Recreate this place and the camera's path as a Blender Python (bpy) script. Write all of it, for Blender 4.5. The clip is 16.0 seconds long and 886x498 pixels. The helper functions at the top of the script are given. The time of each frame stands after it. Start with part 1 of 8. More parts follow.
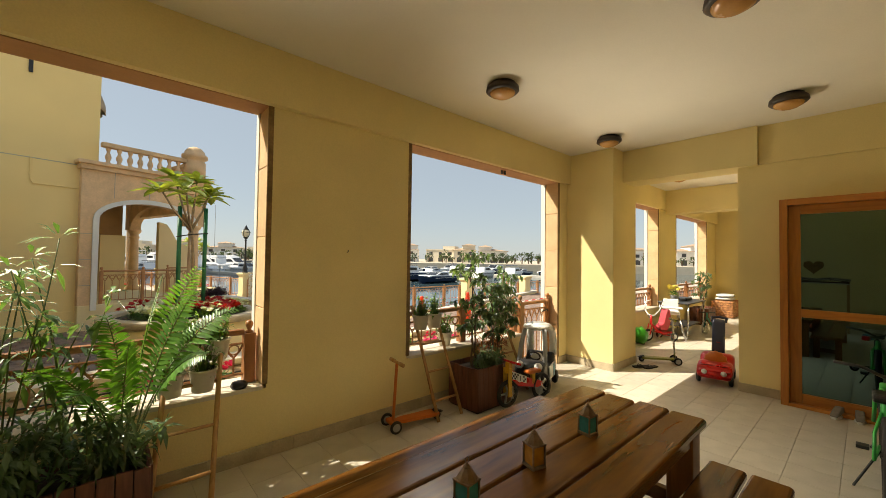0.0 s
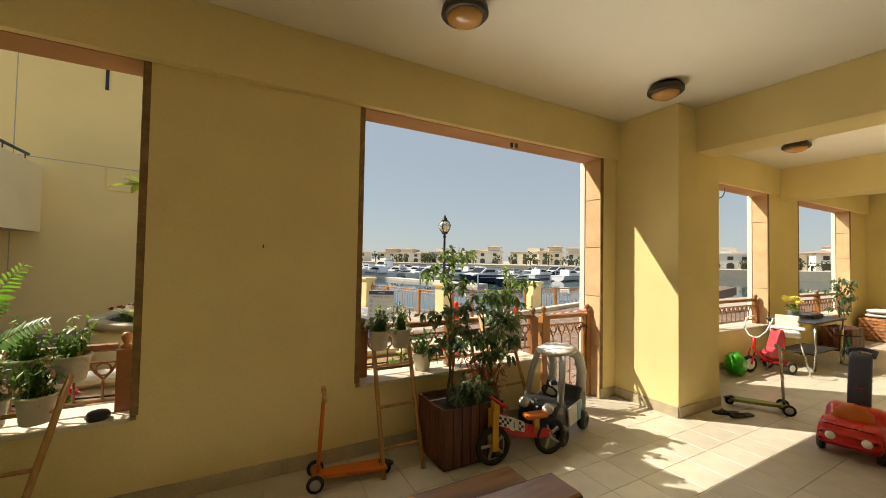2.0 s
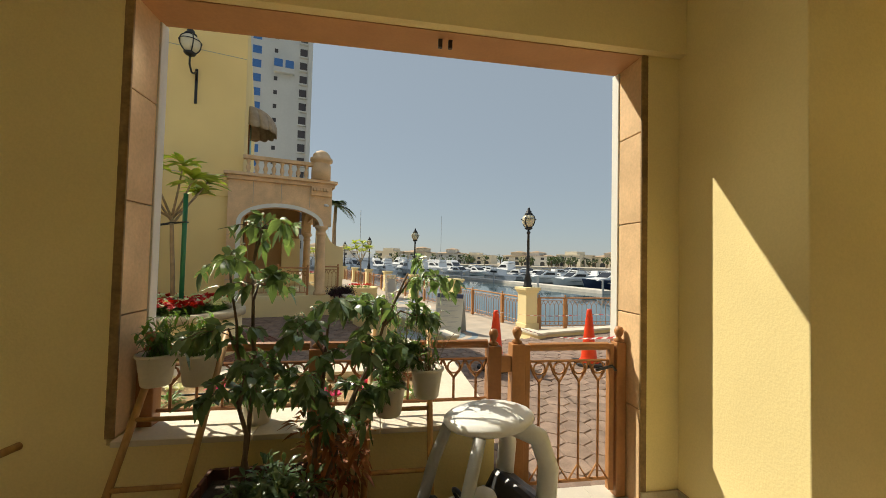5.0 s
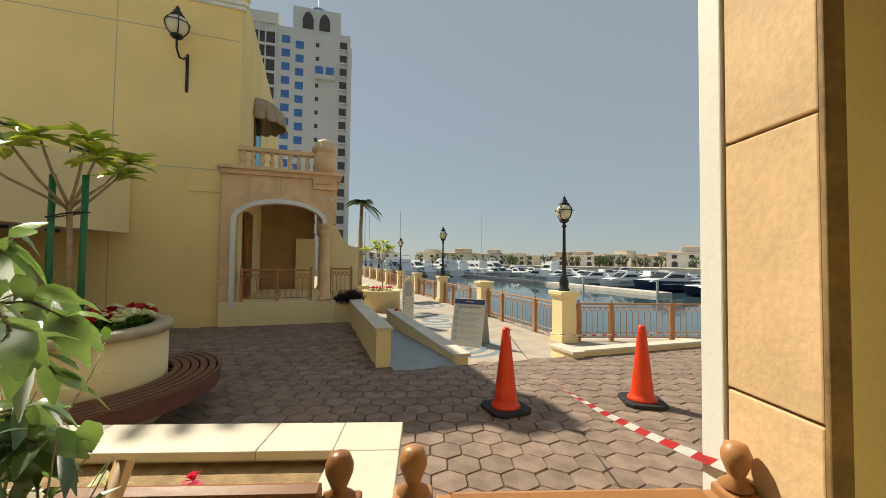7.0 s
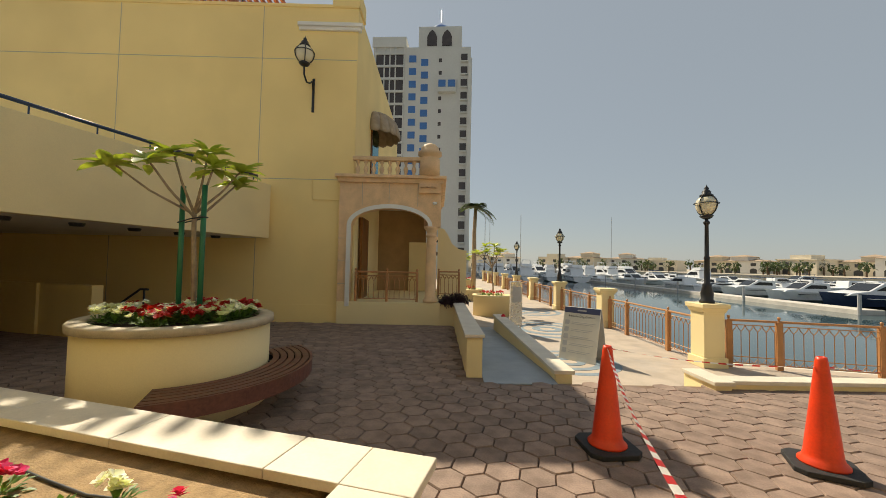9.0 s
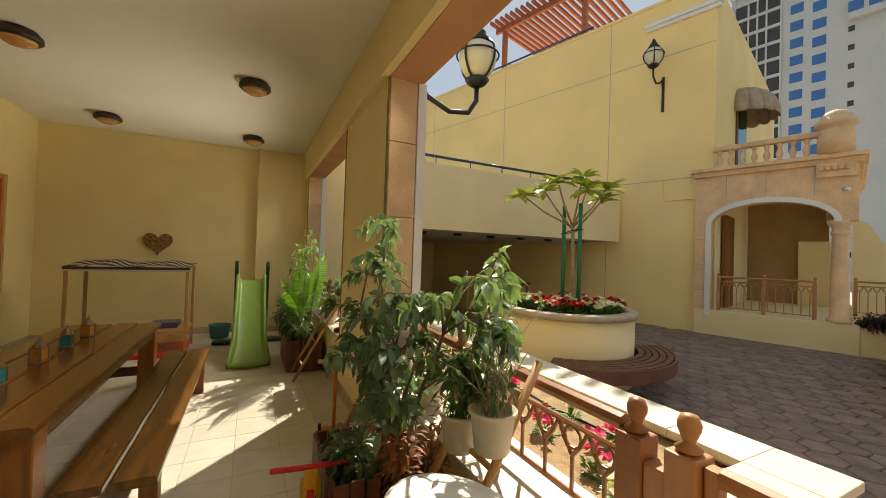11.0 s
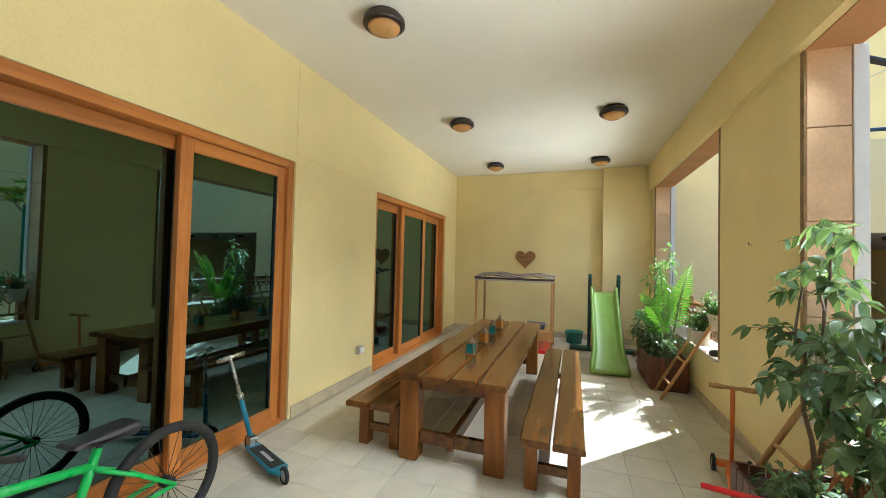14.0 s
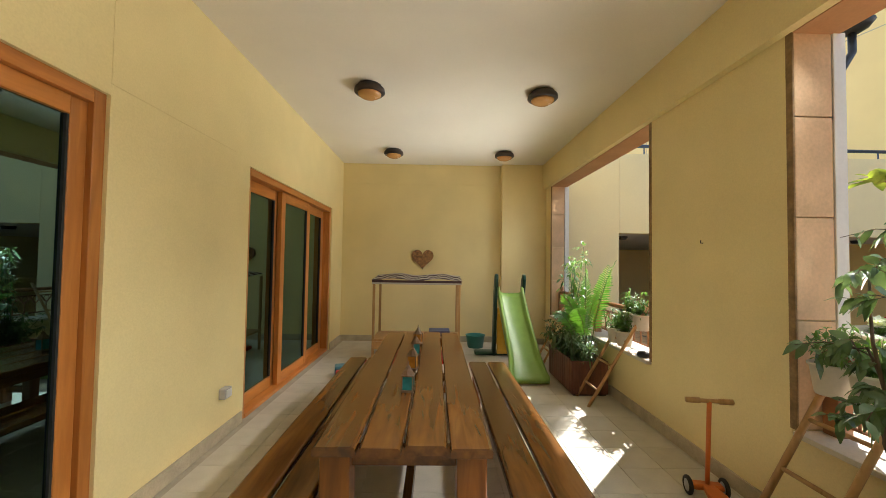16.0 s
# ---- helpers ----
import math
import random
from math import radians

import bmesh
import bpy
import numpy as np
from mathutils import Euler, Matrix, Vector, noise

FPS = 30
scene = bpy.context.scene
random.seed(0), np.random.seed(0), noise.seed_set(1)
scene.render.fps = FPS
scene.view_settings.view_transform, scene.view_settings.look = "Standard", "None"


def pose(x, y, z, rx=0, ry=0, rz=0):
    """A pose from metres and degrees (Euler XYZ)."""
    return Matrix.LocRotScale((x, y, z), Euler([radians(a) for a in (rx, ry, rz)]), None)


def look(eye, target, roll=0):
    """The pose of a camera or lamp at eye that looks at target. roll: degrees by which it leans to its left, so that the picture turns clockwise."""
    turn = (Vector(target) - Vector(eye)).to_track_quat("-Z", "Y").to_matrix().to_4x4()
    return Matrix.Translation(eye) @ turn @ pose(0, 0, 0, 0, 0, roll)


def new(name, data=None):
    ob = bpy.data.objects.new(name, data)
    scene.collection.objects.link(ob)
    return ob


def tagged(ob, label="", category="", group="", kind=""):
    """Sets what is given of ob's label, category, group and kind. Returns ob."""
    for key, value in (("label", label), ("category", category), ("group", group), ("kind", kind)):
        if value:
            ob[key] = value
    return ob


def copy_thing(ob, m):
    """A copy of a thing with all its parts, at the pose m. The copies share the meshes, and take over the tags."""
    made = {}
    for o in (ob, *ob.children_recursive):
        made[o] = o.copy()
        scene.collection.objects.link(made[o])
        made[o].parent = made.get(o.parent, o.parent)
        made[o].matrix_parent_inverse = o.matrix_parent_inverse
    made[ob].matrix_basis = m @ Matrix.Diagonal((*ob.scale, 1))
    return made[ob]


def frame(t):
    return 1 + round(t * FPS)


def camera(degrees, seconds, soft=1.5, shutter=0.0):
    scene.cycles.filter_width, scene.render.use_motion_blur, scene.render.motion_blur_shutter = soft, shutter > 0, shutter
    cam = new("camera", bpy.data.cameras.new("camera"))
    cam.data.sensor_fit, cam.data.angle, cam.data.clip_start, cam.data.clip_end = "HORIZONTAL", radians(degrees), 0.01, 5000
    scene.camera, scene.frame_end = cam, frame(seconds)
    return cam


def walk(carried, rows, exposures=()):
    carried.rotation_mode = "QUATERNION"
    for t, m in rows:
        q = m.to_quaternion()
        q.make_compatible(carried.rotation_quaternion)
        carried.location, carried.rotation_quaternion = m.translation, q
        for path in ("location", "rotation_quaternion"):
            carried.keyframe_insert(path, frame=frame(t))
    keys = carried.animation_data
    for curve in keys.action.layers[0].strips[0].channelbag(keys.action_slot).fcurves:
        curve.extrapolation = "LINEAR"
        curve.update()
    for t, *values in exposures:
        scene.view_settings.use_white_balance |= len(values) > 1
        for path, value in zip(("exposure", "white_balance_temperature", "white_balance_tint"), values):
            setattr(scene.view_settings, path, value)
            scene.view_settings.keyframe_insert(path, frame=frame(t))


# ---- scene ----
cam = camera(98.8, 16.0, soft=0.6)
PATH = [
    (0, (-0.099, 0.056, 1.574), (1.234, 1.546, 1.627), 0.8),
    (0.5, (0.2, 0.113, 1.533), (1.423, 1.694, 1.599), 0.8),
    (1, (0.574, 0.157, 1.545), (1.679, 1.822, 1.61), 0.9),
    (1.5, (0.985, 0.206, 1.557), (2.012, 1.921, 1.615), 0.9),
    (2, (1.384, 0.254, 1.56), (2.349, 2.006, 1.617), 1.0),
    (2.5, (1.814, 0.258, 1.549), (2.729, 2.036, 1.613), 1.0),
    (3, (2.199, 0.299, 1.535), (3.037, 2.114, 1.602), 1.0),
    (3.5, (2.576, 0.365, 1.543), (3.306, 2.226, 1.609), 1.1),
    (4, (2.932, 0.503, 1.541), (3.503, 2.419, 1.601), 1.1),
    (4.2, (3.06, 0.603, 1.524), (3.566, 2.537, 1.582), 1.2),
    (6.5, (4.226, 2.266, 1.447), (4.39, 4.258, 1.514), 0.8),
    (7, (4.4, 2.592, 1.451), (4.502, 4.588, 1.516), 0.7),
    (7.5, (4.585, 2.91, 1.45), (4.616, 4.909, 1.515), 0.7),
    (8, (4.67, 3.143, 1.439), (4.587, 5.14, 1.51), 0.7),
    (8.5, (4.75, 3.193, 1.444), (4.495, 5.175, 1.52), 0.7),
    (9, (4.802, 3.106, 1.425), (4.273, 5.033, 1.503), 1.2),
    (9.5, (4.824, 2.929, 1.435), (3.824, 4.66, 1.496), 1.3),
    (10, (4.889, 2.705, 1.445), (3.529, 4.17, 1.502), 1.7),
    (10.2, (4.905, 2.617, 1.452), (3.439, 3.977, 1.5), 1.9),
    (12.3, (5.118, 2.144, 1.462), (3.121, 2.236, 1.52), 1.4),
    (12.5, (5.139, 2.124, 1.46), (3.14, 2.091, 1.518), 1.4),
    (13, (5.202, 2.072, 1.491), (3.228, 1.754, 1.538), 1.5),
    (13.5, (5.213, 2.013, 1.482), (3.288, 1.475, 1.531), 1.4),
    (14, (5.141, 1.92, 1.455), (3.251, 1.27, 1.509), 1.4),
    (14.5, (4.93, 1.786, 1.436), (3.045, 1.119, 1.495), 1.3),
    (15, (4.742, 1.563, 1.456), (2.83, 0.978, 1.513), 1.4),
    (15.5, (4.567, 1.362, 1.467), (2.597, 1.027, 1.533), 1.3),
    (16, (4.343, 1.247, 1.461), (2.344, 1.285, 1.525), 0.9),
]
walk(cam, [(t, look(eye, target, roll)) for t, eye, target, roll in PATH],
     exposures=[(0, 0.75, 7600, 8), (2, 0.57, 7500, 8), (4.2, 0.34, 7400, 7), (6.5, 0.28, 7400, 4), (9, 0.28, 7900, 8), (10.2, 0.44, 7700, 9), (12.3, 1.12, 6750, 8), (13, 1.40, 6100, 6), (14, 1.68, 5450, 3), (15, 1.62, 5500, 5), (16, 1.42, 6200, 10)])

# ---- world, sun, exposure ----
world = bpy.data.worlds.new("sky")
scene.world = world
world.use_nodes = True
wn = world.node_tree
SUN_AZ = Vector((-0.73, 0.68, 0)).normalized()
SUN_EL = radians(46.5)
sky = wn.nodes.new("ShaderNodeTexSky")
sky.sky_type = "NISHITA"
sky.sun_disc = False
sky.sun_elevation = SUN_EL
sky.sun_rotation = math.atan2(SUN_AZ.x, SUN_AZ.y)
sky.dust_density = 0.3
sky.air_density = 1.0
haze = wn.nodes.new("ShaderNodeMix")
haze.data_type = "RGBA"
haze.inputs[0].default_value = 0.82
haze.inputs[7].default_value = (2.25, 2.75, 3.5, 1)
wn.links.new(sky.outputs[0], haze.inputs[6])
wn.links.new(haze.outputs[2], wn.nodes["Background"].inputs[0])
wn.nodes["Background"].inputs[1].default_value = 0.113
sun = new("sun", bpy.data.lights.new("sun", "SUN"))
sun.data.energy, sun.data.angle, sun.data.color = 4.7, radians(0.53), (1.0, 0.955, 0.88)
sun_dir = SUN_AZ * math.cos(SUN_EL) + Vector((0, 0, math.sin(SUN_EL)))
sun.matrix_world = look(sun_dir * 50, (0, 0, 0))


# added fill lamps standing in for sky and yard light at the bays: up to the ceiling, and down from under the head
for bx, bw, watts in ((-0.64, 2.7, 5.6), (3.7, 2.6, 5.6), (7.9, 2.6, 3.8), (11.9, 2.5, 3.2)):
    for z, dz, k, spread in ((1.25, 1.45, 1.35, 76), (2.74, -1.85, 2.2, 74)):
        al = new("bay_fill_lamp", bpy.data.lights.new("bay_fill_lamp", "AREA"))
        dx = 0.45 if dz < 0 and 3 < bx < 4 else 0.0
        al.data.shape, al.data.size, al.data.size_y = "RECTANGLE", bw - 2 * dx, 0.35
        al.data.energy, al.data.color, al.data.spread = watts * k, (1.0, 0.95, 0.85), radians(spread)
        al.matrix_world = look((bx - dx, 3.42, z), (bx - dx, 1.4, z + dz))


# ---- materials ----
def material(name, color, rough=0.6, metal=0.0, var=0.12, scale=3.0, fine=60.0, bump=0.1, spec=0.5,
             tint=None, per_object=0.0, per_island=0.0, stretch=(1, 1, 1), stain=0.0, stain_color=(0.1, 0.08, 0.05)):
    """A painted, stone, wood or plastic surface with coarse and fine variation and fine relief."""
    m = bpy.data.materials.new(name)
    m.use_nodes = True
    t = m.node_tree
    p = t.nodes["Principled BSDF"]
    p.inputs["Roughness"].default_value = rough
    p.inputs["Metallic"].default_value = metal
    p.inputs["Specular IOR Level"].default_value = spec
    co = t.nodes.new("ShaderNodeTexCoord")
    mp = t.nodes.new("ShaderNodeMapping")
    mp.inputs["Scale"].default_value = stretch
    t.links.new(co.outputs["Object"], mp.inputs[0])
    n1 = t.nodes.new("ShaderNodeTexNoise")
    n1.inputs["Scale"].default_value, n1.inputs["Detail"].default_value = scale, 4
    n2 = t.nodes.new("ShaderNodeTexNoise")
    n2.inputs["Scale"].default_value, n2.inputs["Detail"].default_value = fine, 3
    t.links.new(mp.outputs[0], n1.inputs[0])
    t.links.new(mp.outputs[0], n2.inputs[0])
    a = Vector(color)
    b = Vector(tint) if tint else a * (1 - var)
    mix = t.nodes.new("ShaderNodeMix")
    mix.data_type = "RGBA"
    mix.inputs[6].default_value = (*(a * (1 + var * 0.5)), 1)
    mix.inputs[7].default_value = (*b, 1)
    ramp = t.nodes.new("ShaderNodeMapRange")
    ramp.inputs[1].default_value, ramp.inputs[2].default_value = 0.35, 0.65
    t.links.new(n1.outputs[0], ramp.inputs[0])
    t.links.new(ramp.outputs[0], mix.inputs[0])
    hsv = t.nodes.new("ShaderNodeHueSaturation")
    f = t.nodes.new("ShaderNodeMapRange")
    f.inputs[1].default_value, f.inputs[2].default_value = 0.3, 0.7
    f.inputs[3].default_value, f.inputs[4].default_value = 1 - var * 0.5, 1 + var * 0.5
    t.links.new(n2.outputs[0], f.inputs[0])
    val = f.outputs[0]
    if per_object or per_island:
        src = t.nodes.new("ShaderNodeObjectInfo").outputs["Random"] if per_object else t.nodes.new("ShaderNodeNewGeometry").outputs["Random Per Island"]
        amount = per_object or per_island
        g = t.nodes.new("ShaderNodeMapRange")
        g.inputs[3].default_value, g.inputs[4].default_value = 1 - amount, 1 + amount
        t.links.new(src, g.inputs[0])
        mul = t.nodes.new("ShaderNodeMath")
        mul.operation = "MULTIPLY"
        t.links.new(val, mul.inputs[0])
        t.links.new(g.outputs[0], mul.inputs[1])
        val = mul.outputs[0]
    t.links.new(val, hsv.inputs["Value"])
    t.links.new(mix.outputs[2], hsv.inputs["Color"])
    out = hsv.outputs[0]
    if stain:
        n3 = t.nodes.new("ShaderNodeTexNoise")
        n3.inputs["Scale"].default_value, n3.inputs["Detail"].default_value = scale * 0.45, 8
        n3.inputs["Roughness"].default_value = 0.7
        t.links.new(co.outputs["Object"], n3.inputs[0])
        r3 = t.nodes.new("ShaderNodeMapRange")
        r3.inputs[1].default_value, r3.inputs[2].default_value = 0.52, 0.75
        r3.inputs[4].default_value = stain
        t.links.new(n3.outputs[0], r3.inputs[0])
        m3 = t.nodes.new("ShaderNodeMix")
        m3.data_type = "RGBA"
        m3.inputs[7].default_value = (*stain_color, 1)
        t.links.new(r3.outputs[0], m3.inputs[0])
        t.links.new(out, m3.inputs[6])
        out = m3.outputs[2]
    t.links.new(out, p.inputs["Base Color"])
    rr = t.nodes.new("ShaderNodeMapRange")
    rr.inputs[3].default_value, rr.inputs[4].default_value = max(rough - 0.1, 0.02), min(rough + 0.1, 1)
    t.links.new(n1.outputs[0], rr.inputs[0])
    t.links.new(rr.outputs[0], p.inputs["Roughness"])
    if bump:
        bp = t.nodes.new("ShaderNodeBump")
        bp.inputs["Strength"].default_value, bp.inputs["Distance"].default_value = bump, 0.01
        t.links.new(n2.outputs[0], bp.inputs["Height"])
        t.links.new(bp.outputs[0], p.inputs["Normal"])
    return m


def leaf_material(name, color, dark, rough=0.4):
    m = material(name, color, rough, var=0.3, scale=8, fine=40, bump=0.05, tint=dark, per_island=0.35)
    t = m.node_tree
    p = t.nodes["Principled BSDF"]
    tr = t.nodes.new("ShaderNodeBsdfTranslucent")
    tr.inputs[0].default_value = (color[0] * 1.6, color[1] * 1.7, color[2] * 0.6, 1)
    mx = t.nodes.new("ShaderNodeMixShader")
    mx.inputs[0].default_value = 0.3
    t.links.new(p.outputs[0], mx.inputs[1])
    t.links.new(tr.outputs[0], mx.inputs[2])
    t.links.new(mx.outputs[0], t.nodes["Material Output"].inputs[0])
    return m


def wood_material(name, light, dark, rough=0.4, along="x", fine=7.0, per_object=0.15, spec=0.5):
    """Boards with grain that runs along one local axis, with darker knots."""
    m = bpy.data.materials.new(name)
    m.use_nodes = True
    t = m.node_tree
    p = t.nodes["Principled BSDF"]
    p.inputs["Specular IOR Level"].default_value = spec
    co = t.nodes.new("ShaderNodeTexCoord")
    mp = t.nodes.new("ShaderNodeMapping")
    k = {"x": (0.12, 1, 1), "y": (1, 0.12, 1), "z": (1, 1, 0.12)}[along]
    mp.inputs["Scale"].default_value = k
    t.links.new(co.outputs["Object"], mp.inputs[0])
    oi = t.nodes.new("ShaderNodeObjectInfo")
    addv = t.nodes.new("ShaderNodeVectorMath")
    sc = t.nodes.new("ShaderNodeVectorMath")
    sc.operation = "SCALE"
    sc.inputs[0].default_value = (3.1, 5.7, 4.3)
    t.links.new(oi.outputs["Random"], sc.inputs["Scale"])
    t.links.new(mp.outputs[0], addv.inputs[0])
    t.links.new(sc.outputs[0], addv.inputs[1])
    n1 = t.nodes.new("ShaderNodeTexNoise")
    n1.inputs["Scale"].default_value, n1.inputs["Detail"].default_value, n1.inputs["Distortion"].default_value = fine * 4, 5, 0.6
    n2 = t.nodes.new("ShaderNodeTexNoise")
    n2.inputs["Scale"].default_value, n2.inputs["Detail"].default_value = fine * 0.6, 3
    t.links.new(addv.outputs[0], n1.inputs[0])
    t.links.new(addv.outputs[0], n2.inputs[0])
    sm = t.nodes.new("ShaderNodeMath")
    sm.operation = "MULTIPLY_ADD"
    sm.inputs[1].default_value, sm.inputs[2].default_value = 0.55, 0.0
    t.links.new(n1.outputs[0], sm.inputs[0])
    sm2 = t.nodes.new("ShaderNodeMath")
    sm2.operation = "MULTIPLY_ADD"
    sm2.inputs[1].default_value = 0.45
    t.links.new(n2.outputs[0], sm2.inputs[0])
    t.links.new(sm.outputs[0], sm2.inputs[2])
    r = t.nodes.new("ShaderNodeValToRGB")
    r.color_ramp.elements[0].position, r.color_ramp.elements[1].position = 0.33, 0.66
    r.color_ramp.elements[0].color, r.color_ramp.elements[1].color = (*dark, 1), (*light, 1)
    t.links.new(sm2.outputs[0], r.inputs[0])
    hsv = t.nodes.new("ShaderNodeHueSaturation")
    g = t.nodes.new("ShaderNodeMapRange")
    g.inputs[3].default_value, g.inputs[4].default_value = 1 - per_object, 1 + per_object
    t.links.new(oi.outputs["Random"], g.inputs[0])
    t.links.new(g.outputs[0], hsv.inputs["Value"])
    t.links.new(r.outputs[0], hsv.inputs["Color"])
    t.links.new(hsv.outputs[0], p.inputs["Base Color"])
    rr = t.nodes.new("ShaderNodeMapRange")
    rr.inputs[3].default_value, rr.inputs[4].default_value = max(rough - 0.12, 0.05), rough + 0.15
    t.links.new(n2.outputs[0], rr.inputs[0])
    t.links.new(rr.outputs[0], p.inputs["Roughness"])
    bp = t.nodes.new("ShaderNodeBump")
    bp.inputs["Strength"].default_value, bp.inputs["Distance"].default_value = 0.25, 0.004
    t.links.new(n1.outputs[0], bp.inputs["Height"])
    t.links.new(bp.outputs[0], p.inputs["Normal"])
    return m


def glass_material(name, tint=(0.25, 0.32, 0.32), ior=1.5, gain=1.0):
    """A tinted pane: it mirrors by its Fresnel gloss and lets the rest through."""
    m = bpy.data.materials.new(name)
    m.use_nodes = True
    t = m.node_tree
    t.nodes.remove(t.nodes["Principled BSDF"])
    tr = t.nodes.new("ShaderNodeBsdfTransparent")
    tr.inputs[0].default_value = (*tint, 1)
    gl = t.nodes.new("ShaderNodeBsdfGlossy")
    gl.inputs["Roughness"].default_value = 0.01
    gl.inputs[0].default_value = (0.50 * gain, 0.84 * gain, 0.88 * gain, 1)
    fr = t.nodes.new("ShaderNodeFresnel")
    fr.inputs[0].default_value = ior
    mx = t.nodes.new("ShaderNodeMixShader")
    t.links.new(fr.outputs[0], mx.inputs[0])
    t.links.new(tr.outputs[0], mx.inputs[1])
    t.links.new(gl.outputs[0], mx.inputs[2])
    t.links.new(mx.outputs[0], t.nodes["Material Output"].inputs[0])
    return m


M_WALL = material("cream_plaster", (0.84, 0.70, 0.355), 0.75, var=0.06, scale=1.2, fine=90, bump=0.12, spec=0.3, stain=0.10, stain_color=(0.45, 0.36, 0.2))
M_CEIL = material("ceiling_paint", (0.84, 0.79, 0.68), 0.85, var=0.04, scale=1.0, fine=120, bump=0.05, spec=0.2)
M_EXT = material("ochre_render", (0.93, 0.71, 0.32), 0.8, var=0.06, scale=0.6, fine=70, bump=0.15, spec=0.25, stain=0.12, stain_color=(0.5, 0.36, 0.17))
M_EXT_PALE = material("pale_render", (0.86, 0.71, 0.40), 0.8, var=0.05, scale=0.7, fine=70, bump=0.15, spec=0.25, stain=0.12, stain_color=(0.5, 0.38, 0.2))
M_STONE = material("peach_stone", (0.74, 0.50, 0.28), 0.7, var=0.14, scale=3.5, fine=50, bump=0.15, per_object=0.08, stain=0.25, stain_color=(0.66, 0.5, 0.36))
M_HEAD = material("peach_paint", (0.55, 0.29, 0.13), 0.7, var=0.08, scale=3, fine=60, bump=0.1)
M_WHITE = material("white_paint", (0.78, 0.77, 0.72), 0.6, var=0.05, scale=2, fine=60, bump=0.08, stain=0.1, stain_color=(0.5, 0.45, 0.36))
M_TILE = material("beige_floor_tile", (0.57, 0.525, 0.44), 0.38, var=0.07, scale=5, fine=80, bump=0.03, per_object=0.05, stain=0.10, stain_color=(0.4, 0.34, 0.25))
M_TILE_FAR = material("beige_floor_tile_joined", (0.57, 0.525, 0.44), 0.38, var=0.07, scale=5, fine=80, bump=0.03, per_island=0.05, stain=0.10, stain_color=(0.4, 0.34, 0.25))
M_GROUT = material("grout", (0.46, 0.41, 0.33), 0.9, var=0.1, scale=6)
M_SKIRT = material("stone_skirting", (0.50, 0.42, 0.29), 0.55, var=0.14, scale=8, fine=80, bump=0.06, per_object=0.06)
M_DOORWOOD = wood_material("varnished_teak", (0.60, 0.235, 0.05), (0.38, 0.13, 0.025), 0.38, "z", 6)
M_DOORWOOD_H = wood_material("varnished_teak_rail", (0.60, 0.235, 0.05), (0.38, 0.13, 0.025), 0.38, "x", 6)
M_TABLE = wood_material("dark_stained_pine", (0.185, 0.074, 0.0135), (0.056, 0.021, 0.005), 0.19, "x", 5, 0.2, 0.5)
M_TABLE_LEG = wood_material("stained_pine_leg", (0.31, 0.118, 0.02), (0.13, 0.045, 0.009), 0.33, "z", 5, 0.15, 0.35)
M_BAMBOO = wood_material("pale_ladder_wood", (0.55, 0.32, 0.12), (0.34, 0.17, 0.055), 0.5, "z", 8, 0.1)
M_PLANTERWOOD = wood_material("red_brown_planter_wood", (0.19, 0.068, 0.038), (0.08, 0.027, 0.017), 0.5, "z", 9, 0.2)
M_RAIL = material("rust_brown_rail_paint", (0.32, 0.135, 0.05), 0.4, var=0.12, scale=6, fine=50, bump=0.06)
M_RAIL_LIGHT = material("orange_brown_rail_paint", (0.46, 0.215, 0.085), 0.45, var=0.12, scale=6, fine=50, bump=0.06)
M_COPING = material("cream_stone_coping", (0.70, 0.63, 0.51), 0.6, var=0.09, scale=3, fine=60, bump=0.08, per_object=0.05, stain=0.2, stain_color=(0.45, 0.36, 0.24))
M_PAVER = material("terracotta_paver", (0.26, 0.182, 0.142), 0.8, var=0.26, scale=5, fine=60, bump=0.3, per_object=0.14, stain=0.3, stain_color=(0.26, 0.15, 0.11))
M_PAVER_FAR = material("terracotta_paver_joined", (0.26, 0.182, 0.142), 0.8, var=0.26, scale=5, fine=60, bump=0.3, per_island=0.14, stain=0.3, stain_color=(0.26, 0.15, 0.11))
M_JOINT = material("paver_joint_sand", (0.20, 0.13, 0.09), 0.95, var=0.15, scale=10)
M_SOIL = material("sandy_soil", (0.36, 0.24, 0.12), 0.95, var=0.25, scale=12, fine=90, bump=0.8)
M_DARKSOIL = material("dark_soil", (0.06, 0.045, 0.035), 0.95, var=0.3, scale=14, fine=90, bump=0.8)
M_BLACK = material("black_iron", (0.015, 0.015, 0.016), 0.4, var=0.1, scale=10, fine=80, bump=0.08)
M_BROWNIRON = material("dark_bronze", (0.035, 0.022, 0.015), 0.45, var=0.15, scale=12, bump=0.08)
M_RUBBER = material("black_rubber", (0.02, 0.02, 0.02), 0.75, var=0.15, scale=20, bump=0.15)
M_BLACKPL = material("black_plastic", (0.025, 0.025, 0.027), 0.4, var=0.1, scale=10, bump=0.04)
M_WHITEPL = material("white_plastic", (0.78, 0.78, 0.76), 0.35, var=0.05, scale=8, bump=0.03)
M_GREYPL = material("grey_plastic", (0.42, 0.42, 0.42), 0.45, var=0.06, scale=8, bump=0.03)
M_RED = material("red_plastic", (0.60, 0.010, 0.014), 0.3, var=0.08, scale=6, bump=0.03)
M_CONE = material("orange_red_cone", (0.75, 0.05, 0.012), 0.4, var=0.12, scale=5, fine=60, bump=0.06)
M_YELLOWPL = material("yellow_plastic", (0.65, 0.36, 0.03), 0.4, var=0.08, scale=8, bump=0.03)
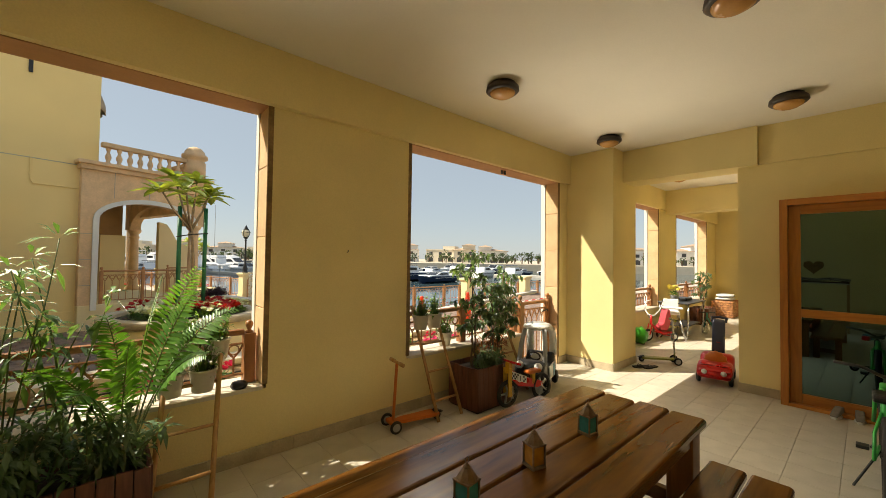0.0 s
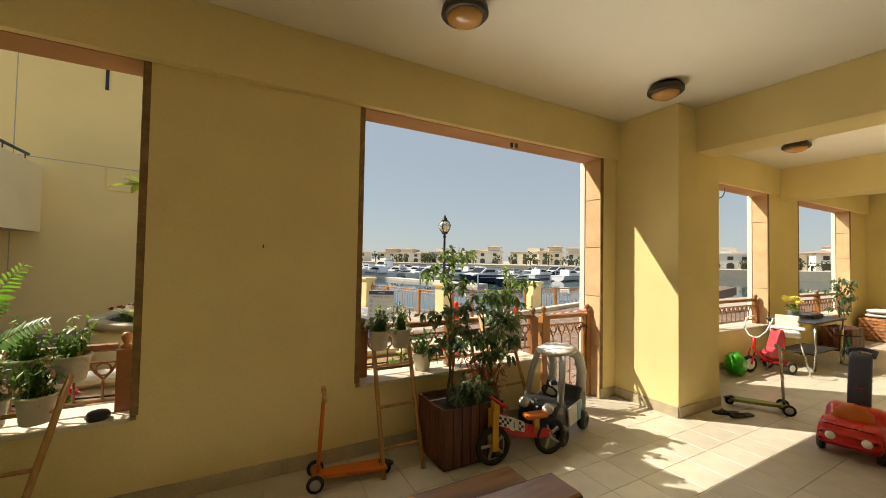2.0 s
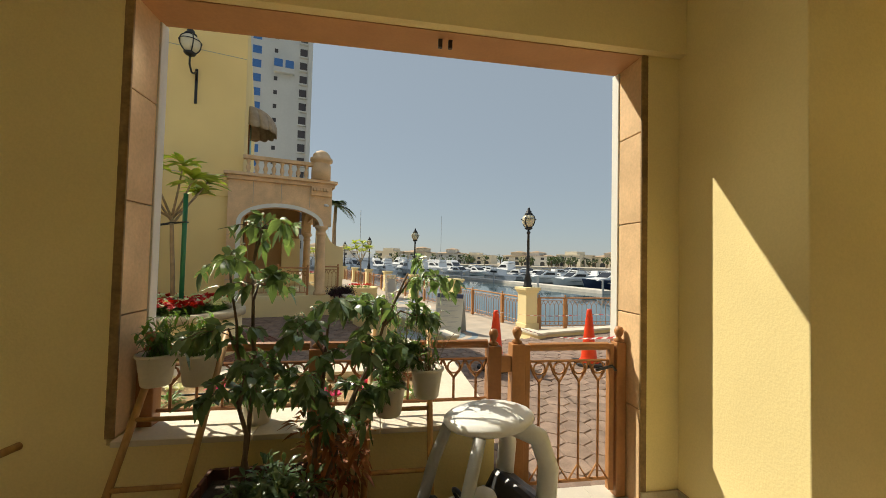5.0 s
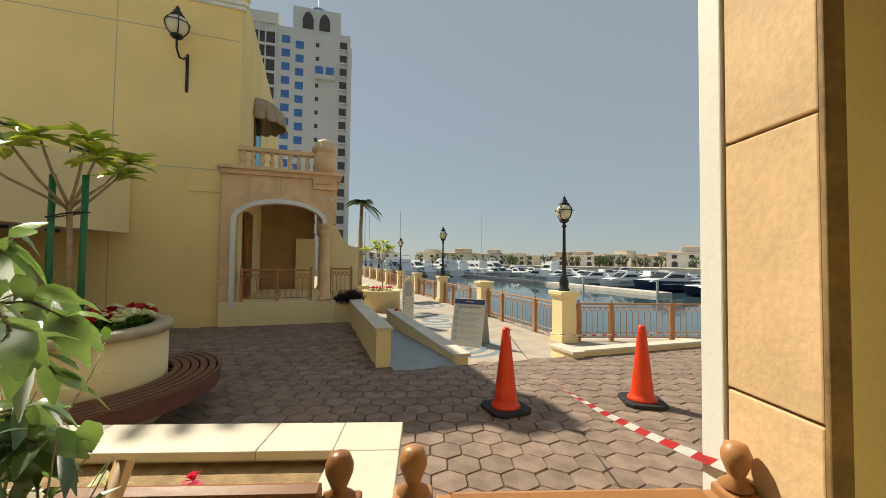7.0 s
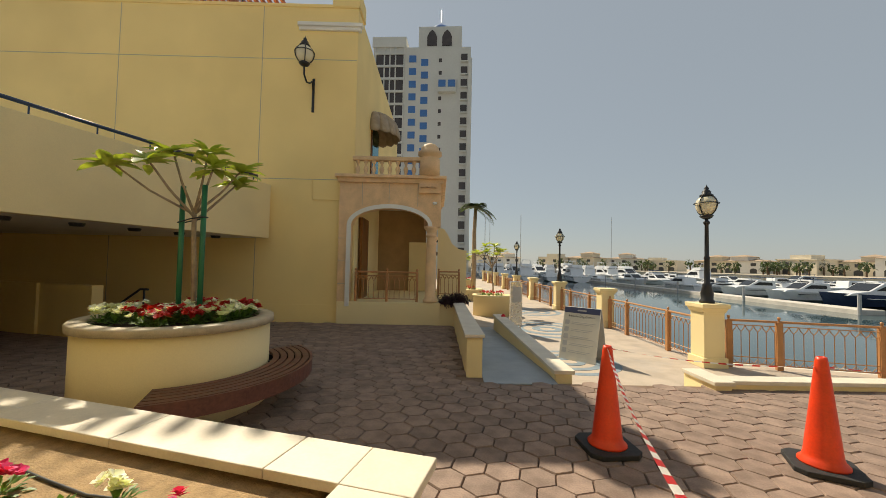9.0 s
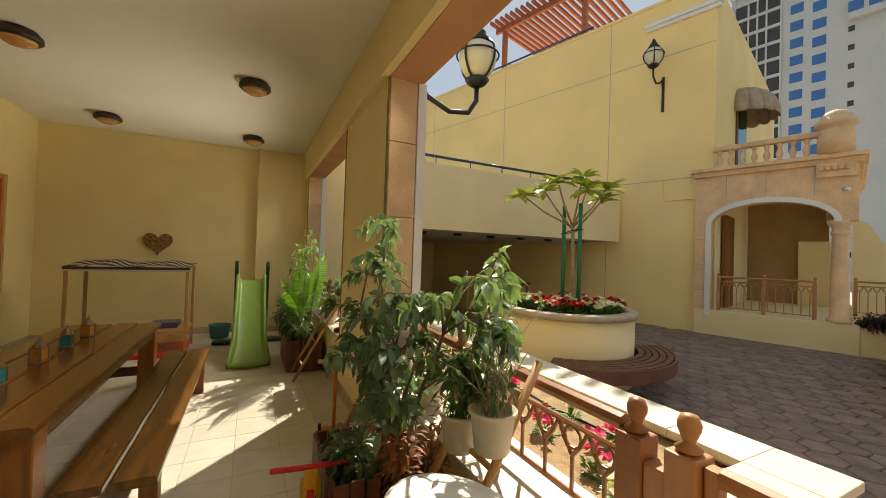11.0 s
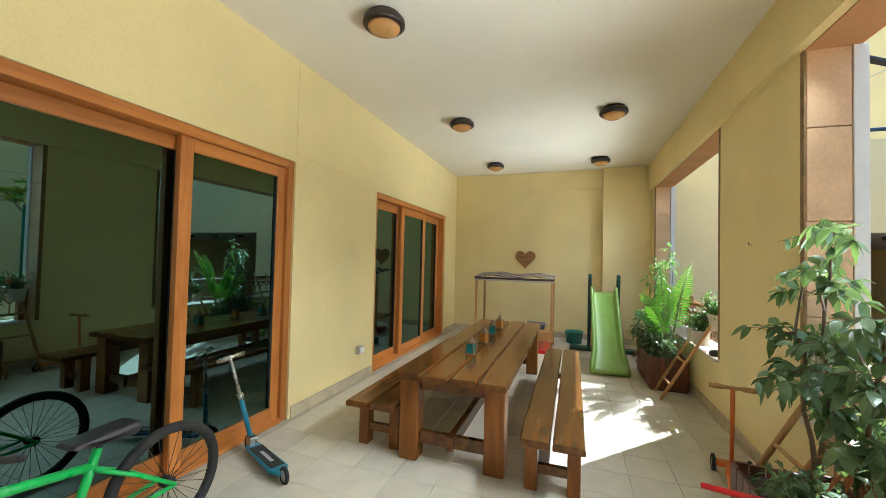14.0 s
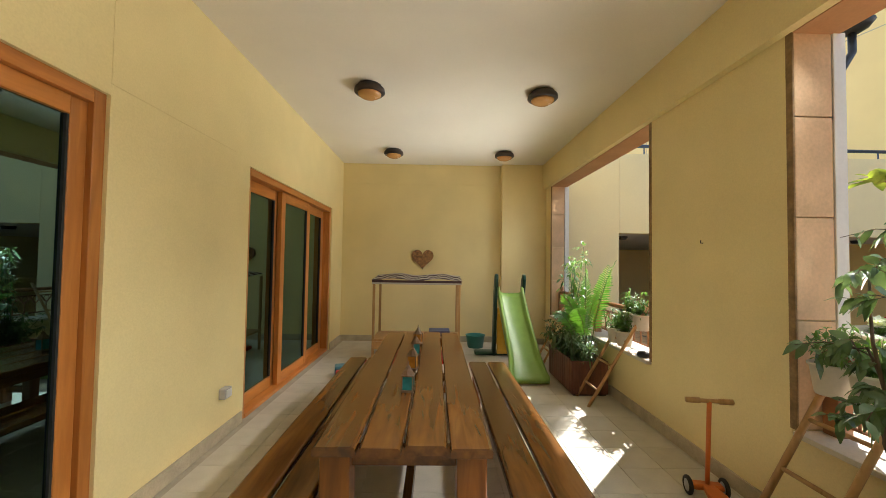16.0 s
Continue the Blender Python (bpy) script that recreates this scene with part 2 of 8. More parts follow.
M_ORANGE = material("orange_plastic", (0.62, 0.15, 0.022), 0.4, var=0.08, scale=8, bump=0.03)
M_GREENPL = material("lime_green_plastic", (0.20, 0.34, 0.06), 0.35, var=0.08, scale=6, bump=0.03)
M_DKGREEN = material("dark_green_plastic", (0.010, 0.055, 0.035), 0.4, var=0.1, scale=8, bump=0.03)
M_BLUEPL = material("blue_plastic", (0.02, 0.19, 0.30), 0.35, var=0.08, scale=8, bump=0.03)
M_NAVY = material("navy_plastic", (0.045, 0.055, 0.12), 0.4, var=0.08, scale=8, bump=0.03)
M_TEAL = material("teal_plastic", (0.02, 0.17, 0.14), 0.4, var=0.08, scale=8, bump=0.03)
M_OLIVE = material("olive_green_metal", (0.21, 0.24, 0.035), 0.4, var=0.1, scale=8, bump=0.03)
M_STEEL = material("brushed_steel", (0.55, 0.55, 0.54), 0.28, metal=1.0, var=0.06, scale=10, bump=0.03)
M_POT = material("cream_pot_plastic", (0.64, 0.58, 0.45), 0.45, var=0.05, scale=6, bump=0.03)
M_BARK = material("grey_brown_bark", (0.16, 0.105, 0.065), 0.85, var=0.3, scale=14, fine=70, bump=0.6, stretch=(1, 1, 0.3))
M_PALEBARK = material("pale_bark", (0.36, 0.27, 0.18), 0.85, var=0.2, scale=10, fine=50, bump=0.5, stretch=(1, 1, 2))
M_STEM = material("green_stem", (0.13, 0.16, 0.05), 0.6, var=0.2, scale=14)
M_LEAF = leaf_material("ficus_leaf", (0.15, 0.215, 0.135), (0.045, 0.095, 0.05), 0.25)
M_LEAF2 = leaf_material("fern_leaf", (0.115, 0.25, 0.045), (0.05, 0.15, 0.028), 0.36)
M_LEAF3 = leaf_material("bamboo_leaf", (0.12, 0.21, 0.07), (0.06, 0.13, 0.05), 0.4)
M_LEAF4 = leaf_material("frangipani_leaf", (0.42, 0.46, 0.11), (0.28, 0.35, 0.08), 0.38)
M_LEAF5 = leaf_material("bedding_leaf", (0.12, 0.22, 0.05), (0.06, 0.13, 0.03), 0.5)
M_LEAF_DK = leaf_material("dark_purple_leaf", (0.06, 0.018, 0.03), (0.03, 0.012, 0.02), 0.5)
M_PALM = leaf_material("palm_leaf", (0.07, 0.11, 0.045), (0.04, 0.07, 0.03), 0.5)
M_FL_RED = leaf_material("red_petal", (0.50, 0.02, 0.02), (0.35, 0.012, 0.015), 0.6)
M_FL_PINK = leaf_material("magenta_petal", (0.62, 0.03, 0.17), (0.45, 0.02, 0.12), 0.6)
M_FL_WHITE = leaf_material("white_petal", (0.75, 0.74, 0.70), (0.6, 0.6, 0.55), 0.6)
M_FL_YEL = leaf_material("yellow_petal", (0.65, 0.55, 0.18), (0.5, 0.42, 0.12), 0.6)
M_GLASS = glass_material("tinted_door_glass", (0.10, 0.13, 0.13), 2.8)
M_LAMPGLASS = material("amber_lamp_glass", (0.55, 0.29, 0.10), 0.25, var=0.05, scale=20, bump=0.02)
M_GLOBE = material("milky_lamp_glass", (0.72, 0.66, 0.48), 0.2, var=0.05, scale=10, bump=0.01)
M_FABRIC = material("striped_canvas", (0.55, 0.50, 0.42), 0.9, var=0.1, scale=20, fine=200, bump=0.2)
M_FABRIC_DK = material("dark_stripe_canvas", (0.07, 0.035, 0.035), 0.9, var=0.1, scale=20, fine=200, bump=0.2)
# room walls coloured dark to stand in for the unlit interior
M_ROOM = material("shade_toned_room_wall", (0.30, 0.27, 0.22), 0.9, var=0.05, scale=1)


# ---- mesh helpers ----
def thing(name, x, y, z, rz=0.0, label="", category="", group="", kind=""):
    ob = new(name)
    ob.matrix_world = pose(x, y, z, 0, 0, rz)
    return tagged(ob, label, category, group, kind)


def mesh_of(bm, mat, smooth=False):
    me = bpy.data.meshes.new("mesh")
    bmesh.ops.recalc_face_normals(bm, faces=bm.faces)
    bm.to_mesh(me)
    bm.free()
    if smooth:
        me.polygons.foreach_set("use_smooth", [True] * len(me.polygons))
    for mm in (mat if isinstance(mat, (list, tuple)) else [mat]):
        me.materials.append(mm)
    return me


def part(name, bm, mat, parent=None, label="", smooth=False):
    """One mesh object, under a thing or a part."""
    ob = new(name, mesh_of(bm, mat, smooth))
    if parent is not None:
        ob.parent = parent
    return tagged(ob, label)


def share(name, me, parent, m=None, label=""):
    """A piece on a mesh that other pieces share."""
    ob = new(name, me)
    ob.parent = parent
    if m is not None:
        ob.matrix_basis = m
    return tagged(ob, label)


def structure(name, bm, mat, label="", category="", smooth=False, m=None):
    ob = tagged(new(name, mesh_of(bm, mat, smooth)), label, category, "", "structure")
    if m is not None:
        ob.matrix_world = m
    return ob


def bevel(bm, width, seg=2, verts=None):
    bmesh.ops.bevel(bm, geom=list(bm.edges), offset=width, segments=seg, affect="EDGES", profile=0.5)
    return bm


def box(x0, x1, y0, y1, z0, z1, bm=None, b=0.0, seg=2):
    """A box between two corners, with rounded edges of width b."""
    made = bmesh.new()
    bmesh.ops.create_cube(made, size=1.0)
    for v in made.verts:
        v.co = ((x0 + x1) / 2 + v.co.x * (x1 - x0), (y0 + y1) / 2 + v.co.y * (y1 - y0), (z0 + z1) / 2 + v.co.z * (z1 - z0))
    if b:
        bevel(made, min(b, 0.45 * min(abs(x1 - x0), abs(y1 - y0), abs(z1 - z0))), seg)
    return merge(bm, made)


def merge(bm, made, m=None):
    if m is not None:
        bmesh.ops.transform(made, matrix=m, verts=made.verts)
    if bm is None:
        return made
    me = bpy.data.meshes.new("tmp")
    made.to_mesh(me)
    made.free()
    bm.from_mesh(me)
    bpy.data.meshes.remove(me)
    return bm


def ring_points(c, axis, r, seg, up=None):
    axis = Vector(axis).normalized()
    a = axis.orthogonal().normalized() if up is None else Vector(up)
    b = axis.cross(a)
    return [Vector(c) + (a * math.cos(2 * math.pi * i / seg) + b * math.sin(2 * math.pi * i / seg)) * r for i in range(seg)]


def pipe(pts, r, seg=8, bm=None, closed=False, r1=None):
    """A round tube along points; r1 is its radius at the end."""
    bm = bm or bmesh.new()
    pts = [Vector(p) for p in pts]
    n = len(pts)
    rings = []
    a = None
    for i, p in enumerate(pts):
        if closed:
            d = pts[(i + 1) % n] - pts[i - 1]
        else:
            d = pts[min(i + 1, n - 1)] - pts[max(i - 1, 0)]
        d.normalize()
        if a is None:
            a = d.orthogonal().normalized()
        else:
            a = (a - d * a.dot(d))
            a = a.normalized() if a.length > 1e-6 else d.orthogonal().normalized()
        bb = d.cross(a)
        rad = r if r1 is None else r + (r1 - r) * i / max(n - 1, 1)
        rings.append([bm.verts.new(p + (a * math.cos(2 * math.pi * k / seg) + bb * math.sin(2 * math.pi * k / seg)) * rad) for k in range(seg)])
    for i in range(n if closed else n - 1):
        q, w = rings[i], rings[(i + 1) % n]
        for k in range(seg):
            bm.faces.new((q[k], q[(k + 1) % seg], w[(k + 1) % seg], w[k]))
    if not closed:
        bm.faces.new(rings[0][::-1])
        bm.faces.new(rings[-1])
    return bm


def lathe(profile, seg=20, bm=None, m=None):
    """A turned shape from (radius, height) pairs round the z axis."""
    made = bmesh.new()
    rings = []
    for r, z in profile:
        if r < 1e-5:
            rings.append([made.verts.new((0, 0, z))])
        else:
            rings.append([made.verts.new((r * math.cos(2 * math.pi * k / seg), r * math.sin(2 * math.pi * k / seg), z)) for k in range(seg)])
    for q, w in zip(rings, rings[1:]):
        for k in range(seg):
            k2 = (k + 1) % seg
            if len(q) == 1 and len(w) == 1:
                continue
            if len(q) == 1:
                made.faces.new((q[0], w[k2], w[k]))
            elif len(w) == 1:
                made.faces.new((q[k], q[k2], w[0]))
            else:
                made.faces.new((q[k], q[k2], w[k2], w[k]))
    if len(rings[0]) > 1:
        made.faces.new(rings[0][::-1])
    if len(rings[-1]) > 1:
        made.faces.new(rings[-1])
    return merge(bm, made, m)


def prism(outline, d0, d1, plane="xz", bm=None, b=0.0):
    """An outline in a plane, given thickness from d0 to d1 across it."""
    made = bmesh.new()
    def place(u, v, d):
        return {"xz": (u, d, v), "xy": (u, v, d), "yz": (d, u, v)}[plane]
    f0 = made.faces.new([made.verts.new(place(u, v, d0)) for u, v in outline])
    ext = bmesh.ops.extrude_face_region(made, geom=[f0])
    shift = Vector(place(0, 0, d1 - d0))
    bmesh.ops.translate(made, vec=shift, verts=[e for e in ext["geom"] if isinstance(e, bmesh.types.BMVert)])
    if b:
        bevel(made, b, 2)
    return merge(bm, made)


def wall_boxes(a0, a1, z0, z1, holes, d0, d1, along="x"):
    """A wall along x or y with openings (a0, a1, z0, z1) cut through its thickness d0 to d1."""
    bm = bmesh.new()
    ca = sorted({a0, a1, *[min(max(h[k], a0), a1) for h in holes for k in (0, 1)]})
    cz = sorted({z0, z1, *[min(max(h[k], z0), z1) for h in holes for k in (2, 3)]})

    def solid(i, k):
        if not (0 <= i < len(ca) - 1 and 0 <= k < len(cz) - 1):
            return False
        m, n = (ca[i] + ca[i + 1]) / 2, (cz[k] + cz[k + 1]) / 2
        return not any(h[0] < m < h[1] and h[2] < n < h[3] for h in holes)
    verts = {}

    def vert(i, d, k):
        if (i, d, k) not in verts:
            a, b = ca[i], (d0, d1)[d]
            verts[i, d, k] = bm.verts.new((a, b, cz[k]) if along == "x" else (b, a, cz[k]))
        return verts[i, d, k]
    for i in range(len(ca) - 1):
        for k in range(len(cz) - 1):
            if not solid(i, k):
                continue
            sides = [((i, d, k), (i + 1, d, k), (i + 1, d, k + 1), (i, d, k + 1)) for d in (0, 1)]
            for di, dk, e in ((-1, 0, ((i, 0, k), (i, 1, k), (i, 1, k + 1), (i, 0, k + 1))), (1, 0, ((i + 1, 0, k), (i + 1, 1, k), (i + 1, 1, k + 1), (i + 1, 0, k + 1))),
                              (0, -1, ((i, 0, k), (i + 1, 0, k), (i + 1, 1, k), (i, 1, k))), (0, 1, ((i, 0, k + 1), (i + 1, 0, k + 1), (i + 1, 1, k + 1), (i, 1, k + 1)))):
                if not solid(i + di, k + dk):
                    sides.append(e)
            for f in sides:
                bm.faces.new([vert(*c) for c in f])
    bmesh.ops.recalc_face_normals(bm, faces=bm.faces[:])
    return bm


rng = random.Random(7)

# ---- the terrace ----
HOUSE, OUT, OUTF = -0.46, 3.23, 3.50          # house wall, inner and outer face of the open wall
WEST, EAST, CEIL, HEAD, SILL = -2.60, 5.80, 3.23, 2.78, 0.57
O1, O2, O3, O4 = (-2.13, 0.857), (2.285, 5.115), (6.45, 9.32), (10.55, 13.2)
GATE = 4.20                                     # where the low wall stops at the gate
PASS_Y, END_X = 1.13, 14.2

floor = structure("floor", box(WEST - 0.2, END_X, HOUSE - 0.05, OUTF, -0.25, -0.006), M_GROUT, "beige tiled terrace floor with narrow joints", "floor")
wall_north = structure("wall_north", wall_boxes(WEST - 0.2, END_X + 0.2, 0, CEIL + 0.3, [
    (O1[0] - 0.03, O1[1] + 0.03, SILL - 0.03, HEAD), (O2[0] - 0.03, GATE, SILL - 0.03, HEAD), (GATE, O2[1] + 0.03, -0.1, HEAD),
    (O3[0] - 0.03, O3[1] + 0.03, SILL - 0.03, HEAD), (O4[0] - 0.03, O4[1] + 0.03, SILL - 0.03, HEAD)], OUT, OUTF), M_WALL, "cream plaster terrace wall with wide open bays", "wall")
D1, D2 = (2.355, 5.10), (-1.89, 0.865)
DOORTOP = 2.30
wall_south = structure("wall_south", wall_boxes(WEST - 0.2, EAST + 0.2, 0, CEIL + 0.3, [(D1[0], D1[1], -0.1, DOORTOP), (D2[0], D2[1], -0.1, DOORTOP)], HOUSE - 0.22, HOUSE), M_WALL, "cream plaster house wall with two glazed door openings", "wall")
wall_west = structure("wall_west", box(WEST - 0.2, WEST, HOUSE, OUT, 0, CEIL + 0.3), M_WALL, "plain cream plaster end wall", "wall")
E3 = (-0.25, 0.72)
wall_east = structure("wall_east", wall_boxes(HOUSE, PASS_Y, 0, CEIL + 0.3, [(E3[0], E3[1], -0.1, DOORTOP)], EAST, EAST + 0.2, "y"), M_WALL, "cream plaster wall with a framed glass door", "wall")
wall_passage = structure("wall_passage", box(EAST + 0.2, END_X, PASS_Y - 0.2, PASS_Y, 0, CEIL + 0.3), M_WALL, "cream plaster wall of the covered passage", "wall")
wall_end = structure("wall_end", box(END_X, END_X + 0.2, PASS_Y - 0.2, OUT, 0, CEIL + 0.3), M_WALL, "cream plaster wall closing the passage", "wall")
ceiling = structure("ceiling", box(WEST - 0.2, END_X + 0.2, HOUSE - 0.22, OUTF - 0.002, CEIL, CEIL + 0.28), M_CEIL, "plain off-white painted ceiling", "ceiling")
# the shallow edge beam over the bays, the pilasters and the cross beams
structure("trim_beam_north", box(WEST + 0.001, END_X, OUT - 0.06, OUT + 0.001, HEAD, CEIL - 0.001), M_WALL, "shallow cream plaster edge beam over the bays", "beam")
structure("pilaster_east", box(5.375, 6.17, 2.495, OUT + 0.002, 0, CEIL - 0.001, b=0.006), M_WALL, "cream plaster pilaster partly in sun", "pilaster")
structure("pilaster_west", box(WEST - 0.01, WEST + 0.14, 2.43, OUT - 0.001, 0, CEIL - 0.002, b=0.006), M_WALL, "cream plaster corner pilaster", "pilaster")
structure("trim_beam_house", box(5.765, EAST + 0.001, HOUSE, PASS_Y - 0.212, 2.77, CEIL - 0.001), M_WALL, "shallow cream plaster band over the glass door", "beam")
structure("beam_east", box(5.70, 6.13, PASS_Y - 0.21, 2.51, 2.76, CEIL - 0.001, b=0.005), M_WALL, "cream plaster cross beam", "beam")
structure("beam_passage", box(9.62, 10.05, PASS_Y - 0.1, OUT - 0.061, 2.70, CEIL - 0.001, b=0.005), M_WALL, "cream plaster cross beam over the passage", "beam")
structure("trim_band_west", box(WEST - 0.001, WEST + 0.012, HOUSE + 0.001, 2.43, 2.86, CEIL - 0.003), M_WALL, "shallow raised plaster band under the ceiling", "trim")
structure("trim_band_south", box(D2[1] + 0.25, D1[0], HOUSE - 0.001, HOUSE + 0.003, 2.36, CEIL - 0.003), M_WALL, "shallow raised plaster band under the ceiling", "trim")

# bare closing rooms added behind the glass, their dimness put into the wall colour
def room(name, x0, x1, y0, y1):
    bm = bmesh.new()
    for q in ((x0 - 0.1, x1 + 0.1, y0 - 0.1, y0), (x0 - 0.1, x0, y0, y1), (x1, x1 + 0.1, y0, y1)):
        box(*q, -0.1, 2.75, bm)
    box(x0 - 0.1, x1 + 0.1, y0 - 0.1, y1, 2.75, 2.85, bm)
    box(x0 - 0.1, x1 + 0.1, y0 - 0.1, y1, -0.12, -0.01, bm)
    structure(name, bm, M_ROOM, "bare room with dimness in its colour, behind tinted glass", "room")
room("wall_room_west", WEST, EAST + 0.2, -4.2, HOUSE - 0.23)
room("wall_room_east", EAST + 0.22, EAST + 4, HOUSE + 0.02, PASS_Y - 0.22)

# skirting stones
def skirting(name, runs):
    bm0 = bmesh.new()
    base = None
    first = True
    root = thing(name, 0, 0, 0, 0, "beige stone skirting along the wall foot", "skirting", "", "structure")
    for x0, y0, x1, y1, nx, ny in runs:
        length = math.hypot(x1 - x0, y1 - y0)
        n = max(1, round(length / 0.6))
        for i in range(n):
            a, c = i / n, (i + 1) / n
            g = 0.0012 / length
            px, py, qx, qy = x0 + (x1 - x0) * (a + g), y0 + (y1 - y0) * (a + g), x0 + (x1 - x0) * (c - g), y0 + (y1 - y0) * (c - g)
            bm = box(min(px, qx, px + nx * 0.014, qx + nx * 0.014), max(px, qx, px + nx * 0.014, qx + nx * 0.014),
                     min(py, qy, py + ny * 0.014, qy + ny * 0.014), max(py, qy, py + ny * 0.014, qy + ny * 0.014), 0.001, 0.105)
            part("skirting_stone", bm, M_SKIRT, root)
    bm0.free()
skirting("baseboard", [
    (WEST, OUT, GATE, OUT, 0, -1), (WEST + 0.13, 2.43, WEST + 0.13, OUT, 1, 0), (WEST, HOUSE, WEST, 2.43, 1, 0), (WEST, HOUSE, D2[0] - 0.03, HOUSE, 0, 1),
    (D2[1] + 0.03, HOUSE, D1[0] - 0.03, HOUSE, 0, 1), (D1[1] + 0.03, HOUSE, EAST, HOUSE, 0, 1), (EAST, HOUSE, EAST, E3[0] - 0.03, -1, 0), (EAST, E3[1] + 0.03, EAST, PASS_Y, -1, 0),
    (EAST, PASS_Y, END_X, PASS_Y, 0, 1), (5.375, 2.495, 5.375, OUT, -1, 0), (5.375, 2.495, 6.17, 2.495, 0, -1), (6.17, 2.495, 6.17, OUT, 1, 0), (6.17, OUT, 9.55, OUT, 0, -1), (O2[1], OUT, 5.375, OUT, 0, -1)])

# stone reveals of the bays: stacked slabs, a dark edge strip, a white outer return
def reveal(name, x, side, z0=SILL):
    """side: 1 where the opening lies towards +x."""
    root = thing(name, x, 0, 0, 0, "stacked peach stone slabs lining the bay", "reveal", "", "structure")
    cuts = [z0, *[c for c in (0.59, 1.165, 1.735, 2.30) if c > z0 + 0.1], HEAD]
    for a, c in zip(cuts, cuts[1:]):
        part("stone_slab", box(*sorted((-side * 0.029, 0)), OUT + 0.010, OUTF - 0.045, a + 0.003, c - 0.003, b=0.004), M_STONE, root)
    part("edge_strip", box(*sorted((-side * 0.04, side * 0.002)), OUT - 0.004, OUT + 0.008, z0, HEAD, b=0.003), M_BROWNSTRIP, root, "dark weathered edge strip")
    part("outer_return", box(*sorted((-side * 0.03, side * 0.008)), OUTF - 0.042, OUTF + 0.03, z0 - 0.02, HEAD, b=0.004), M_WHITE, root, "white painted outer return")
    return root
M_BROWNSTRIP = material("weathered_brown_strip", (0.27, 0.165, 0.065), 0.7, var=0.3, scale=9, fine=60, bump=0.2)
for nm, o in (("a", O1), ("b", O2), ("c", O3), ("d", O4)):
    reveal("trim_reveal_" + nm + "_west", o[0], 1)
    reveal("trim_reveal_" + nm + "_east", o[1], -1, 0.0 if o is O2 else SILL)
    structure("trim_head_" + nm, box(o[0] - 0.028, o[1] + 0.028, OUT + 0.002, OUTF - 0.002, HEAD - 0.006, HEAD + 0.02), M_HEAD, "peach painted underside of the bay head", "trim")
    x1 = GATE if o is O2 else o[1]
    root = thing("sill_" + nm, 0, 0, 0, 0, "cream stone sill slabs on the low wall", "sill", "", "structure")
    n = max(1, round((x1 - o[0]) / 0.75))
    for i in range(n):
        part("sill_slab", box(o[0] + (x1 - o[0]) * i / n + 0.002, o[0] + (x1 - o[0]) * (i + 1) / n - 0.002, OUT - 0.03, OUTF + 0.05, SILL - 0.03, SILL, b=0.004), M_COPING, root)

# floor tiles
tile = mesh_of(box(-0.1488, 0.1488, -0.1488, 0.1488, -0.012, 0.0, b=0.002, seg=1), M_TILE)
far_tiles = bmesh.new()
for ix in range(int((END_X - WEST) / 0.3)):
    for iy in range(14):
        cx, cy = WEST + 0.15 + 0.3 * ix, OUTF - 0.15 - 0.3 * iy
        if cy < HOUSE - 0.05 or (cx > EAST + 0.15 and cy < PASS_Y - 0.05):
            continue
        if 0.6 < cx < 6.6:
            share("floor_tile", tile, floor, pose(cx, cy, 0))
        else:
            box(cx - 0.1488, cx + 0.1488, cy - 0.1488, cy + 0.1488, -0.012, 0.0, far_tiles)
part("floor_tiles", far_tiles, M_TILE_FAR, floor)["kind"] = "stuff"

# ---- courtyard, promenade, water ----
YARD = pose(0.05, 10.83, 0, 0, 0, 16)           # frame of the promenade and the marina
PROM = -0.55                                     # level of the promenade
YG = -0.19                                       # level of the paved yard
YB = pose(-0.36, 11.80, YG, 0, 0, 16) @ Matrix.Scale(1.09, 4)   # frame of the yard walls beside the ramp
BF = pose(-0.555, 12.167, YG, 0, 0, 16) @ Matrix.Scale(1.09, 4)   # frame of the neighbouring building
M_ASPH = material("grey_ground", (0.24, 0.20, 0.15), 0.9, var=0.15, scale=1.5, fine=40, bump=0.2)
M_PROM = material("promenade_tiles", (0.46, 0.38, 0.30), 0.7, var=0.14, scale=2.2, fine=40, bump=0.15, stain=0.35, stain_color=(0.22, 0.25, 0.27))
M_PROMBLUE = material("blue_grey_mosaic", (0.20, 0.26, 0.30), 0.7, var=0.14, scale=3, fine=40, bump=0.15)
M_RAMP = material("grey_blue_ramp_paint", (0.30, 0.34, 0.37), 0.6, var=0.1, scale=2.5, fine=50, bump=0.1, stain=0.3, stain_color=(0.40, 0.42, 0.42))
M_SAND = material("pale_shore_sand", (0.50, 0.43, 0.33), 0.95, var=0.12, scale=0.05, fine=1.5, bump=0.1)


def yard_box(x0, x1, y0, y1, z0, z1, b=0.0):
    return box(x0, x1, y0, y1, z0, z1, b=b)


ground = structure("ground", box(-16, 30, OUTF + 0.001, 7.4, -0.8, YG - 0.03), M_JOINT, "brown sand bed under the courtyard paving", "ground")
g2 = structure("pavement_bed", yard_box(-14, 34, -6.0, -4.05, -0.6, -0.031), M_JOINT, "brown sand bed under the courtyard paving", "ground", m=YB)
g3 = structure("pavement_bed_porch", yard_box(-14, 2.98, -4.2, 0.75, -0.6, -0.032), M_JOINT, "brown sand bed under the courtyard paving", "ground", m=YB)
structure("ground_land", box(-40, 200, -140, OUTF - 0.3, -1.0, -0.27), M_ASPH, "bare grey ground round the house", "ground")
structure("pavement_promenade", yard_box(2.98, 8.3, -4.1, 90, -0.9, PROM), M_PROM, "worn stone tiled waterside promenade", "pavement", m=YARD)
